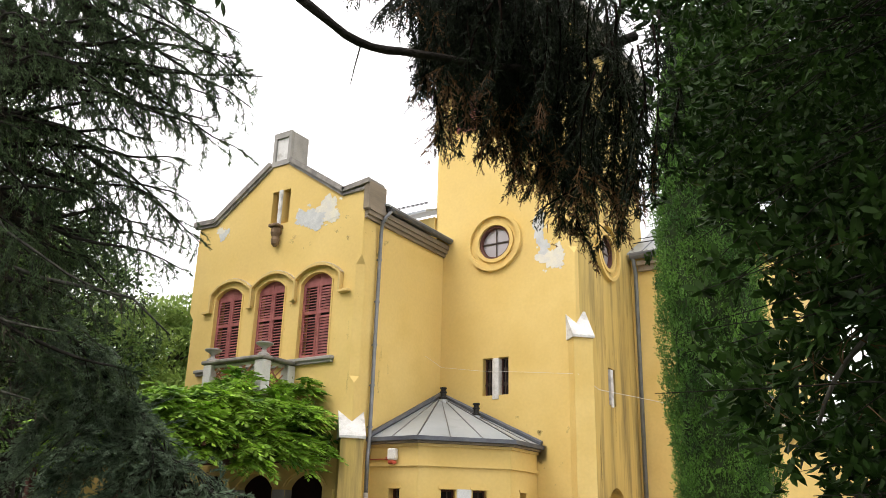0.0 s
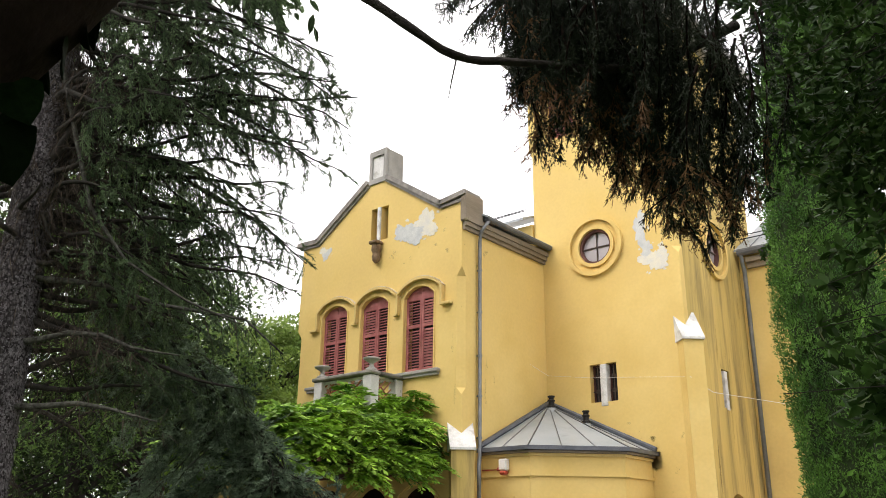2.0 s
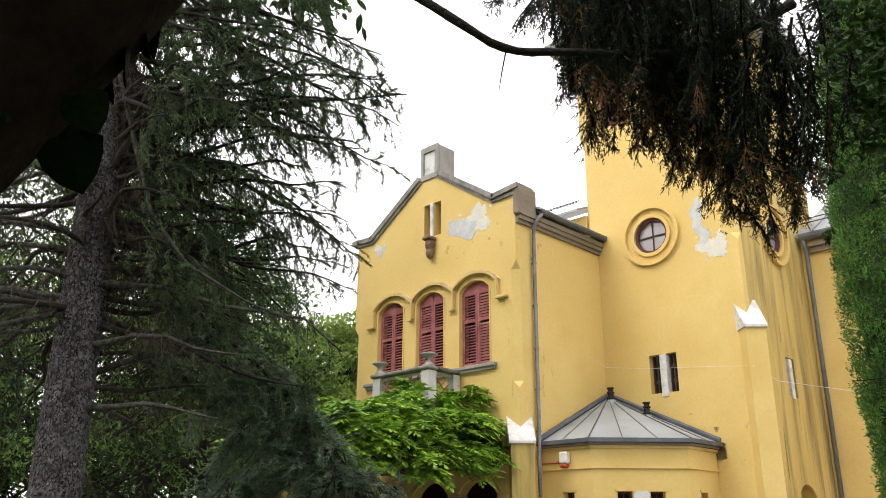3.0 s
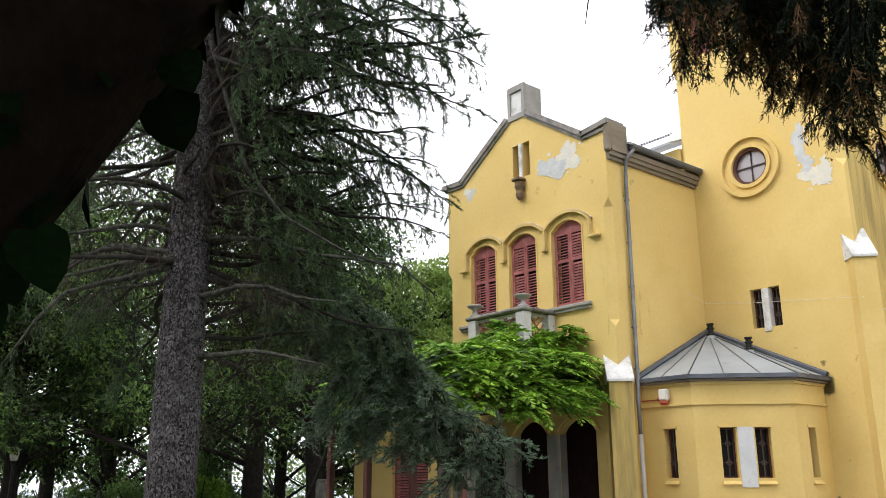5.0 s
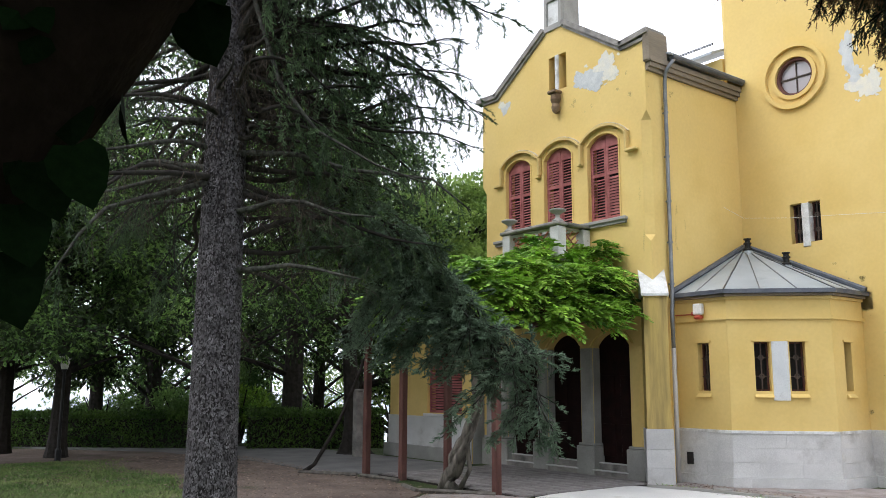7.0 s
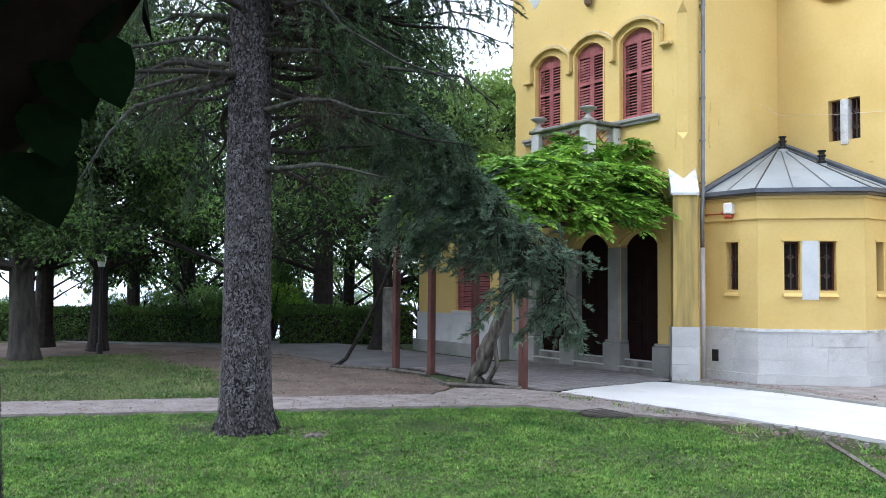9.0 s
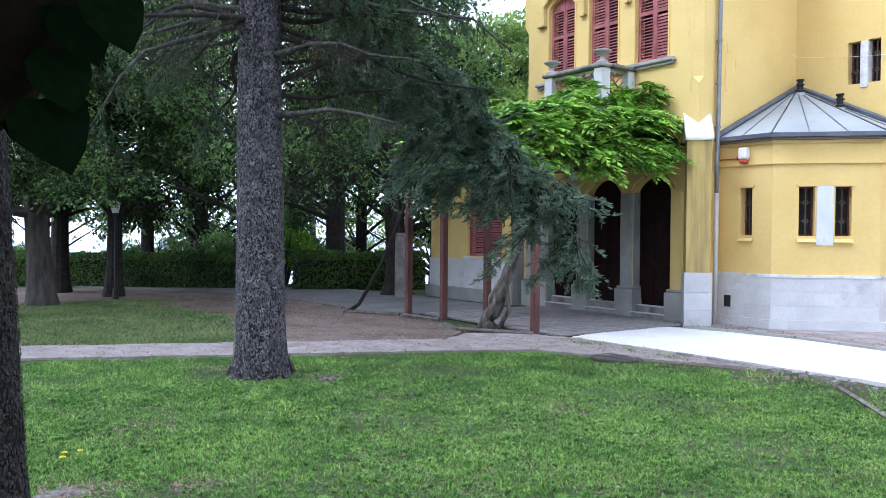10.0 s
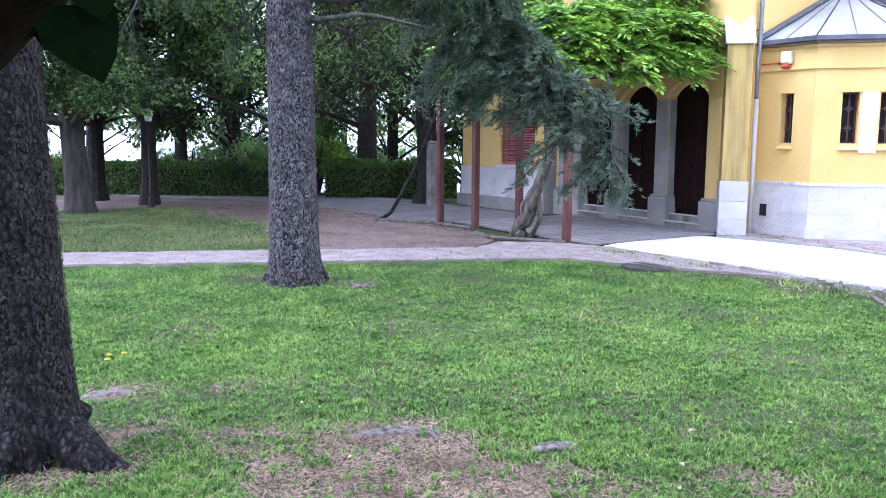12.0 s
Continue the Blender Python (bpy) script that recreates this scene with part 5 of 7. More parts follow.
def brushes(foot, way, length, rng, wide=.036, fringe=6, size=.026, thin=.008):
    """Full bottle-brush shoots: two crossed blades and a fringe of short needles."""
    way = unit(way)
    a = unit(np.cross(way, rng.normal(0, 1, way.shape)))
    b = np.cross(way, a)
    w = wide * rng.uniform(.75, 1.2, len(foot))
    blade = ovals if wide > .05 else leaves
    return join([blade(foot, way, a, length, w), blade(foot, way, b, length, w * .9), needles(foot, way, length, fringe, rng, size, thin, 1.2)])


def crown_on(limbs, rng, per_m=9, droop=.55, reach=(.35, 1.0), twig=(.16, .34), per=20, size=.036, wide=.008, start=.22, tw_per=6):
    """Needled branchlets hung along limb curves. limbs: lists of Vectors."""
    feet, ways, lens = [], [], []
    for c in limbs:
        pts = np.array([list(p) for p in c])
        seg = np.linalg.norm(np.diff(pts, axis=0), axis=1)
        L = seg.sum()
        n = max(4, int(L * per_m * (1 - start)))
        s = np.sort(rng.uniform(start, 1, n))
        idx = s * (len(pts) - 1)
        i0 = np.minimum(idx.astype(int), len(pts) - 2)
        p = pts[i0] + (pts[i0 + 1] - pts[i0]) * (idx - i0)[:, None]
        d = unit(pts[i0 + 1] - pts[i0])
        side = unit(np.cross(d, [0, 0, 1.0])) * rng.choice([-1, 1], n)[:, None]
        w = unit(d * rng.uniform(.3, .9, (n, 1)) + side * rng.uniform(.2, 1, (n, 1)) + np.array([0, 0, -1.0]) * rng.uniform(.1, 1.6, (n, 1)) * droop + rng.normal(0, .18, (n, 3)))
        ln = (reach[0] + (reach[1] - reach[0]) * (1 - s) ** .7) * rng.uniform(.5, 1.2, n)
        k = tw_per
        u = rng.uniform(.1, 1, (n, k, 1))
        sag = np.array([0, 0, -.25 * droop])
        f = p[:, None] + w[:, None] * ln[:, None, None] * u + sag * (u ** 2) * ln[:, None, None]
        tw = unit(w[:, None] * .9 + rng.normal(0, .5, (n, k, 3)) + np.array([0, 0, -.35 * droop]))
        feet.append(f.reshape(-1, 3))
        ways.append(tw.reshape(-1, 3))
        lens.append(rng.uniform(*twig, n * k))
        # the branchlet itself carries needles too
        feet.append(p)
        ways.append(w)
        lens.append(ln)
    F, W, N = np.concatenate(feet), np.concatenate(ways), np.concatenate(lens)
    return needles(F, W, N, per, rng, size, wide)


def crooked(c, rp, amp=.12):
    """A limb curve bent at random, its ends kept."""
    n = len(c)
    f = [(rp.uniform(0, TAU), rp.uniform(2.5, 5), rp.uniform(0, TAU), rp.uniform(6, 10)) for _ in range(3)]
    out = []
    for i, p in enumerate(c):
        u = i / (n - 1)
        w = amp * math.sin(math.pi * min(1, u * 1.1)) ** .7 if 0 < u < 1 else 0
        out.append(Vector(p) + Vector([w * (math.sin(a + b * u) + .45 * math.sin(d + e * u)) for a, b, d, e in f]))
    return out


def spray(limbs, rng, gap=.13, sub=(.28, .75), droop=.5, dense=40, shoot=(.08, .17), per=13, size=.030, wide=.010, start=.18, hang=.3, lift=.15, bare=.12, core=.03, flat=.9):
    """Side branchlets along limbs, set with needled shoots in tufts. Returns the needles and the twigs."""
    P, D, N, V = [], [], [], []
    for c in limbs:
        pts = np.array([list(p) for p in c])
        L = np.linalg.norm(np.diff(pts, axis=0), axis=1).sum()
        n = max(4, int(L * (1 - start) / gap))
        s = np.clip(start + (1 - start) * np.clip((np.arange(n) + rng.uniform(-.6, .6, n)) / n, 0, 1) ** .75, 0, .999)
        keep = rng.random(n) > bare
        s = s[keep]
        n = len(s)
        if not n:
            continue
        idx = s * (len(pts) - 1)
        i0 = np.minimum(idx.astype(int), len(pts) - 2)
        p = pts[i0] + (pts[i0 + 1] - pts[i0]) * (idx - i0)[:, None]
        d = unit(pts[i0 + 1] - pts[i0])
        side = unit(np.cross(d, [0, 0, 1.0])) * np.where(np.arange(n) % 2, 1, -1)[:, None]
        w = d * rng.uniform(.3, .9, (n, 1)) + side * rng.uniform(.3, 1.1, (n, 1)) + np.array([0, 0, 1.0]) * rng.uniform(-.8, .35, (n, 1)) * droop * 1.4
        down = d * .25 + side * .2 + np.array([0, 0, -1.0]) + rng.normal(0, .15, (n, 3))
        w = unit(np.where((rng.random(n) < hang)[:, None], down, w) + rng.normal(0, .12, (n, 3)))
        vig = rng.uniform(.55, 1.25)
        P.append(p)
        D.append(w)
        N.append((sub[0] + (sub[1] - sub[0]) * (1 - s) ** .7) * rng.uniform(.45, 1.25, n) * (.75 + .25 * vig))
        V.append(np.full(n, vig) * rng.uniform(.4, 1.4, n))
        # the limb's own tip
        P.append(pts[-3:-1])
        D.append(unit(np.diff(pts[-3:], axis=0)))
        N.append(np.full(2, .22))
        V.append(np.full(2, 1.5))
    P, D, N, V = np.concatenate(P), np.concatenate(D), np.concatenate(N), np.concatenate(V)
    m = len(P)
    sag = rng.uniform(.1, .6, m) * droop
    curl = np.cross(D, rng.normal(0, 1, (m, 3))) * .22
    dn = np.array([0, 0, -1.0])

    def at(k, u):
        return P[k] + (D[k] + curl[k] * u) * (N[k] * u[:, 0])[:, None] + dn * (sag[k] * N[k] * u[:, 0] ** 2)[:, None]

    def tan(k, u):
        return unit(D[k] + 2 * curl[k] * u + dn * (2 * sag[k] * u[:, 0])[:, None])
    cnt = np.maximum(3, (N * dense * V).astype(int))
    k = np.repeat(np.arange(m), cnt)
    ln = rng.uniform(*shoot, len(k))
    # sprays that lie in a plane: side shoots to both hands, shorter towards the tip
    u = rng.uniform(.08, 1, (len(k), 1)) ** .8
    foot, t = at(k, u), tan(k, u)
    e = unit(np.cross(t, np.array([0, 0, 1.0]) + rng.normal(0, .25, t.shape)))
    hand = np.where(rng.random((len(k), 1)) < .5, 1, -1) * rng.uniform(.15, 1, (len(k), 1))
    way = unit(t * .8 + e * hand * flat + rng.normal(0, .16, t.shape) + np.array([0, 0, lift]))
    leaf = brushes(foot, way, ln * (1.15 - .45 * u[:, 0]), rng, core, per, size, wide)
    # thin wooden branchlets
    q = 4
    rings = []
    for j in range(q + 1):
        u = np.full((m, 1), j / q)
        a = at(np.arange(m), u)
        t = tan(np.arange(m), u)
        e = unit(np.cross(t, [.3, .9, .2]))
        g = np.cross(t, e)
        r = (.0075 * (1 - .75 * j / q)) * np.clip(N / .5, .5, 1.4)[:, None]
        rings.append(np.stack([a + e * r, a + (g * .87 - e * .5) * r, a - (g * .87 + e * .5) * r], 1))
    R = np.stack(rings, 1)
    b = np.arange(m)[:, None, None, None] * (q + 1) * 3
    j = np.arange(q)[None, :, None, None] * 3
    t = np.arange(3)[None, None, :, None]
    o = (t + 1) % 3
    f = np.concatenate([b + j + t, b + j + o, b + j + 3 + o, b + j + 3 + t], -1).reshape(-1, 4)
    return leaf, (R.reshape(-1, 3), f)


def trunk_mesh(bm, base, top, r0, r1, rng, n=14, rows=26, flare=.5, bend=.05):
    base, top = Vector(base), Vector(top)
    L = (top - base).length
    prev = None
    ph = rng.uniform(0, TAU)
    for i in range(rows + 1):
        s = (i / rows) ** 1.35
        c = base.lerp(top, s) + Vector((math.sin(ph + s * 5) * bend, math.cos(ph + s * 4) * bend, 0)) * s
        r = r0 + (r1 - r0) * s
        r *= 1 + flare * math.exp(-s * L / .32)
        row = []
        for k in range(n):
            a = TAU * k / n
            lob = 1 + .10 * math.exp(-s * L / .4) * math.sin(5 * a + ph) + .012 * math.sin(3 * a + s * 9) + rng.uniform(-.015, .015)
            row.append(bm.verts.new((c.x + r * lob * math.cos(a), c.y + r * lob * math.sin(a), c.z)))
        if prev:
            for k in range(n):
                bm.faces.new((prev[k], prev[(k + 1) % n], row[(k + 1) % n], row[k]))
        prev = row
    bm.faces.new(prev)
    return bm


def scales(bm_name, base, top, r0, r1, rng, count, mat, parent, zmax=9.0, size=(.03, .06), flare=.16):
    """Bark scales: small plates standing proud of the trunk."""
    base, top = np.array(base), np.array(top)
    L = np.linalg.norm(top - base)
    s = rng.uniform(0.003, min(1, zmax / L), count)
    a = rng.uniform(0, TAU, count)
    r = (r0 + (r1 - r0) * s) * (1 + flare * np.exp(-s * L / .32))
    c = base + (top - base) * s[:, None]
    nrm = np.stack([np.cos(a), np.sin(a), np.zeros(count)], 1)
    p = c + nrm * (r * 1.02)[:, None]
    tang = np.stack([-np.sin(a), np.cos(a), np.zeros(count)], 1)
    h = rng.uniform(*size, count)[:, None]
    w = h * rng.uniform(.4, .8, (count, 1))
    up = np.array([0, 0, 1.0])
    lift = nrm * (h * rng.uniform(.25, .6, (count, 1)))
    v = np.stack([p - tang * w + up * h * .5, p + tang * w + up * h * .5, p + tang * w * .8 - up * h + lift, p - tang * w * .8 - up * h + lift], 1)
    v = v + (tang * w)[:, None] * rng.normal(0, .45, (count, 4, 1)) + (up * h)[:, None] * rng.normal(0, .35, (count, 4, 1))
    k = np.arange(count)[:, None] * 4
    raw(bm_name, v.reshape(-1, 3), k + np.arange(4), mat, parent)


def limb_curve(z, base, end, lift=.5, n=9):
    end = Vector(end)
    st = Vector((base[0], base[1], z))
    mid = st.lerp(end, .5) + Vector((0, 0, lift))
    return bezier(st, mid, end, n)


def boughs(name, curves, r0, r1, mat, parent, sides=6, label=""):
    """Each limb a part of its own."""
    for c in curves:
        n = len(c)
        bm = tube(bmesh.new(), c, [r0 + (r1 - r0) * i / (n - 1) for i in range(n)], sides)
        part(name, bm, mat, parent, label, True)


# further limb ends of the spruce
MORE_ENDS = [(3.84, -8.89, 7.8), (3.74, -8.45, 7.65), (3.67, -8.01, 7.3), (3.61, -7.47, 7.21), (3.25, -7.34, 6.96), (3.32, -7.87, 6.82), (2.9, -7.9, 6.62), (2.51, -7.96, 6.47), (2.27, -7.18, 6.19), (1.98, -7.62, 5.96), (2.24, -8.26, 6.04), (2.55, -8.69, 6.45), (3.04, -8.73, 6.91), (3.18, -9.38, 6.9), (3.31, -9.86, 7.09), (2.8, -9.87, 6.69), (2.42, -9.23, 6.3), (1.87, -8.42, 5.69), (2.16, -9.42, 5.94), (4.01, -7.44, 7.33), (3.84, -7.17, 7.16), (4.13, -7.66, 7.52), (2.52, -6.87, 6.21), (2.17, -6.67, 6.01), (1.94, -6.68, 5.79), (1.69, -7.08, 5.58), (1.57, -7.45, 5.26), (1.47, -7.8, 4.88)]


LOW_ENDS = [(.83, -7.02, 2.3), (1.13, -6.83, 3.0), (1.06, -6.35, 2.43), (.96, -6.16, 1.5), (1.3, -5.88, 2.26), (1.31, -5.55, 1.74), (1.26, -5.5, 1.1), (1.52, -5.15, 2.01), (1.59, -5.09, 1.39), (1.78, -4.79, 1.05), (1.9, -4.6, 2.19), (1.7, -4.97, 2.5), (.98, -7.72, 3.53), (1.06, -7.19, 3.4), (1.22, -6.59, 3.34), (1.5, -6.3, 3.2), (1.45, -5.7, 2.8), (1.1, -6.0, 3.1), (.7, -6.6, 3.6), (1.5, -6.9, 4.0), (1.2, -7.6, 4.2), (.61, -8.44, 3.75), (.71, -8.12, 3.2), (.93, -7.88, 3.84), (.67, -7.53, 2.91), (1.03, -7.37, 3.96), (1.01, -6.96, 3.67), (.73, -7.36, 2.3), (.57, -7.84, 2.5), (1.23, -6.7, 3.92), (1.22, -6.27, 3.45), (.69, -8.49, 4.3)]


SIDE_ENDS = [(0.89, -7.11, 2.79), (0.76, -6.77, 2.51), (1.02, -6.74, 2.17), (0.82, -6.33, 2.43), (1.06, -6.34, 2.04), (0.92, -6.03, 2.53), (1.04, -7.06, 2.16), (0.95, -5.83, 2.18), (1.01, -6.58, 2.8), (0.94, -6.16, 2.87),
             (.8, -7.68, 2.6), (.8, -7.29, 2.3), (.8, -6.9, 2.4), (.8, -6.36, 2.3), (.85, -5.81, 2.45), (.9, -6.0, 2.2), (.7, -7.1, 2.75), (.7, -7.5, 2.9)]


# the tall spruce in the lawn
def tall_spruce():
    rng, rp = np.random.default_rng(3), random.Random(3)
    bx, by = .67, -9.69
    base, top = (bx, by, -.05), (bx, by - .05, 19)
    tree = thing("spruce", "tall blue-green spruce with a scaly grey trunk in the lawn", "conifer tree")
    bm = trunk_mesh(bmesh.new(), base, top, .325, .10, rp, 22, 44, .26)
    for k in range(7):
        a = TAU * k / 7 + .3 + rp.uniform(-.2, .2)
        q = rp.uniform(.42, .50)
        tube(bm, [(bx + .27 * math.cos(a), by + .27 * math.sin(a), .26), (bx + .33 * math.cos(a), by + .33 * math.sin(a), .10), (bx + q * math.cos(a + .2), by + q * math.sin(a + .2), -.03)], [.09, .10, .05], 8, .1, rp)
    part("trunk", bm, BARK, tree, "scaly grey-brown trunk")
    scales("bark_scale", base, top, .325, .10, rng, 32000, BARK_SCALE, tree, 8.5, (.009, .018), .26)
    ends = [(4.18, -7.35, 7.43), (3.37, -6.93, 6.81), (3.89, -7.84, 7.62), (4.1, -8.5, 8.4), (2.06, -6.24, 5.88), (1.99, -7.12, 5.9), (2.9, -7.32, 6.57),
            (3.05, -8.31, 6.91), (3.4, -9.05, 7.5), (3.5, -9.7, 7.6), (1.78, -6.65, 3.9), (1.59, -7.12, 4.5), (3.6, -7.3, 8.3), (3.0, -7.0, 8.6), (3.3, -8.0, 9.2), (2.6, -7.6, 7.6),
            (1.8, -7.9, 3.9), (1.4, -8.0, 4.3), (.9, -6.4, 5.0), (.2, -6.9, 5.4), (2.6, -6.9, 5.2), (1.2, -6.9, 6.3), (2.2, -8.2, 5.9), (1.7, -8.2, 5.2)] + MORE_ENDS
    limbs = []
    for i, e in enumerate(ends):
        d = math.hypot(e[0] - bx, e[1] - by)
        z = e[2] + rp.choice((-.10, .05, .22, .35)) * d + rp.uniform(-.2, .5)
        limbs.append(crooked(limb_curve(max(3.6, z), base, e, rp.uniform(.0, .22) * d, 12), rp, .17))
    # heavy crooked limbs that show against the sky
    stout = []
    for pts in ([(.66, -9.67, 7.25), (1.02, -9.5, 7.49), (1.49, -8.86, 7.67), (2.07, -8.13, 7.53), (2.57, -7.66, 6.8)],
                [(.66, -9.80, 6.45), (1.03, -9.41, 7.44), (1.31, -8.88, 7.96), (1.56, -8.45, 8.46), (1.91, -7.92, 8.47), (2.5, -7.3, 8.2)],
                [(.68, -9.80, 6.25), (1.12, -9.5, 7.15), (1.48, -9.08, 7.45), (1.97, -8.5, 7.42), (2.5, -7.93, 7.24), (3.3, -7.5, 7.0)],
                [(.57, -9.67, 7.45), (.85, -8.94, 7.78), (1.11, -8.35, 8.4), (1.37, -7.84, 9.43)],
                [(.63, -9.8, 6.58), (.65, -10.2, 6.71), (.71, -10.57, 6.66), (.75, -11.01, 6.42)]):
        c = [Vector(p) for p in pts]
        stout.append(crooked([x for p, q in zip(c, c[1:]) for x in (p, p.lerp(q, .5))] + [c[-1]], rp, .05))
    # the heavy bough that hangs down to the pergola, with its side shoots
    low = []
    main = bezier((bx, by, 5.6), (1.0, -7.4, 4.9), (1.75, -5.0, 1.9), 12)
    for e in LOW_ENDS + [(x + rp.gauss(0, .15), y + rp.gauss(0, .15), z + rp.gauss(0, .15)) for x, y, z in LOW_ENDS * 2]:
        st = min(main[1:], key=lambda p: abs((p - Vector(e)).length - .9))
        low.append(crooked(bezier(st, st.lerp(Vector(e), .5) + Vector((0, 0, .14)), e, 7), rp, .07))
    for e in SIDE_ENDS + [(x + rp.gauss(0, .15), y + rp.gauss(0, .15), z + rp.gauss(.1, .15)) for x, y, z in SIDE_ENDS]:
        st = min(main[2:], key=lambda p: abs((p - Vector(e)).length - 1.0))
        low.append(crooked(bezier(st, st.lerp(Vector(e), .5) + Vector((0, 0, .3)), e, 7), rp, .08))
    # whorls on the other sides and above
    for i in range(72):
        z = rp.uniform(4.4, 12.5)
        a = rp.uniform(0, TAU)
        L = (3.9 - .16 * max(0, z - 6)) * rp.uniform(.6, 1.05)
        if -.2 < a < 1.9 and z < 9:
            L *= .6
        if abs((a + .37 + math.pi) % TAU - math.pi) < .75 and z < 9.5:
            L *= .35
        limbs.append(crooked(limb_curve(z, base, (bx + L * math.cos(a), by + L * math.sin(a), z - .28 * L + rp.uniform(-.5, .5)), rp.uniform(.0, .5), 11), rp, .15))
    bare = []
    for pts in ([(.8, -9.67, 4.22), (1.37, -9.35, 4.32), (1.79, -9.08, 4.24), (2.19, -8.89, 4.09), (2.7, -8.54, 4.01)],
                [(.8, -9.65, 3.45), (1.53, -9.15, 3.50), (2.0, -8.92, 3.36), (2.52, -8.65, 3.25)],
                [(.8, -9.67, 5.06), (1.44, -9.02, 5.03), (2.0, -8.47, 4.77), (2.76, -7.74, 4.59), (3.0, -7.3, 4.2)],
                [(.72, -9.97, 4.62), (.79, -10.76, 4.3), (.88, -11.24, 4.04), (1.03, -11.56, 3.67), (1.1, -11.9, 3.1)],
                [(.54, -10.0, 5.51), (-.07, -10.44, 5.6), (-.64, -10.81, 5.5)],
                [(.54, -10.0, 5.75), (.02, -10.49, 5.92), (-.44, -10.81, 5.82)],
                [(.66, -9.9, 8.87), (1.05, -9.77, 7.74), (1.31, -9.62, 6.92), (1.61, -9.39, 5.91), (2.01, -9.0, 5.18), (2.54, -8.46, 4.71), (3.05, -8.03, 4.44)],
                [(.6, -9.6, 4.6), (.9, -8.9, 4.5), (1.3, -8.2, 4.1)]):
        c = [Vector(p) for p in pts]
        bare.append(crooked([x for p, q in zip(c, c[1:]) for x in (p, p.lerp(q, .5))] + [c[-1]], rp, .035))
    for a, z, L in ((2.9, 3.95, 3.3), (3.4, 4.6, 3.0), (3.9, 4.9, 2.6), (-2.2, 4.7, 2.4), (2.2, 3.5, 2.8), (2.5, 2.9, 2.0), (3.1, 5.5, 3.4), (-1.4, 5.0, 2.2)):
        bare.append(crooked(limb_curve(z, base, (bx + L * math.cos(a), by + L * math.sin(a), z - .45), .38), rp, .1))
    # Upper crown, mostly out of view: added to shade the trunk and lower limbs.
    top_ = []
    for i in range(84):
        z = rp.uniform(9.6, 18)
        a = rp.uniform(0, TAU)
        L = (4.4 - .42 * (z - 9)) * rp.uniform(.75, 1.05)
        top_.append(limb_curve(z, base, (bx + L * math.cos(a), by + L * math.sin(a), z - .22 * L), rp.uniform(.0, .3), 8))
    boughs("upper_limb", top_, .030, .006, LIMB_DARK, tree, 5)
    n6, _t = spray(top_, rng, gap=.20, sub=(.4, .9), dense=13, shoot=(.16, .30), per=2, size=.04, wide=.02, core=.085, flat=.75, hang=.3, lift=-.1, droop=.6)
    raw("upper_crown", *n6, NEEDLE, tree)
    boughs("limb", limbs + [main], .048, .007, LIMB_DARK, tree)
    boughs("stout_limb", stout, .068, .012, LIMB_DARK, tree, 8, "thick dark crooked limb")
    boughs("side_limb", low, .018, .004, LIMB, tree, 5)
    boughs("bare_limb", bare, .044, .009, LIMB, tree, 7, "lichened bare lower limb")
    fine = dict(shoot=(.06, .12), per=7, size=.030, wide=.0085, core=.013, flat=.9, hang=.50, lift=-.06, droop=.8)
    n1, t1 = spray([c for c in limbs if c[-1].z >= 5.9] + stout, rng, gap=.078, dense=66, start=.26, **fine)
    n5, t5 = spray([c for c in limbs if c[-1].z < 5.9], rng, gap=.09, dense=76, start=.52, **fine)
    # curtains of hanging branchlets round the trunk
    curtain = []
    for lo, hi, near_, far_, zl, k in ((.75, 2.1, -1.3, .1, 2.75, 5), (-2.0, -.6, -1.3, .0, 2.9, 9)):
        for i in range(k):
            q, d, z = rp.uniform(lo, hi), -rp.uniform(near_, far_), rp.uniform(zl, 4.9)
            e = Vector((bx + .359 * q - .933 * d, by + .933 * q + .359 * d, z))
            st = Vector((bx, by, z + .6)).lerp(e, .45) + Vector((0, 0, rp.uniform(.5, .9)))
            curtain.append(crooked(bezier(st, st.lerp(e, .6) + Vector((0, 0, .35)), e, 7), rp, .08))
    boughs("hanging_limb", curtain, .014, .004, LIMB_DARK, tree, 5)
    n4, t4 = spray(curtain, rng, gap=.13, sub=(.2, .5), dense=30, **fine)
    n2, t2 = spray(bare, rng, gap=.16, start=.62, dense=30, **fine)

    def clear(mesh):
        """The side of the trunk towards the lawn carries no foliage below nine metres."""
        v, f = mesh
        c = v[f].mean(1) - np.array([bx, by, 0])
        aside, out = c[:, 0] * .359 + c[:, 1] * .933, c[:, 0] * .933 - c[:, 1] * .359
        gone = (np.abs(aside + .02 * out) < .36 + .10 * rng.random(len(f))) & (out > 0) & (c[:, 2] < 9.0 - 1.2 * rng.random(len(f)))
        return v, f[~gone]
    raw("crown", *clear(join([n1, n2])), NEEDLE, tree)
    raw("curtain_foliage", *clear(join([n4, n5])), NEEDLE_MID, tree, "grey-green needles hanging round the trunk")
    n3, t3 = spray(low + [main[4:]], rng, gap=.075, sub=(.20, .50), droop=.25, dense=48, shoot=(.07, .14), per=10, size=.034, wide=.0075, core=.019, start=.0, hang=.15, lift=.30, bare=.04, flat=.8)
    raw("low_foliage", *n3, NEEDLE_BLUE, tree, "pale blue-green needled bough hanging low")
    ob = raw("branchlet", *clear(join([t1, t2, t3, t4, t5])), LIMB_DARK, tree, "fine dark branchlets")
    ob["kind"] = "stuff"
    # fine dead twigs hanging inside the crown
    pts = np.concatenate([np.array([list(p) for p in c[1:7]]) for c in limbs + bare])
    n = 9000
    k = rng.integers(0, len(pts), n)
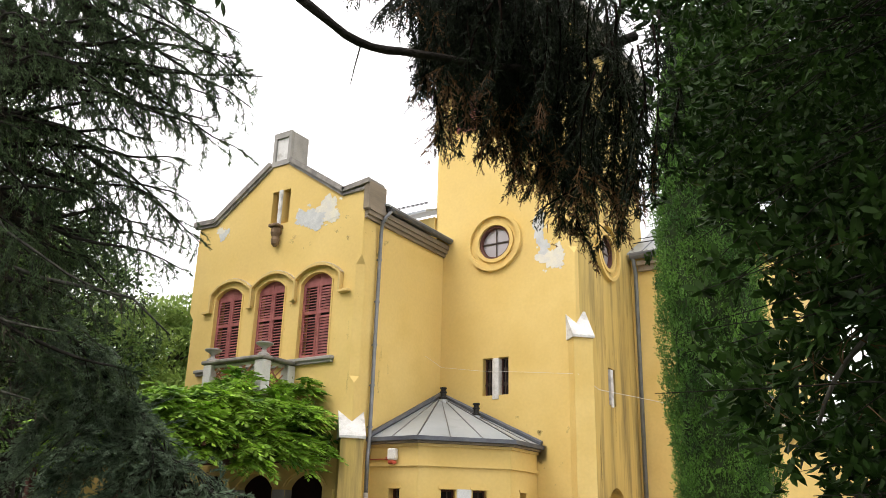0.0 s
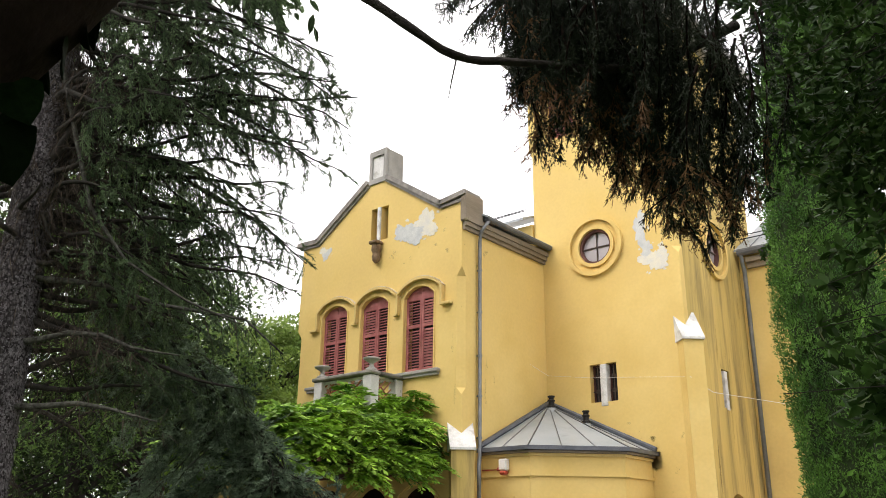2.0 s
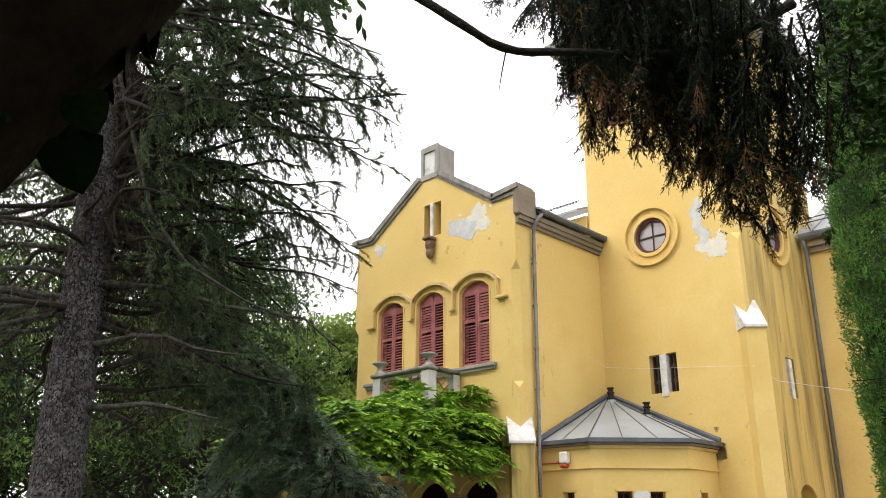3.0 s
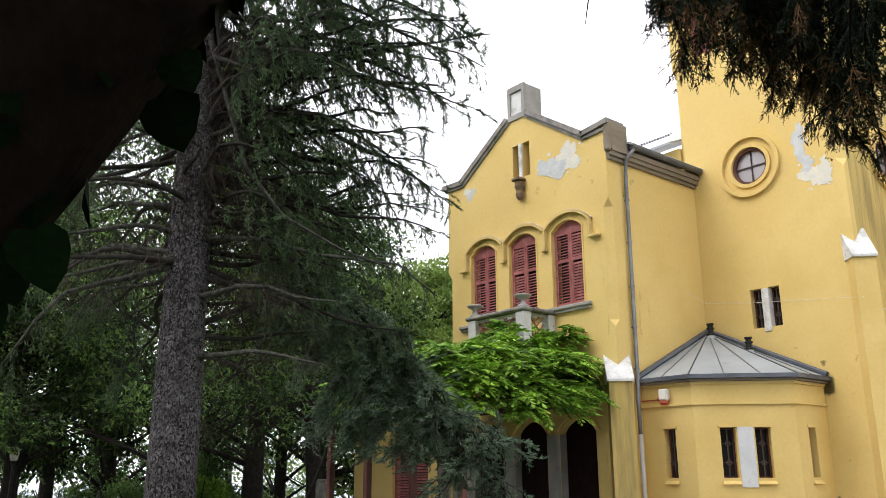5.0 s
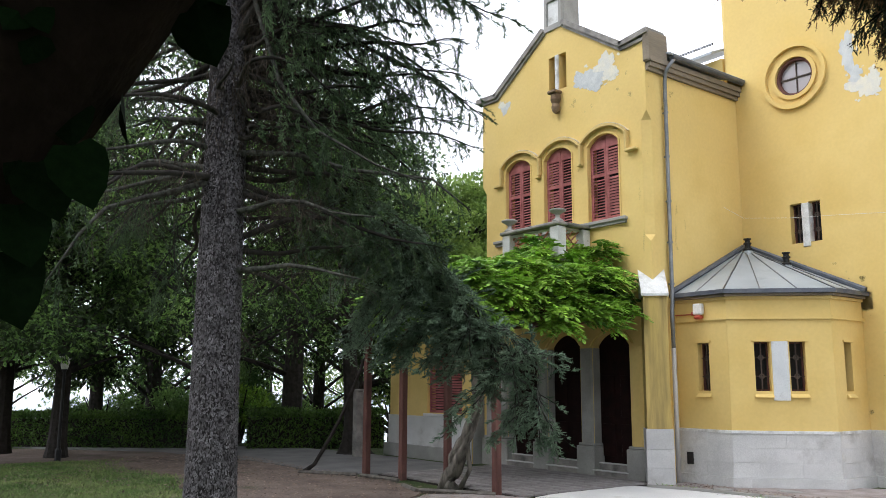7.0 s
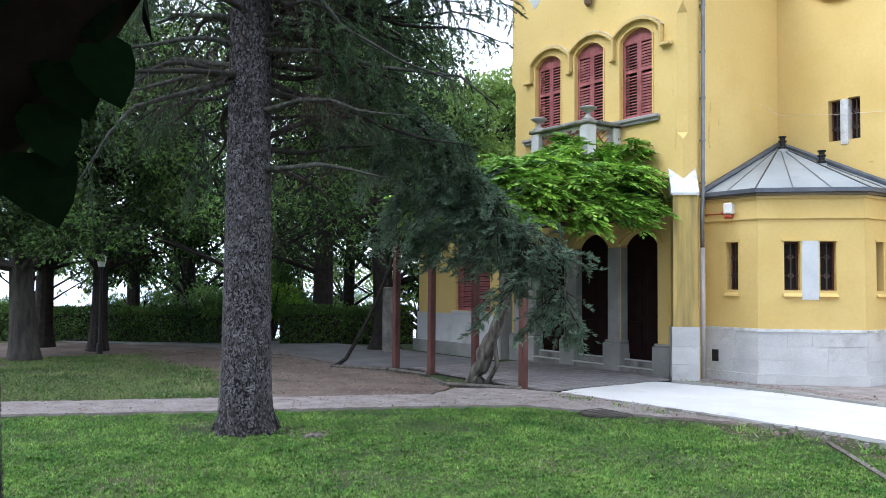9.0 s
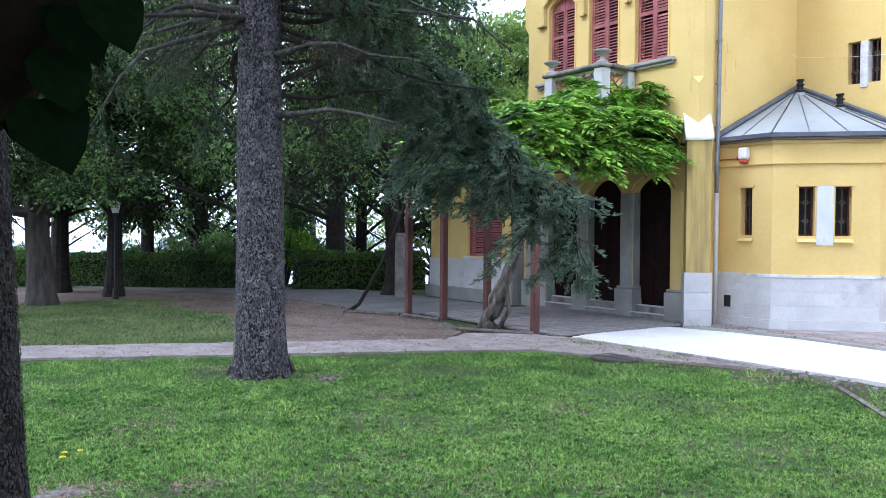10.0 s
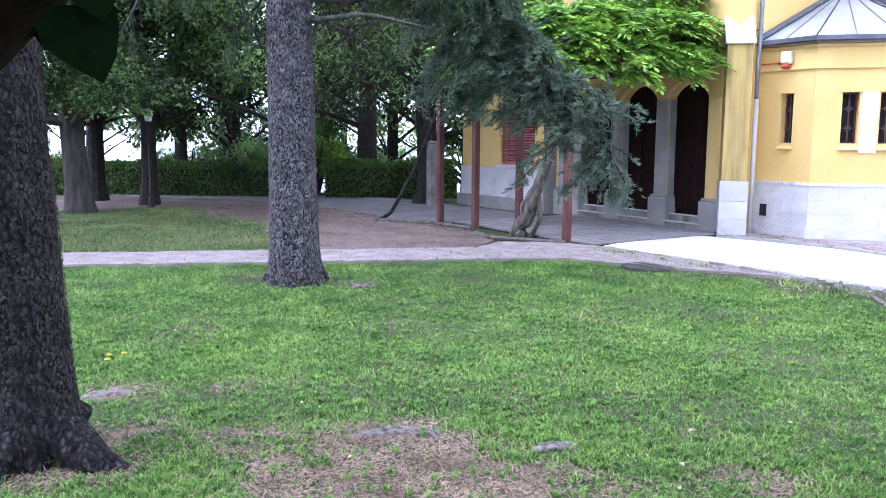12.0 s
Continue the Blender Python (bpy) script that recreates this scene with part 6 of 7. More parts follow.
    foot = pts[k] + rng.normal(0, .10, (n, 3))
    way = unit(rng.normal(0, .5, (n, 3)) + np.array([0, 0, -1.0]))
    ln = rng.uniform(.15, .75, n)[:, None]
    s = unit(np.cross(way, rng.normal(0, 1, (n, 3)))) * .005
    v = np.stack([foot - s, foot + s, foot + way * ln], 1).reshape(-1, 3)
    ob = raw("dead_twig", v, np.arange(len(v)).reshape(-1, 3), TWIG, tree, "thin dead hanging twigs")
    ob["kind"] = "stuff"


tall_spruce()


def near_trunk():
    rng, rp = np.random.default_rng(8), random.Random(8)
    bx, by = 6.46, -13.51
    z0 = rise(bx, by)
    base, top = (bx, by, z0 - .05), (bx - .06, by - .30, 11)
    tree = thing("near_conifer", "conifer with dark scaly bark and surface roots", "conifer tree")
    bm = trunk_mesh(bmesh.new(), base, top, .265, .13, rp, 22, 44, .12)
    for a, L, r in ((.62, .70, .115), (-.5, .42, .08), (2.2, .36, .08), (3.6, .36, .08)):
        tube(bm, [(bx + .18 * math.cos(a), by + .18 * math.sin(a), z0 + .24), (bx + .36 * math.cos(a), by + .36 * math.sin(a), z0 + .12), (bx + .58 * L * math.cos(a) + .12 * math.cos(a), by + .58 * L * math.sin(a) + .1 * math.sin(a), z0 + .04), (bx + L * math.cos(a + .1), by + L * math.sin(a + .1), z0 - .05)], [r * 1.1, r, r * .8, r * .4], 9, .05, rp)
    part("trunk", bm, BARK_NEAR, tree, "dark scaly trunk with flaring roots")
    scales("bark_scale", base, top, .265, .13, rng, 30000, BARK_SCALE_DARK, tree, 4.2, (.005, .0105), .12)
    # Limbs and crown out of view, added to keep skylight off what stands below.
    limbs = [limb_curve(rp.uniform(6.5, 10), (bx, by), (bx + L * math.cos(a), by + L * math.sin(a), rp.uniform(6.3, 8.5)), .4) for a, L in ((2.2, 3), (2.8, 3), (3.4, 3), (4.0, 3), (4.6, 3), (5.2, 3.4), (5.6, 4.2), (5.9, 4.6), (6.2, 5), (0.0, 4.6))]
    boughs("limb", limbs, .05, .012, LIMB, tree)
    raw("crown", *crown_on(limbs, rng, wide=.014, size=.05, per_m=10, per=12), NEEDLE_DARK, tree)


near_trunk()

IVY_OUT = [(0, .0), (.26, -.08), (.46, .10), (.48, .36), (.27, .70), (0, 1.0), (-.27, .70), (-.48, .36), (-.46, .10), (-.26, -.08)]


def ivied_stem():
    """A leaning ivy-clad stem close by."""
    rng, rp = np.random.default_rng(5), random.Random(5)
    tree = thing("ivied_stem", "dark leaning stem overgrown with ivy", "tree")
    pts = [(8.3, -15.1, .2), (8.92, -14.50, 1.34), (9.26, -14.10, 1.93), (9.57, -13.74, 2.38), (9.84, -13.48, 2.90), (10.11, -13.22, 3.42), (10.5, -12.85, 4.2)]
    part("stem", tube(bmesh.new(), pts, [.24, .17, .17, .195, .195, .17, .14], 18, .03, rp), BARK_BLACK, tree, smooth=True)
    blades = []
    for k in range(3):
        bm = bmesh.new()
        vs = [bm.verts.new((a * (1 + rp.uniform(-.12, .12)), b, -.22 * abs(a) + rp.uniform(-.02, .02))) for a, b in IVY_OUT]
        c = bm.verts.new((0, .35, 0))
        for i in range(10):
            bm.faces.new((vs[i], vs[(i + 1) % 10], c))
        o = part("ivy_leaf", bm, LEAF_IVY_SHADED, tree)
        blades.append(o.data)
        o.matrix_basis = pose(9.5, -13.9, 2.62) @ Matrix.Scale(.1, 4)
    P = [Vector(p) for p in pts]

    def put(p, way, nrm, size):
        way = way.normalized()
        side = way.cross(nrm).normalized()
        up = side.cross(way)
        m = Matrix((side, way, up)).transposed().to_4x4()
        o = new("ivy_leaf", blades[rp.randrange(3)])
        o.parent = tree
        o.matrix_basis = Matrix.Translation(p) @ m @ Matrix.Scale(size, 4)
    eye = Vector(EYE)
    for i in range(110):
        u = rp.uniform(1.2, 4.6)
        c = P[int(u)].lerp(P[int(u) + 1], u - int(u))
        d = (P[int(u) + 1] - P[int(u)]).normalized()
        o = d.cross(Vector((rp.gauss(0, 1), rp.gauss(0, 1), rp.gauss(0, 1)))).normalized()
        put(c + o * rp.uniform(.17, .205), Vector((0, 0, -1)) + o * .3 + Vector((rp.gauss(0, .3), rp.gauss(0, .3), 0)), o + Vector((0, 0, .4)), rp.uniform(.04, .08))
    for p, size in (((9.78, -13.38, 2.66), .10), ((9.80, -13.40, 2.72), .11), ((9.79, -13.44, 2.74), .10)):
        p = Vector(p)
        put(p + Vector((0, 0, size * .5)), Vector((rp.uniform(-.2, .2), .1, -1)), (eye - p).normalized() + Vector((0, 0, .15)), size)
    # the larger leaves that stand off the underside
    for p, size in (((9.87, -13.41, 2.60), .11), ((9.90, -13.41, 2.67), .085), ((9.75, -13.57, 2.44), .08), ((9.827, -13.574, 2.345), .105), ((9.755, -13.61, 2.328), .105), ((9.717, -13.628, 2.262), .11), ((9.70, -13.645, 2.185), .135)):
        p = Vector(p)
        back = (eye - p).normalized()
        put(p, Vector((.16, .28, -1)) + Vector((rp.uniform(-.2, .2), rp.uniform(-.2, .2), 0)), back + Vector((rp.uniform(-.3, .3), rp.uniform(-.3, .3), .3)), size)


ivied_stem()


def leafy_cloud(centres, radii, n, rng, length, width, up=.2):
    """Leaves spread over the shells of many clumps."""
    centres, radii = np.asarray(centres, float), np.asarray(radii, float)
    k = rng.choice(len(centres), n, p=radii ** 2 / (radii ** 2).sum())
    o = unit(rng.normal(0, 1, (n, 3)))
    r = radii[k] * rng.uniform(.45, 1.08, n)
    pos = centres[k] + o * r[:, None] * np.array([1, 1, .75])
    way = unit(o * .6 + rng.normal(0, .6, (n, 3)) + np.array([0, 0, up]))
    side = unit(rng.normal(0, 1, (n, 3)))
    return leaves(pos, way, side, length * rng.uniform(.6, 1.3, n), width * rng.uniform(.6, 1.3, n))


def pads(centres, radii, n, rng, length, width):
    """Leaves in flat drooping pads, thick on their upper side: what grows on the limbs of yews and old park trees."""
    centres, radii = np.asarray(centres, float), np.asarray(radii, float)
    m = 7
    sub = np.repeat(centres, m, 0) + rng.normal(0, .5, (len(centres) * m, 3)) * np.repeat(radii, m)[:, None] * np.array([1, 1, .6])
    sr = np.repeat(radii, m) * rng.uniform(.28, .62, len(sub))
    k = rng.choice(len(sub), n, p=sr ** 2 / (sr ** 2).sum())
    a, q = rng.uniform(0, TAU, n), np.sqrt(rng.random(n))
    pos = sub[k] + np.stack([np.cos(a) * q, np.sin(a) * q, .55 * (1 - 1.6 * q * q) - .50 * rng.random(n) ** 2.5], 1) * sr[k][:, None]
    out = np.stack([np.cos(a), np.sin(a), -.5 * q], 1)
    # leaves stand in small tufts that fan out from one point
    pos = pos[np.arange(n) // 4 * 4] + rng.normal(0, .012, (n, 3))
    way = unit(out[np.arange(n) // 4 * 4] * .8 + rng.normal(0, .5, (n, 3)) + np.array([0, 0, -.1]))
    side = unit(np.cross(way, np.array([0, 0, 1.0]) + rng.normal(0, .45, (n, 3))))
    return leaves(pos, way, side, length * rng.uniform(.6, 1.3, n), width * rng.uniform(.6, 1.3, n))


def wood_tree(name, label, x, y, h, r_trunk, spread, seed, mat, n_leaf, leaf=.16, low=2.2, lean=(0, 0), bark=None, clumps=34, flare=.45):
    rng, rp = np.random.default_rng(seed), random.Random(seed)
    z0 = rise(x, y)
    tree = thing(name, label, "tree", "trees of the park")
    bm = trunk_mesh(bmesh.new(), (x, y, z0 - .1), (x + lean[0], y + lean[1], z0 + h * .8), r_trunk, r_trunk * .35, rp, 12, 18, flare, .15)
    part("trunk", bm, bark or BARK_DARK, tree)
    bm, cs, rs = bmesh.new(), [], []
    for i in range(clumps):
        z = z0 + low + (h - low) * (i + rp.random()) / clumps
        s = (z - z0 - low) / (h - low)
        rad = spread * (1 - .65 * s ** 1.6) * rp.uniform(.35, 1.05)
        a = rp.uniform(0, TAU)
        k = (z - z0) / h
        c = Vector((x + lean[0] * k + rad * math.cos(a), y + lean[1] * k + rad * math.sin(a), z))
        cs.append(c[:])
        rs.append(spread * rp.uniform(.16, .34))
        st = Vector((x + lean[0] * k * .9, y + lean[1] * k * .9, max(z0 + 2.2, z - rad * .6)))
        tube(bm, bezier(st, st.lerp(c, .5) + Vector((0, 0, .25)), c, 4), [r_trunk * q for q in (.3, .2, .14, .09, .04)], 5)
    part("limb", bm, bark or BARK_DARK, tree)
    # Dark fill colour gives the crown's inner shade; pale trees keep their leaf colour.
    ob = raw("inner_growth", *leafy_cloud(cs, [r * .75 for r in rs], n_leaf // 2, rng, leaf * 1.05, leaf * .5, -.2), LEAF_PALE if mat == LEAF_PALE else INNER_SHADE, tree, "shaded inner growth of the crown")
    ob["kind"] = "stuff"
    raw("crown", *pads(cs, rs, int(n_leaf * 1.35), rng, leaf * .70, leaf * .27), mat, tree)
    return tree


wood_tree("leaning_tree", "leaning park tree with fissured grey trunk", -11.0, -10.66, 9, .33, 3.6, 21, LEAF_WOOD, 21000, .15, 2.1, (-1.0, -.2), BARK_BROWN)
wood_tree("park_tree", "dark park tree with dense foliage", -15.2, -9.6, 11, .28, 4.2, 22, LEAF_WOOD, 15000, .20, 2.5)
wood_tree("park_tree", "slim dark park tree at the lawn edge", -13.0, -8.56, 10, .24, 3.6, 23, LEAF_YEW, 21000, .16, 2.3)
wood_tree("park_tree", "broad dark tree beside the drive", -13.2, -1.6, 13.5, .36, 4.6, 24, LEAF_WOOD, 15000, .20, 3.0)
wood_tree("park_tree", "dark forked tree near the low wing", -14.6, 1.4, 12, .38, 4.6, 25, LEAF_WOOD, 15000, .20, 2.6, (.5, .3))
wood_tree("park_tree", "bright green tree behind the gable wing", -14.5, 6.5, 11.5, .35, 4.2, 26, LEAF_PALE, 26000, .24, 3, (0, 0), None, 60)
wood_tree("park_tree", "tall pale-leaved tree behind the villa", -21, 7.5, 15, .4, 5, 27, LEAF_PALE, 11000, .23, 4)
wood_tree("park_tree", "dense green tree beyond the hedge", -21, -3.5, 12, .35, 4.5, 28, LEAF_WOOD, 11000, .23, 3)
wood_tree("park_tree", "dense green tree beyond the hedge", -23, -12, 12, .35, 5, 29, LEAF_WOOD, 11000, .23, 3)
wood_tree("park_tree", "dark tree on the lawn beside the path", -6.5, -17.5, 11, .3, 4.6, 30, LEAF_WOOD, 21000, .16, 3.2)
wood_tree("park_tree", "broad green tree behind the spruce", -9.9, -5.75, 14.0, .20, 5.0, 31, LEAF_YEW, 38000, .155, 3.2, (0, 0), None, 74)
wood_tree("park_tree", "dark tree beyond the drive", -18.5, -6.2, 12, .25, 4.0, 34, LEAF_WOOD, 15000, .21, 3.6)
wood_tree("park_tree", "dark tree beyond the drive", -19, 2.5, 13, .3, 4.4, 35, LEAF_WOOD, 15000, .21, 3.2)
wood_tree("park_tree", "tree with spreading roots behind the gate pillar", -9.75, -1.35, 11, .26, 2.9, 36, LEAF_WOOD, 18000, .15, 4.2, (-.4, -.2), None, 30, 1.6)


wood_tree("park_tree", "tall dark park tree with low limbs", -9.5, -12.8, 15, .3, 4.8, 37, LEAF_WOOD, 26000, .17, 4.0, (0, 0), None, 56)
for k, (x, y) in enumerate(((-31, -13), (-32, -7.5), (-31, -1), (-29, 5))):
    wood_tree("park_tree", "distant tree on the slope below the hedge", x, y, 13.5, .3, 4.2, 140 + k, LEAF_WOOD, 7500, .30, 5.2)
# trees added unseen behind the viewer, to block low light from that side
for k, (x, y, h) in enumerate(((21, -9, 13), (23, -14.5, 14), (21.5, -20, 13), (17, -24, 14), (11.5, -26, 13), (5.5, -25, 14), (0, -22.5, 13))):
    wood_tree("park_tree", "added unseen tree behind the viewer that blocks low light", x, y, h, .32, 4.6, 120 + k, LEAF_WOOD, 5000, .30, 1.6)


def hedge(name, label, a, b, h, w, n, seed):
    rng = np.random.default_rng(seed)
    a, b = np.array(a), np.array(b)
    L = np.linalg.norm(b - a)
    e = (b - a) / L
    nr = np.array([-e[1], e[0]])
    t = thing(name, label, "hedge")
    bm = bmesh.new()
    q = [a + nr * w * .38, b + nr * w * .38, b - nr * w * .38, a - nr * w * .38]
    z0 = min(rise(*a), rise(*b))
    prism(bm, [tuple(p) for p in q], z0 - .2, z0 + h * .86)
    part("core", bm, BARK_DARK, t)
    u, s, z = rng.uniform(0, L, n), rng.uniform(-1, 1, n), rng.uniform(0, 1, n)
    face = rng.integers(0, 3, n)
    s = np.where(face == 0, np.sign(s), s)
    z = np.where(face == 0, z, np.where(face == 1, 1.0, z))
    bump = .06 * np.sin(u * 2.1) + .05 * np.sin(u * 5.3 + 1)
    pos = np.stack([a[0] + e[0] * u + nr[0] * s * w * .5, a[1] + e[1] * u + nr[1] * s * w * .5, z0 + h * z * (1 + bump * .6)], 1) + rng.normal(0, .04, (n, 3))
    way = unit(rng.normal(0, .7, (n, 3)) + np.array([0, 0, .6]))
    raw("foliage", *leaves(pos, way, rng.normal(0, 1, (n, 3)), .10 * rng.uniform(.6, 1.4, n), .05 * rng.uniform(.6, 1.4, n)), LEAF_HEDGE, t)


hedge("hedge", "clipped green hedge beyond the drive", (-19.5, -10.4), (-13.9, -3.6), 1.02, .9, 26000, 41)
hedge("hedge", "dark clipped hedge beside the big tree", (-13.4, -3.0), (-11.6, .8), 1.1, .9, 14000, 42)


def shrub(x, y, r, h, mat, n, seed, label):
    rng, rp = np.random.default_rng(seed), random.Random(seed)
    t = thing("shrub", label, "shrub", "shrubs beyond the hedge")
    z0 = rise(x, y)
    for k in range(5):
        a = TAU * k / 5
        part("stem", tube(bmesh.new(), [(x, y, z0 - .1), (x + .3 * r * math.cos(a), y + .3 * r * math.sin(a), z0 + h * .5), (x + .6 * r * math.cos(a), y + .6 * r * math.sin(a), z0 + h * .9)], [.05, .035, .015], 5), BARK_DARK, t)
    cs = [(x + rp.uniform(-r, r) * .7, y + rp.uniform(-r, r) * .7, z0 + h * rp.uniform(.35, .85)) for _ in range(12)]
    raw("foliage", *leafy_cloud(cs, [r * rp.uniform(.3, .5) for _ in cs], n, rng, .13, .06), mat, t)


for k, (x, y, r, h) in enumerate(((-20.5, -9.4, 1.3, 1.1), (-19.2, -5.8, 1.2, 1.7), (-17.5, -3.6, 1.3, 1.8), (-22, -1, 2, 3.6), (-18.5, .6, 1.6, 2.8))):
    shrub(x, y, r, h, LEAF_WOOD, 4200, 70 + k, "loose green shrub beyond the hedge")
shrub(-15.1, -2.6, 1.0, 2.0, LEAF_BRIGHT, 6000, 90, "bright yellow-green shrub beyond the hedge")
shrub(-16.6, -1.9, 1.3, 3.0, LEAF_WOOD, 6000, 91, "loose dark shrub beyond the hedge")


# wisteria on the pergola
def wisteria():
    rng, rp = np.random.default_rng(15), random.Random(15)
    t = thing("wisteria", "bright green wisteria covering the pergola, with a twisted trunk", "climbing plant")
    way = [(-1.95, -3.95, -.02), (-1.85, -3.90, .35), (-1.62, -3.85, .75), (-1.35, -3.82, 1.15), (-1.15, -3.80, 1.6), (-1.3, -3.7, 2.3), (-1.6, -3.5, 3.1)]
    c = [Vector(p) for p in way]
    c = [x for p, q in zip(c, c[1:]) for x in (p, p.lerp(q, .33), p.lerp(q, .66))] + [c[-1]]
    for ph, r, label in ((0, .105, "thick twisted grey vine trunk"), (2.1, .085, ""), (4.2, .07, "")):
        line = [p + Vector((math.cos(ph + i * .26 + .5 * math.sin(i * .9 + ph)), math.sin(ph + i * .26 + .5 * math.sin(i * .9 + ph)), 0)) * (.085 - .003 * i) for i, p in enumerate(c)]
        part("vine_trunk", tube(bmesh.new(), line, [r * (1.25 - .04 * i) for i in range(len(line))], 9, .34, rp), VINE, t, label, True)
    part("vine_stem", tube(bmesh.new(), [(-1.7, -3.8, 0), (-1.45, -3.75, .4), (-1.5, -3.8, .95), (-1.3, -3.8, 1.5)], [.06, .05, .05, .04], 7, .15, rp), VINE, t, smooth=True)
    for i in range(26):
        x, y = rp.uniform(-4.4, -.3), rp.uniform(-4.0, -.6)
        c = bezier((x, y, 3.3), (x + rp.uniform(-.6, .6), y + rp.uniform(-.6, .6), 3.6), (x + rp.uniform(-.6, .6), y + rp.uniform(-.6, .6), rp.uniform(3.35, 3.6)), 5)
        part("vine_stem", tube(bmesh.new(), c, [.02] * 6, 5), BARK_GREY, t)
    # rosettes of arching pinnate leaves over a dome, and a fringe over its edges
    n = 420
    x, y = rng.uniform(-4.0, -.28, n), -4.30 + 4.15 * rng.random(n) ** 1.15
    dome = 3.70 + 1.12 * np.clip((y + 4.5) / 4.0, 0, 1) ** .8 + .26 * np.sin(x * 3.1 + y) * np.cos(y * 2.3) - .75 * np.clip(x + 1.15, 0, 1) * np.clip((y + 3.6) / 2, 0, 1)
    z = dome - .20 * rng.random(n) ** 2 + rng.normal(0, .13, n)
    m = 270
    fx = rng.uniform(-4.0, -.25, m)
    fy = np.where(rng.random(m) < .75, rng.normal(-4.22, .12, m), rng.uniform(-4.3, -.3, m))
    fx = np.where(fy > -4.0, rng.normal(-.28, .08, m), fx)
    fz = rng.uniform(3.38, 3.90, m) - .10 * np.sin(fx * 3) - .62 * np.clip(fx + 1.0, 0, .75) * rng.random(m)
    C = np.concatenate([np.stack([x, y, z], 1), np.stack([fx, fy, fz], 1)])
    k = np.concatenate([rng.integers(7, 15, n), rng.integers(6, 12, m)])
    P = np.repeat(C, k, 0) + rng.normal(0, .035, (k.sum(), 3))
    n = len(P)
    az = rng.uniform(0, TAU, n)
    lean_ = np.repeat(unit(np.stack([(C[:, 0] + 2.4) * .22, (C[:, 1] + 1.2) * .45, np.full(len(C), .25)], 1)), k, 0)
    way = unit(np.stack([np.cos(az), np.sin(az), rng.uniform(-.35, .55, n)], 1) + lean_ * .5 + rng.normal(0, .2, (n, 3)))
    side = unit(np.cross(way, np.array([0, 0, 1.0]) + rng.normal(0, .18, (n, 3))))
    up = np.cross(side, way)
    ms = []
    Ls = np.repeat(rng.uniform(.8, 1.15, len(C)), k) * rng.uniform(.26, .46, n)
    for j in range(13):
        s = (j // 2 + 1) / 7
        sg = (1 if j % 2 else -1) if j < 12 else 0
        foot = P + way * (Ls * s)[:, None] - np.array([0, 0, 1.0]) * (Ls * s * s * .42)[:, None]
        w = unit(way * .6 + side * sg * .85 - np.array([0, 0, .45]) * (.4 + s) + rng.normal(0, .10, (n, 3))) if sg else unit(way - np.array([0, 0, .7]))
        ms.append(leaves(foot, w, np.cross(w, up) + rng.normal(0, .12, (n, 3)), Ls * .38, Ls * .185, .16))
    raw("foliage", *join(ms), LEAF_BRIGHT, t)
    # inner leaf fill: its darker colour stands for shade, its mass stops skylight
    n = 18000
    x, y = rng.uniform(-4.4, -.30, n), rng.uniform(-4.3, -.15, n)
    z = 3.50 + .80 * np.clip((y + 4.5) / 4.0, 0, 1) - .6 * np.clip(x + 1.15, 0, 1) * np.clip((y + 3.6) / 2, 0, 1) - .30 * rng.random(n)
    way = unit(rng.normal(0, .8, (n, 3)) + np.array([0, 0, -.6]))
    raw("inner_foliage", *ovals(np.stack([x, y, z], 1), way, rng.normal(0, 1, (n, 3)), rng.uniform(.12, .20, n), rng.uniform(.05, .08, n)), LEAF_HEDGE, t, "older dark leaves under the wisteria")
    for pts in ([(-1.75, -.30, 4.3), (-1.55, -.12, 4.65), (-1.2, -.10, 4.72), (-.95, -.12, 4.60)], [(-1.9, -.5, 4.2), (-1.78, -.12, 4.8), (-1.74, -.10, 5.25)]):
        c = [Vector(p) for p in pts]
        part("tendril", tube(bmesh.new(), pts, [.008] * len(pts), 5), VINE, t)
        f = np.array([list(a.lerp(b, k / 7)) for a, b in zip(c, c[1:]) for k in range(7)])
        f = np.repeat(f, 3, 0)
        raw("tendril_leaf", *leaves(f, rng.normal(0, .7, f.shape) + np.array([.1, -.5, -.1]), rng.normal(0, 1, f.shape), rng.uniform(.06, .12, len(f)), rng.uniform(.03, .055, len(f))), LEAF_BRIGHT, t)


wisteria()


def rounded(pts):
    """Cut the corners of a line."""
    p = [Vector(q) for q in pts]
    return [p[0]] + [x for a, b in zip(p, p[1:]) for x in (a.lerp(b, .25), a.lerp(b, .75))] + [p[-1]]


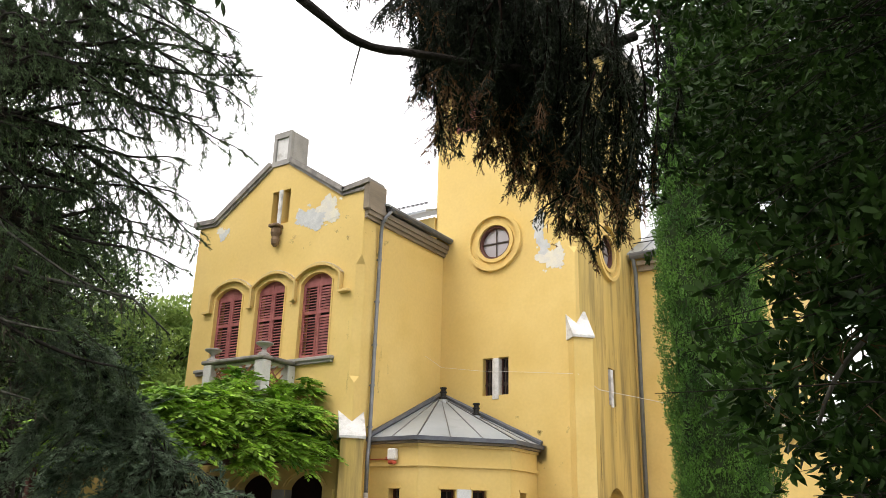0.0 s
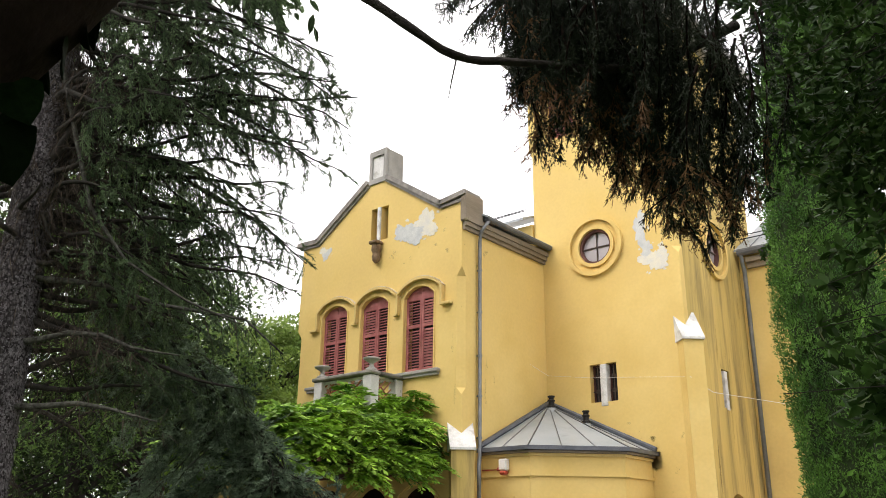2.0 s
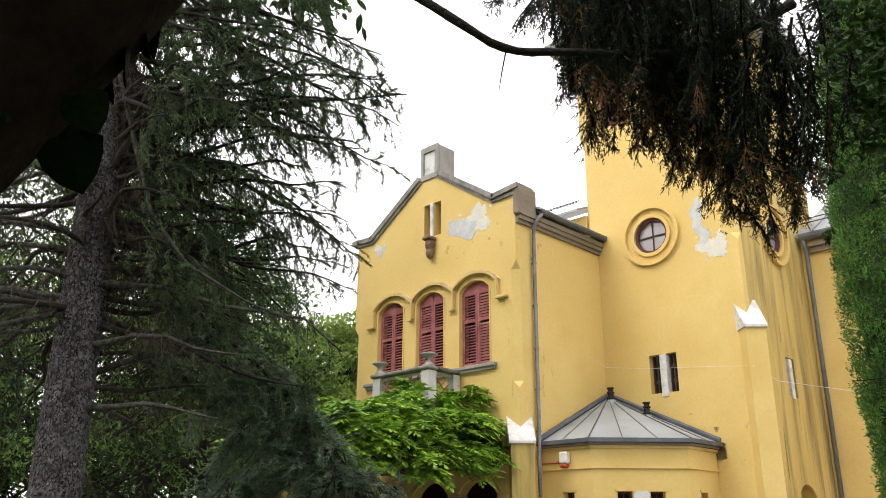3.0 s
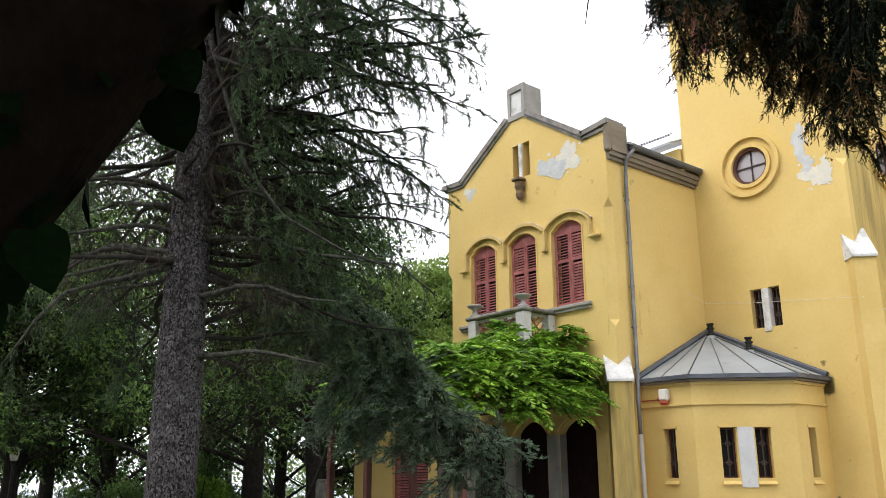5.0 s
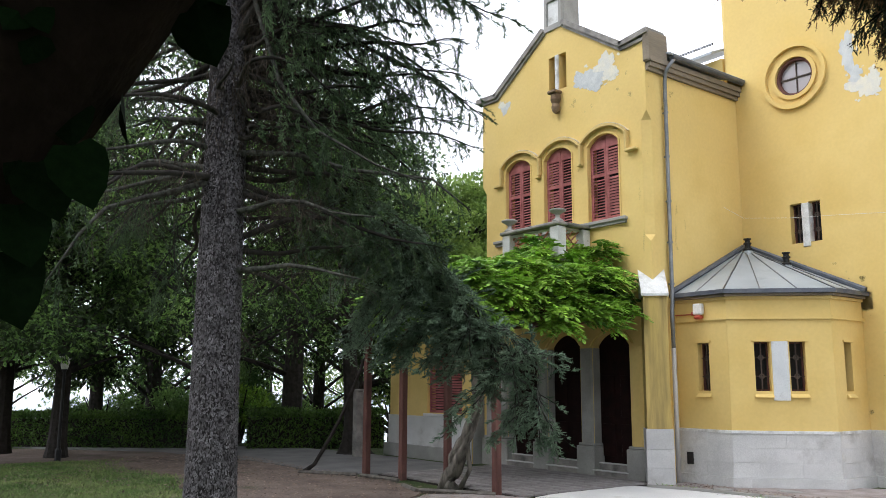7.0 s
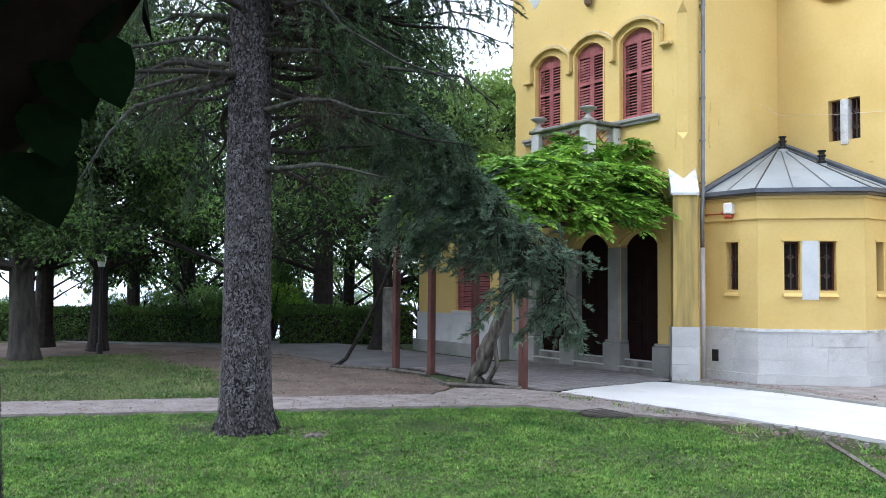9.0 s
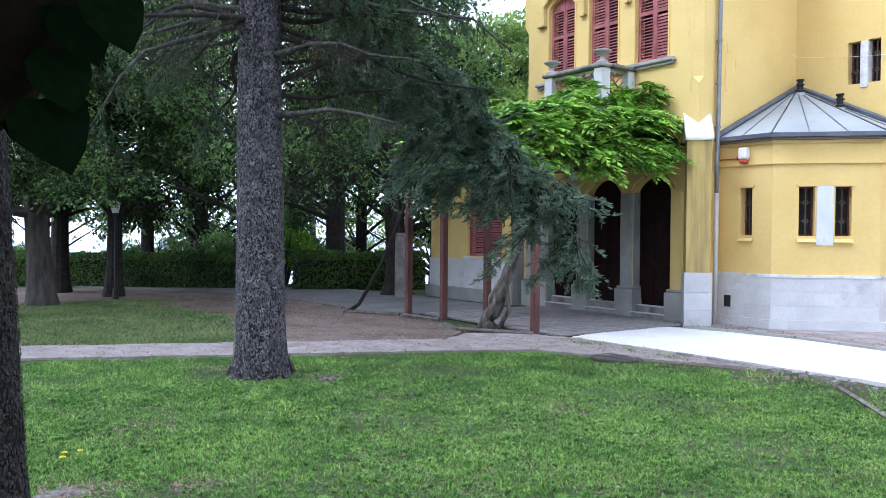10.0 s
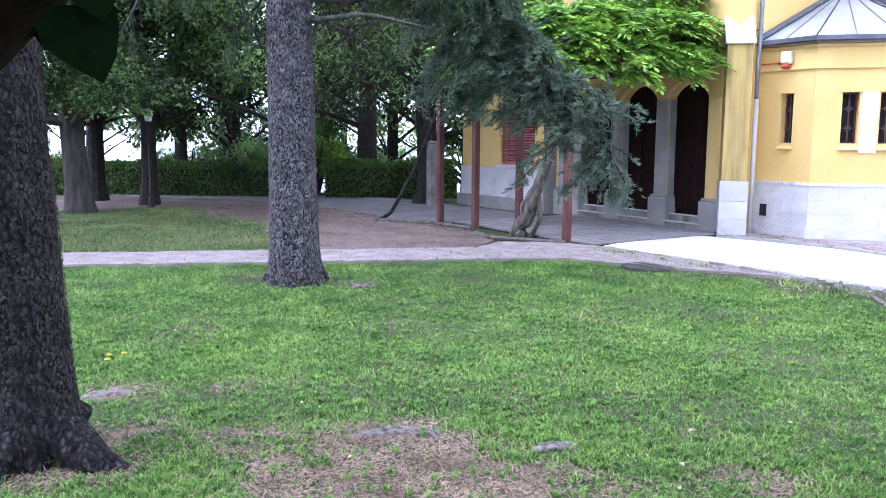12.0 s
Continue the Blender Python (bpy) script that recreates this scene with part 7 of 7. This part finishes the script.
# hanging cypress branches close by, browned at their tips
def hanging_cypress():
    rng, rp = np.random.default_rng(33), random.Random(33)
    t = thing("hanging_cypress", "dark drooping cypress boughs with browned tips", "conifer tree")
    main = [(7.27, -11.86, 5.56), (8.07, -11.11, 5.11), (8.39, -10.86, 4.78), (8.53, -10.60, 4.64), (8.81, -10.36, 4.64), (9.05, -10.01, 4.66), (9.27, -9.56, 4.81), (9.67, -9.16, 5.16)]
    main = rounded(rounded(main))
    part("bough", tube(bmesh.new(), main, [.036 - .012 * math.sin(math.pi * i / len(main)) for i in range(len(main))], 8, .10, rp), BARK_DARK, t, "bare grey curved bough", True)
    part("twig", tube(bmesh.new(), [(8.52, -10.60, 4.69), (8.47, -10.59, 4.54), (8.42, -10.56, 4.45)], [.005, .004, .002], 5), BARK_DARK, t)
    foot = [(-.35, 4.75), (-.2, 4.45), (-.1, 4.26), (.0, 4.25), (.3, 4.10), (.6, 3.82), (.8, 3.55), (1.0, 3.52), (1.15, 3.7), (1.3, 4.2), (1.6, 4.5)]
    limbs, low_ = [], []
    for i in range(170):
        s = rp.uniform(-.34, 1.14)
        d = rp.uniform(-.55, .55)
        x, y = 8.70 + .843 * s - .537 * d, -9.83 + .537 * s + .843 * d
        bottom = np.interp(s, [f[0] for f in foot], [f[1] for f in foot]) + .065 * d - .05
        z1 = bottom + .24 + .80 * rp.random() ** 1.8
        low_.append(z1 < bottom + .60)
        st = Vector((x + rp.uniform(-.2, .2), y + rp.uniform(-.2, .2), z1 + rp.uniform(.5, 1.1)))
        en = Vector((x, y, z1))
        limbs.append(bezier(st, st.lerp(en, .5) + Vector((rp.uniform(-.15, .15), rp.uniform(-.15, .15), .06)), en, 6))
    for i in range(26):
        s, d = rp.uniform(-.25, 1.0), rp.uniform(-.4, .5)
        en = Vector((8.70 + .843 * s - .537 * d, -9.83 + .537 * s + .843 * d, rp.uniform(4.75, 5.3)))
        st = en + Vector((rp.uniform(-.2, .2), rp.uniform(-.2, .2), rp.uniform(.5, .9)))
        limbs.append(bezier(st, st.lerp(en, .5), en, 6))
    # upper boughs that run back over the bare one
    for i in range(34):
        s, d = rp.uniform(-.75, .5), rp.uniform(-.5, .5)
        en = Vector((8.70 + .843 * s - .537 * d, -9.83 + .537 * s + .843 * d, rp.uniform(4.95, 5.5) + .1 * max(0, -s)))
        st = en + Vector((rp.uniform(.1, .5), rp.uniform(.1, .4), rp.uniform(.2, .6)))
        limbs.append(bezier(st, st.lerp(en, .5), en, 6))
    # one thin spray standing off to the side
    limbs.append(bezier((9.48, -9.40, 4.08), (9.30, -9.55, 3.96), (9.16, -9.64, 3.82), 6))
    boughs("hanging_twig", limbs, .010, .003, BARK_BLACK, t, 4)
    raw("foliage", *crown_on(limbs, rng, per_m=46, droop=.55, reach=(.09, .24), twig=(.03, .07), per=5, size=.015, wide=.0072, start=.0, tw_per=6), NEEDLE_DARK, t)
    tips = [c[4:] for i, c in enumerate(limbs[:170]) if low_[i] and i % 4]
    raw("dry_foliage", *crown_on(tips, rng, per_m=34, droop=.7, reach=(.10, .26), twig=(.03, .07), per=5, size=.016, wide=.0075, start=.35, tw_per=6), NEEDLE_BROWN, t, "browned hanging tips")


hanging_cypress()


def column_cypress():
    rng, rp = np.random.default_rng(44), random.Random(44)
    t = thing("column_cypress", "tall narrow green column cypress before the rear wing", "cypress tree")
    x, y = 8.41, -2.92
    part("trunk", trunk_mesh(bmesh.new(), (x, y, -.1), (x, y, 9.2), .30, .10, rp, 10, 12), BARK_DARK, t)
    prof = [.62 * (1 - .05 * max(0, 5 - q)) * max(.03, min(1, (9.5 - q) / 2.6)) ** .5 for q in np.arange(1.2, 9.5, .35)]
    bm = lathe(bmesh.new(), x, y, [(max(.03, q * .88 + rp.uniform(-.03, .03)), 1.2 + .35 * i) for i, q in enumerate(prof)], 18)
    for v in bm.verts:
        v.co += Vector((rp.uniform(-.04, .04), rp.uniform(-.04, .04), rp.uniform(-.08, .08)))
    # Core in the shade-toned fill colour, so that the column looks deep.
    part("twig_core", bm, INNER_SHADE, t, "dense twigs inside the column, shade put into their colour", True)
    # many small upright tufts, each a rounded knob of scale sprays
    m = 6200
    z, a = rng.uniform(1.3, 9.4, m), rng.uniform(0, TAU, m)
    R = .68 * (1 - .05 * np.clip(5 - z, 0, 4)) * np.clip((9.5 - z) / 2.6, .02, 1) ** .5 * (1 + .07 * np.sin(a * 5 + z * 2.2) + .05 * np.sin(a * 9 - z * 5)) * rng.uniform(.90, 1.0, m)
    c = np.stack([x + R * np.cos(a), y + R * np.sin(a), z], 1)
    n = 22
    k = np.repeat(np.arange(m), n)
    o = unit(rng.normal(0, 1, (m * n, 3)))
    r = rng.uniform(.035, .085, m)
    pos = c[k] + o * r[k][:, None] * np.array([.8, .8, 1.5])
    rad = np.stack([np.cos(a[k]), np.sin(a[k]), np.zeros(m * n)], 1)
    way = unit(np.array([0, 0, .8]) + o * .8 + rad * .4 + rng.normal(0, .2, pos.shape))
    raw("foliage", *leaves(pos, way, rng.normal(0, 1, pos.shape), rng.uniform(.020, .046, m * n), rng.uniform(.011, .020, m * n)), LEAF_CYPRESS, t)
    n = 9000
    z, a = rng.uniform(1.4, 9.4, n), rng.uniform(0, TAU, n)
    r = .66 * (1 - .05 * np.clip(5 - z, 0, 4)) * np.clip((9.5 - z) / 2.6, .02, 1) ** .5 * rng.uniform(.6, .9, n)
    raw("inner_growth", *leaves(np.stack([x + r * np.cos(a), y + r * np.sin(a), z], 1), np.array([0, 0, 1.0]) + rng.normal(0, .5, (n, 3)), rng.normal(0, 1, (n, 3)), rng.uniform(.10, .18, n), rng.uniform(.04, .07, n)), LEAF_CYPRESS, t)


column_cypress()


def laurel():
    """An evergreen with large leathery leaves, hanging in from the side; its crown over the viewer is added unseen to
    block light.
    """
    rng, rp = np.random.default_rng(55), random.Random(55)
    t = thing("evergreen_tree", "dark evergreen with large leathery leaves close by", "tree")
    part("trunk", tube(bmesh.new(), [(13.1, -10.2, .2), (12.9, -10.3, 2), (12.7, -10.3, 4), (12.4, -10.4, 6.4)], [.18, .15, .12, .08], 10, .06, rp), BARK_DARK, t, smooth=True)
    curves, tips, dirs = [], [], []

    def at(s, z, d):
        return Vector((8.88 + .843 * s - .537 * d, -10.27 + .537 * s + .843 * d, z))

    def bough(en, k, reach=.32):
        st = Vector((12.75, -10.3, max(1.5, min(6, en.z + rp.uniform(-.3, .8)))))
        st = st.lerp(en, .25)
        c = crooked(bezier(st, st.lerp(en, .5) + Vector((0, 0, rp.uniform(-.1, .35))), en, 7), rp, .09)
        curves.append(c)
        for _ in range(k):
            p = c[min(7, int(rp.uniform(.45, 1) * 8))]
            e = p + Vector((rp.gauss(0, reach), rp.gauss(0, reach), rp.gauss(0, reach)))
            if reach > .05 and e.z < 3.9 and (e - at(0, 0, 0)).dot(Vector((.843, .537, 0))) < 1.38:
                continue
            tips.append(e[:])
            dirs.append((e - p).normalized()[:])
    for i in range(70):      # dense upper mass
        bough(at(rp.uniform(1.50, 2.9), rp.uniform(3.95, 5.3), rp.uniform(-.9, 1.0)), 13)
    for i in range(9):
        bough(at(rp.uniform(1.75, 2.2), rp.uniform(3.7, 4.15), rp.uniform(-.4, .5)), 10, .17)
    for i in range(15):
        bough(at(rp.uniform(1.25, 1.55), rp.uniform(4.05, 5.3), rp.uniform(-.3, .5)), 8, .15)
    for i in range(16):      # looser below
        bough(at(rp.uniform(1.9, 3.1), rp.uniform(2.0, 3.9), rp.uniform(-.6, .9)), 6, .22)
    for i in range(19):
        bough(at(rp.uniform(1.98, 2.5), rp.uniform(2.1, 3.3), rp.uniform(-.5, .6)), 8, .19)
    for i in range(14):
        bough(at(rp.uniform(1.98, 2.5), rp.uniform(1.9, 2.6), rp.uniform(-.5, .4)), 9, .18)
    for i in range(9):
        bough(at(rp.uniform(1.35, 1.75), rp.uniform(2.9, 3.7), rp.uniform(-.1, .4)), 8, .16)
    for s, z in ((1.72, 2.66), (1.78, 2.40), (1.8, 2.9), (1.6, 3.3), (1.86, 2.2)):
        bough(at(s, z, -.05), 3, .06)
    bough(at(1.12, 2.68, -.05), 2, .03)
    boughs("bough", curves, .0065, .002, BARK_DARK, t, 5)
    part("bare_bough", tube(bmesh.new(), bezier(at(1.95, 2.55, 0), at(2.15, 3.15, 0), at(3.1, 3.45, 0), 10), [.010 + .0014 * i for i in range(11)], 6), BARK_GREY, t, "thin bare curved bough", True)
    for i in range(46):
        p = at(rp.uniform(1.95, 2.5), rp.uniform(2.6, 3.5), rp.uniform(-.2, .5))
        e = p + Vector((rp.gauss(0, .18), rp.gauss(0, .18), rp.gauss(.05, .14)))
        part("dry_twig", tube(bmesh.new(), bezier(p, p.lerp(e, .5) + Vector((rp.gauss(0, .04), 0, rp.gauss(0, .04))), e, 4), [.005, .004, .003, .003, .002], 4), NEEDLE_BROWN, t)
    T, D = np.array(tips), np.array(dirs)
    ms = []
    for k in range(17):
        n = len(T)
        foot = T - D * rng.uniform(0, .14, (n, 1))
        w = unit(D * .55 + rng.normal(0, .6, (n, 3)))
        ms.append(ovals(foot, w, rng.normal(0, 1, (n, 3)), np.where(T[:, 2] > 3.7, .52, .85) * rng.uniform(.08, .14, n), np.where(T[:, 2] > 3.7, .58, .85) * rng.uniform(.030, .046, n)))
    # crown overhead and behind, added out of view to shade stem and boughs
    cs = [(13.0, -11.5, 5.6), (12.4, -13.4, 6.3), (11.6, -15.2, 6.0), (13.6, -14.6, 5.0), (10.4, -15.6, 6.2), (12.6, -16.4, 5.2), (14.2, -12.4, 4.6), (11.4, -12.2, 6.6), (9.4, -14.9, 6.6)]
    ms.append(leafy_cloud(cs, [1.5] * len(cs), 14000, rng, .22, .10))
    back = [at(rp.uniform(2.1, 4.4), rp.uniform(4.6, 7.0), rp.uniform(.8, 2.4))[:] for _ in range(26)] + [at(rp.uniform(2.6, 4.4), rp.uniform(2.2, 4.6), rp.uniform(.6, 2.0))[:] for _ in range(9)]
    ms.append(leafy_cloud(back, [.6] * len(back), 30000, rng, .15, .065))
    side = [at(rp.uniform(2.7, 3.7), rp.uniform(2.4, 4.3), rp.uniform(.2, 1.2))[:] for _ in range(24)]
    ms.append(leafy_cloud(side, [.28] * len(side), 5200, rng, .11, .045))
    raw("foliage", *join(ms), LEAF_LAUREL, t)


laurel()


# grass, roots, stones
def blades(x, y, hmin, hmax, wmin, wmax, rng, name, label, mat=None):
    n = len(x)
    z = np.array([rise(a, b) for a, b in zip(x, y)])
    r = np.hypot(x - EYE[0], y - EYE[1])
    h = rng.uniform(hmin, hmax, n) * (1 + .02 * r)
    w = rng.uniform(wmin, wmax, n) * (1 + .14 * r)
    az = rng.uniform(0, TAU, n)
    s = np.stack([np.cos(az), np.sin(az), np.zeros(n)], 1) * w[:, None]
    p = np.stack([x, y, z - .01], 1)
    tip = p + np.stack([rng.normal(0, .75, n) * h, rng.normal(0, .75, n) * h, h], 1)
    v = np.stack([p - s, p + s, tip], 1).reshape(-1, 3)
    tagged(raw(name, v, np.arange(len(v)).reshape(-1, 3), mat or GRASS), label, "grass", kind="stuff")


def worn(x, y):
    """How worn the lawn is, 0 to 1: mottled spots without a sharp rim."""
    b = np.zeros(len(x))
    for sx, sy, sr, f in SPOTS:
        b += f * np.exp(-((x - sx) ** 2 + (y - sy) ** 2) / sr ** 2)
    m = np.sin(x * 7.1 + 2 * np.sin(y * 4.3)) * np.sin(y * 6.3 + 2 * np.sin(x * 5.1)) + .7 * np.sin(x * 17 + 3 * np.sin(y * 9)) * np.sin(y * 15 + 2 * np.sin(x * 11))
    return np.clip(b * (1 + .55 * m) * 1.5 - .25, 0, 1)


def grass_stuff():
    rng = np.random.default_rng(66)
    n = 520000
    r = 1.8 + 11.5 * rng.random(n) ** 1.05
    a = rng.uniform(radians(112), radians(184), n)
    x, y = 11.17 + r * np.cos(a), -13.86 + r * np.sin(a)
    # inside the lawn: this side of the path and the pavement
    path = (x - (-1.1)) * (-.909) + (y + 9.66) * .416 + .06 * np.sin(y * 5) + .05 * np.sin(y * 11)
    keep = (path < .07 * rng.random(n)) & (y < -4.2 - np.where(x < 2.6, (2.6 - x) * .55, 0) + .12 * np.sin(x * 4))
    keep &= rng.random(n) > .97 * worn(x, y)
    thin = np.sin(x * 1.7 + 1.3 * np.sin(y * 1.1)) * np.cos(y * 1.9 + np.sin(x * .8))
    keep &= ~((thin > .45) & (rng.random(n) < .45))
    x, y = x[keep], y[keep]
    tuft = .5 + .5 * np.sin(x * 9 + 2 * np.sin(y * 5)) * np.sin(y * 8 + 2 * np.sin(x * 6)) + rng.normal(0, .08, len(x))
    lo = tuft < .62
    blades(x[lo], y[lo], .014, .036, .0019, .0038, rng, "grass", "short uneven green grass of the lawn")
    blades(x[~lo], y[~lo], .018, .048, .0021, .0040, rng, "grass", "taller green tufts in the lawn")
    # separate clumps, their blades spreading from one root
    n = 5600
    r = 1.9 + 9 * rng.random(n)
    a = rng.uniform(radians(112), radians(184), n)
    x, y = 11.17 + r * np.cos(a), -13.86 + r * np.sin(a)
    path = (x - (-1.1)) * (-.909) + (y + 9.66) * .416
    k = (path < -.2) & (y < -4.7 - np.where(x < 2.6, (2.6 - x) * .55, 0)) & (rng.random(n) > .7 * worn(x, y))
    x, y, r = x[k], y[k], r[k]
    m = 14
    n = len(x) * m
    pos = np.repeat(np.stack([x, y, np.array([rise(p, q) for p, q in zip(x, y)])], 1), m, 0) + rng.normal(0, .006, (n, 3)) * np.array([1, 1, 0])
    az = rng.uniform(0, TAU, n)
    out = np.stack([np.cos(az), np.sin(az), np.zeros(n)], 1)
    h = np.repeat(rng.uniform(.025, .058, len(x)), m)[:, None] * rng.uniform(.6, 1.2, (n, 1))
    w = np.stack([-np.sin(az), np.cos(az), np.zeros(n)], 1) * (.0022 * (1 + .14 * np.repeat(r, m)))[:, None]
    mid = pos + out * h * .35 + np.array([0, 0, .75]) * h
    tip = pos + out * h * rng.uniform(.7, 1.3, (n, 1)) + np.array([0, 0, .7]) * h
    v = np.stack([pos - w, pos + w, mid + w * .8, mid - w * .8, tip], 1).reshape(-1, 3)
    b = np.arange(n)[:, None] * 5
    f = np.concatenate([b + [0, 1, 2], b + [0, 2, 3], b + [3, 2, 4]], 0)
    tagged(raw("grass", v, f, GRASS_CLUMP), "coarse clumps of darker grass in the lawn", "grass", kind="stuff")
    # dry straw lying where the lawn is worn, and thinly all over it
    n = 260000
    r = 1.8 + 8 * rng.random(n)
    a = rng.uniform(radians(112), radians(184), n)
    x, y = 11.17 + r * np.cos(a), -13.86 + r * np.sin(a)
    k = (rng.random(n) < np.maximum(worn(x, y), .11)) & (y < -4.6)
    x, y, r = x[k], y[k], r[k]
    n = len(x)
    pos = np.stack([x, y, np.array([rise(p, q) for p, q in zip(x, y)]) + rng.uniform(.002, .014, n)], 1)
    way = unit(np.stack([rng.normal(0, 1, n), rng.normal(0, 1, n), rng.normal(0, .15, n)], 1))
    tagged(raw("straw", *leaves(pos, way, np.cross(way, [0, 0, 1.0]), rng.uniform(.02, .06, n), rng.uniform(.003, .006, n) * (.7 + .1 * r), .2), STRAW_BIT), "dry straw and needles lying in the lawn", "straw", kind="stuff")
    m = 110000
    x, y = rng.uniform(-11.5, -1.8, m), rng.uniform(-14, -7.2, m)
    path = (x + 2.35) * (-.909) + (y + 9.15) * .416
    far_ = (y < -8.2 + .45 * np.sin(x * .8) - .10 * (x + 6) + rng.normal(0, .3, m)) & (np.sin(x * 1.9 + 2 * np.sin(y * 1.3)) * np.sin(y * 2.3 + x) + rng.normal(0, .35, m) > -.55)
    k = (path > .1) & far_
    blades(x[k], y[k], .03, .07, .004, .008, rng, "grass", "thin grass between path and drive", GRASS_DRY)
    m = 3500
    x = rng.uniform(.3, 8, m)
    y = -.45 + rng.normal(0, .07, m) + .04 * x
    y = np.where(rng.random(m) < .45, -3.95 + rng.normal(0, .14, m), y)
    k = (np.sin(x * 3.1) + np.sin(x * 7.7)) > .1
    blades(x[k], y[k], .03, .09, .004, .007, rng, "weeds", "weeds and tufts along the pavement edges")


grass_stuff()


def flakes():
    """Dry needles, leaf bits and small stones strewn over path and bare ground."""
    rng = np.random.default_rng(77)
    n = 26000
    x, y = rng.uniform(-12, 1.2, n), rng.uniform(-12.5, -4.0, n)
    band = (x + 1.7) * (-.909) + (y + 9.4) * .416
    k = (band > -.75) & (y < -4.3 - .0 * x)
    k &= (band < .75) | (rng.random(n) < .8)
    x, y = x[k], y[k]
    sx = np.concatenate([rng.normal(a, b * .6, 160) for a, _, b, _f in SPOTS])
    sy = np.concatenate([rng.normal(a, b * .6, 160) for _, a, b, _f in SPOTS])
    ex, ey = rng.uniform(.3, 8, 2600), rng.normal(-3.9, .22, 2600)
    gx, gy = rng.uniform(.4, 3.8, 1500), rng.uniform(-.6, .5, 1500)
    x, y = np.concatenate([x, sx, ex, gx]), np.concatenate([y, sy, ey, gy])
    n = len(x)
    r = np.hypot(x - EYE[0], y - EYE[1])
    z = np.array([rise(a, b) for a, b in zip(x, y)]) + np.where(r > 8, .05, .016)
    pos = np.stack([x, y, z], 1)
    way = unit(np.stack([rng.normal(0, 1, n), rng.normal(0, 1, n), rng.normal(0, .12, n)], 1))
    side = np.cross(way, np.array([0, 0, 1.0]) + rng.normal(0, .2, (n, 3)))
    size = rng.uniform(.015, .04, n) * (.6 + .06 * r)
    tagged(raw("litter", *leaves(pos, way, side, size, size * rng.uniform(.25, .7, n), .2), FLAKE), "dry needles and leaf bits strewn on the ground", "litter", kind="stuff")


flakes()
rr_ = random.Random(9)
for x, y, L, a, r in ((7.17, -11.72, .50, 58, .040), (7.87, -11.08, .30, 40, .045), (1.46, -9.07, .34, 40, .05), (5.24, -12.9, .4, 70, .05), (7.3, -11.54, .16, 20, .03)):
    d = Vector((math.cos(radians(a)), math.sin(radians(a)), 0))
    o = Vector((-d.y, d.x, 0))
    bm = bmesh.new()
    for j in range(4):
        pts = []
        for i in range(8):
            u = i / 7 - .5
            p = Vector((x, y, 0)) + d * L * u * rr_.uniform(.9, 1.05) + o * ((j - 1.5) * r * .62 + rr_.uniform(-.007, .007) + .03 * math.sin(u * 5))
            p.z = rise(p.x, p.y) + .012 - .05 * (2 * abs(u)) ** 3 + rr_.uniform(-.004, .004)
            pts.append(p)
        tube(bm, pts, [r * rr_.uniform(.35, .55) for _ in pts], 6, .2, rr_)
    tagged(part("surface_root", bm, ROOT, smooth=True), "worn fissured tree root surfacing in the lawn", "tree root", "surface roots")
# dandelions beside the near conifer
for i, (x, y, h) in enumerate(((4.01, -12.55, .07), (3.96, -12.66, .06), (4.10, -12.70, .05))):
    z = rise(x, y)
    t = thing("dandelion", "yellow dandelion flower in the lawn", "flower", "dandelions")
    part("flower_stalk", tube(bmesh.new(), [(x, y, z - .02), (x, y, z + h)], [.003, .003], 5), GRASS, t)
    bm = bmesh.new()
    for k in range(18):
        q = TAU * k / 18
        for rad, up in ((.026, .006), (.016, .013)):
            bm.faces.new([bm.verts.new(p) for p in ((x, y, z + h), (x + rad * math.cos(q - .14), y + rad * math.sin(q - .14), z + h + up), (x + rad * math.cos(q + .14), y + rad * math.sin(q + .14), z + h + up))])
    part("flower_head", bm, YELLOW, t)
# a few pale fallen leaves
for i in range(26):
    x, y = rr_.uniform(2.5, 8.6), rr_.uniform(-12.2, -6.5)
    z = rise(x, y) + .035
    bm = bmesh.new()
    w = rr_.uniform(.008, .016)
    a = rr_.uniform(0, TAU)
    c, q = math.cos(a) * w, math.sin(a) * w
    v = [bm.verts.new(p) for p in ((x - c * 1.6, y - q * 1.6, z), (x + q, y - c, z + .010), (x + c * 1.6, y + q * 1.6, z + .004), (x - q, y + c, z + .012))]
    bm.faces.new((v[0], v[1], v[2]))
    bm.faces.new((v[0], v[2], v[3]))
    tagged(part("fallen_leaf", bm, FALLEN), "small pale fallen leaf on the grass", "leaf", "fallen leaves")
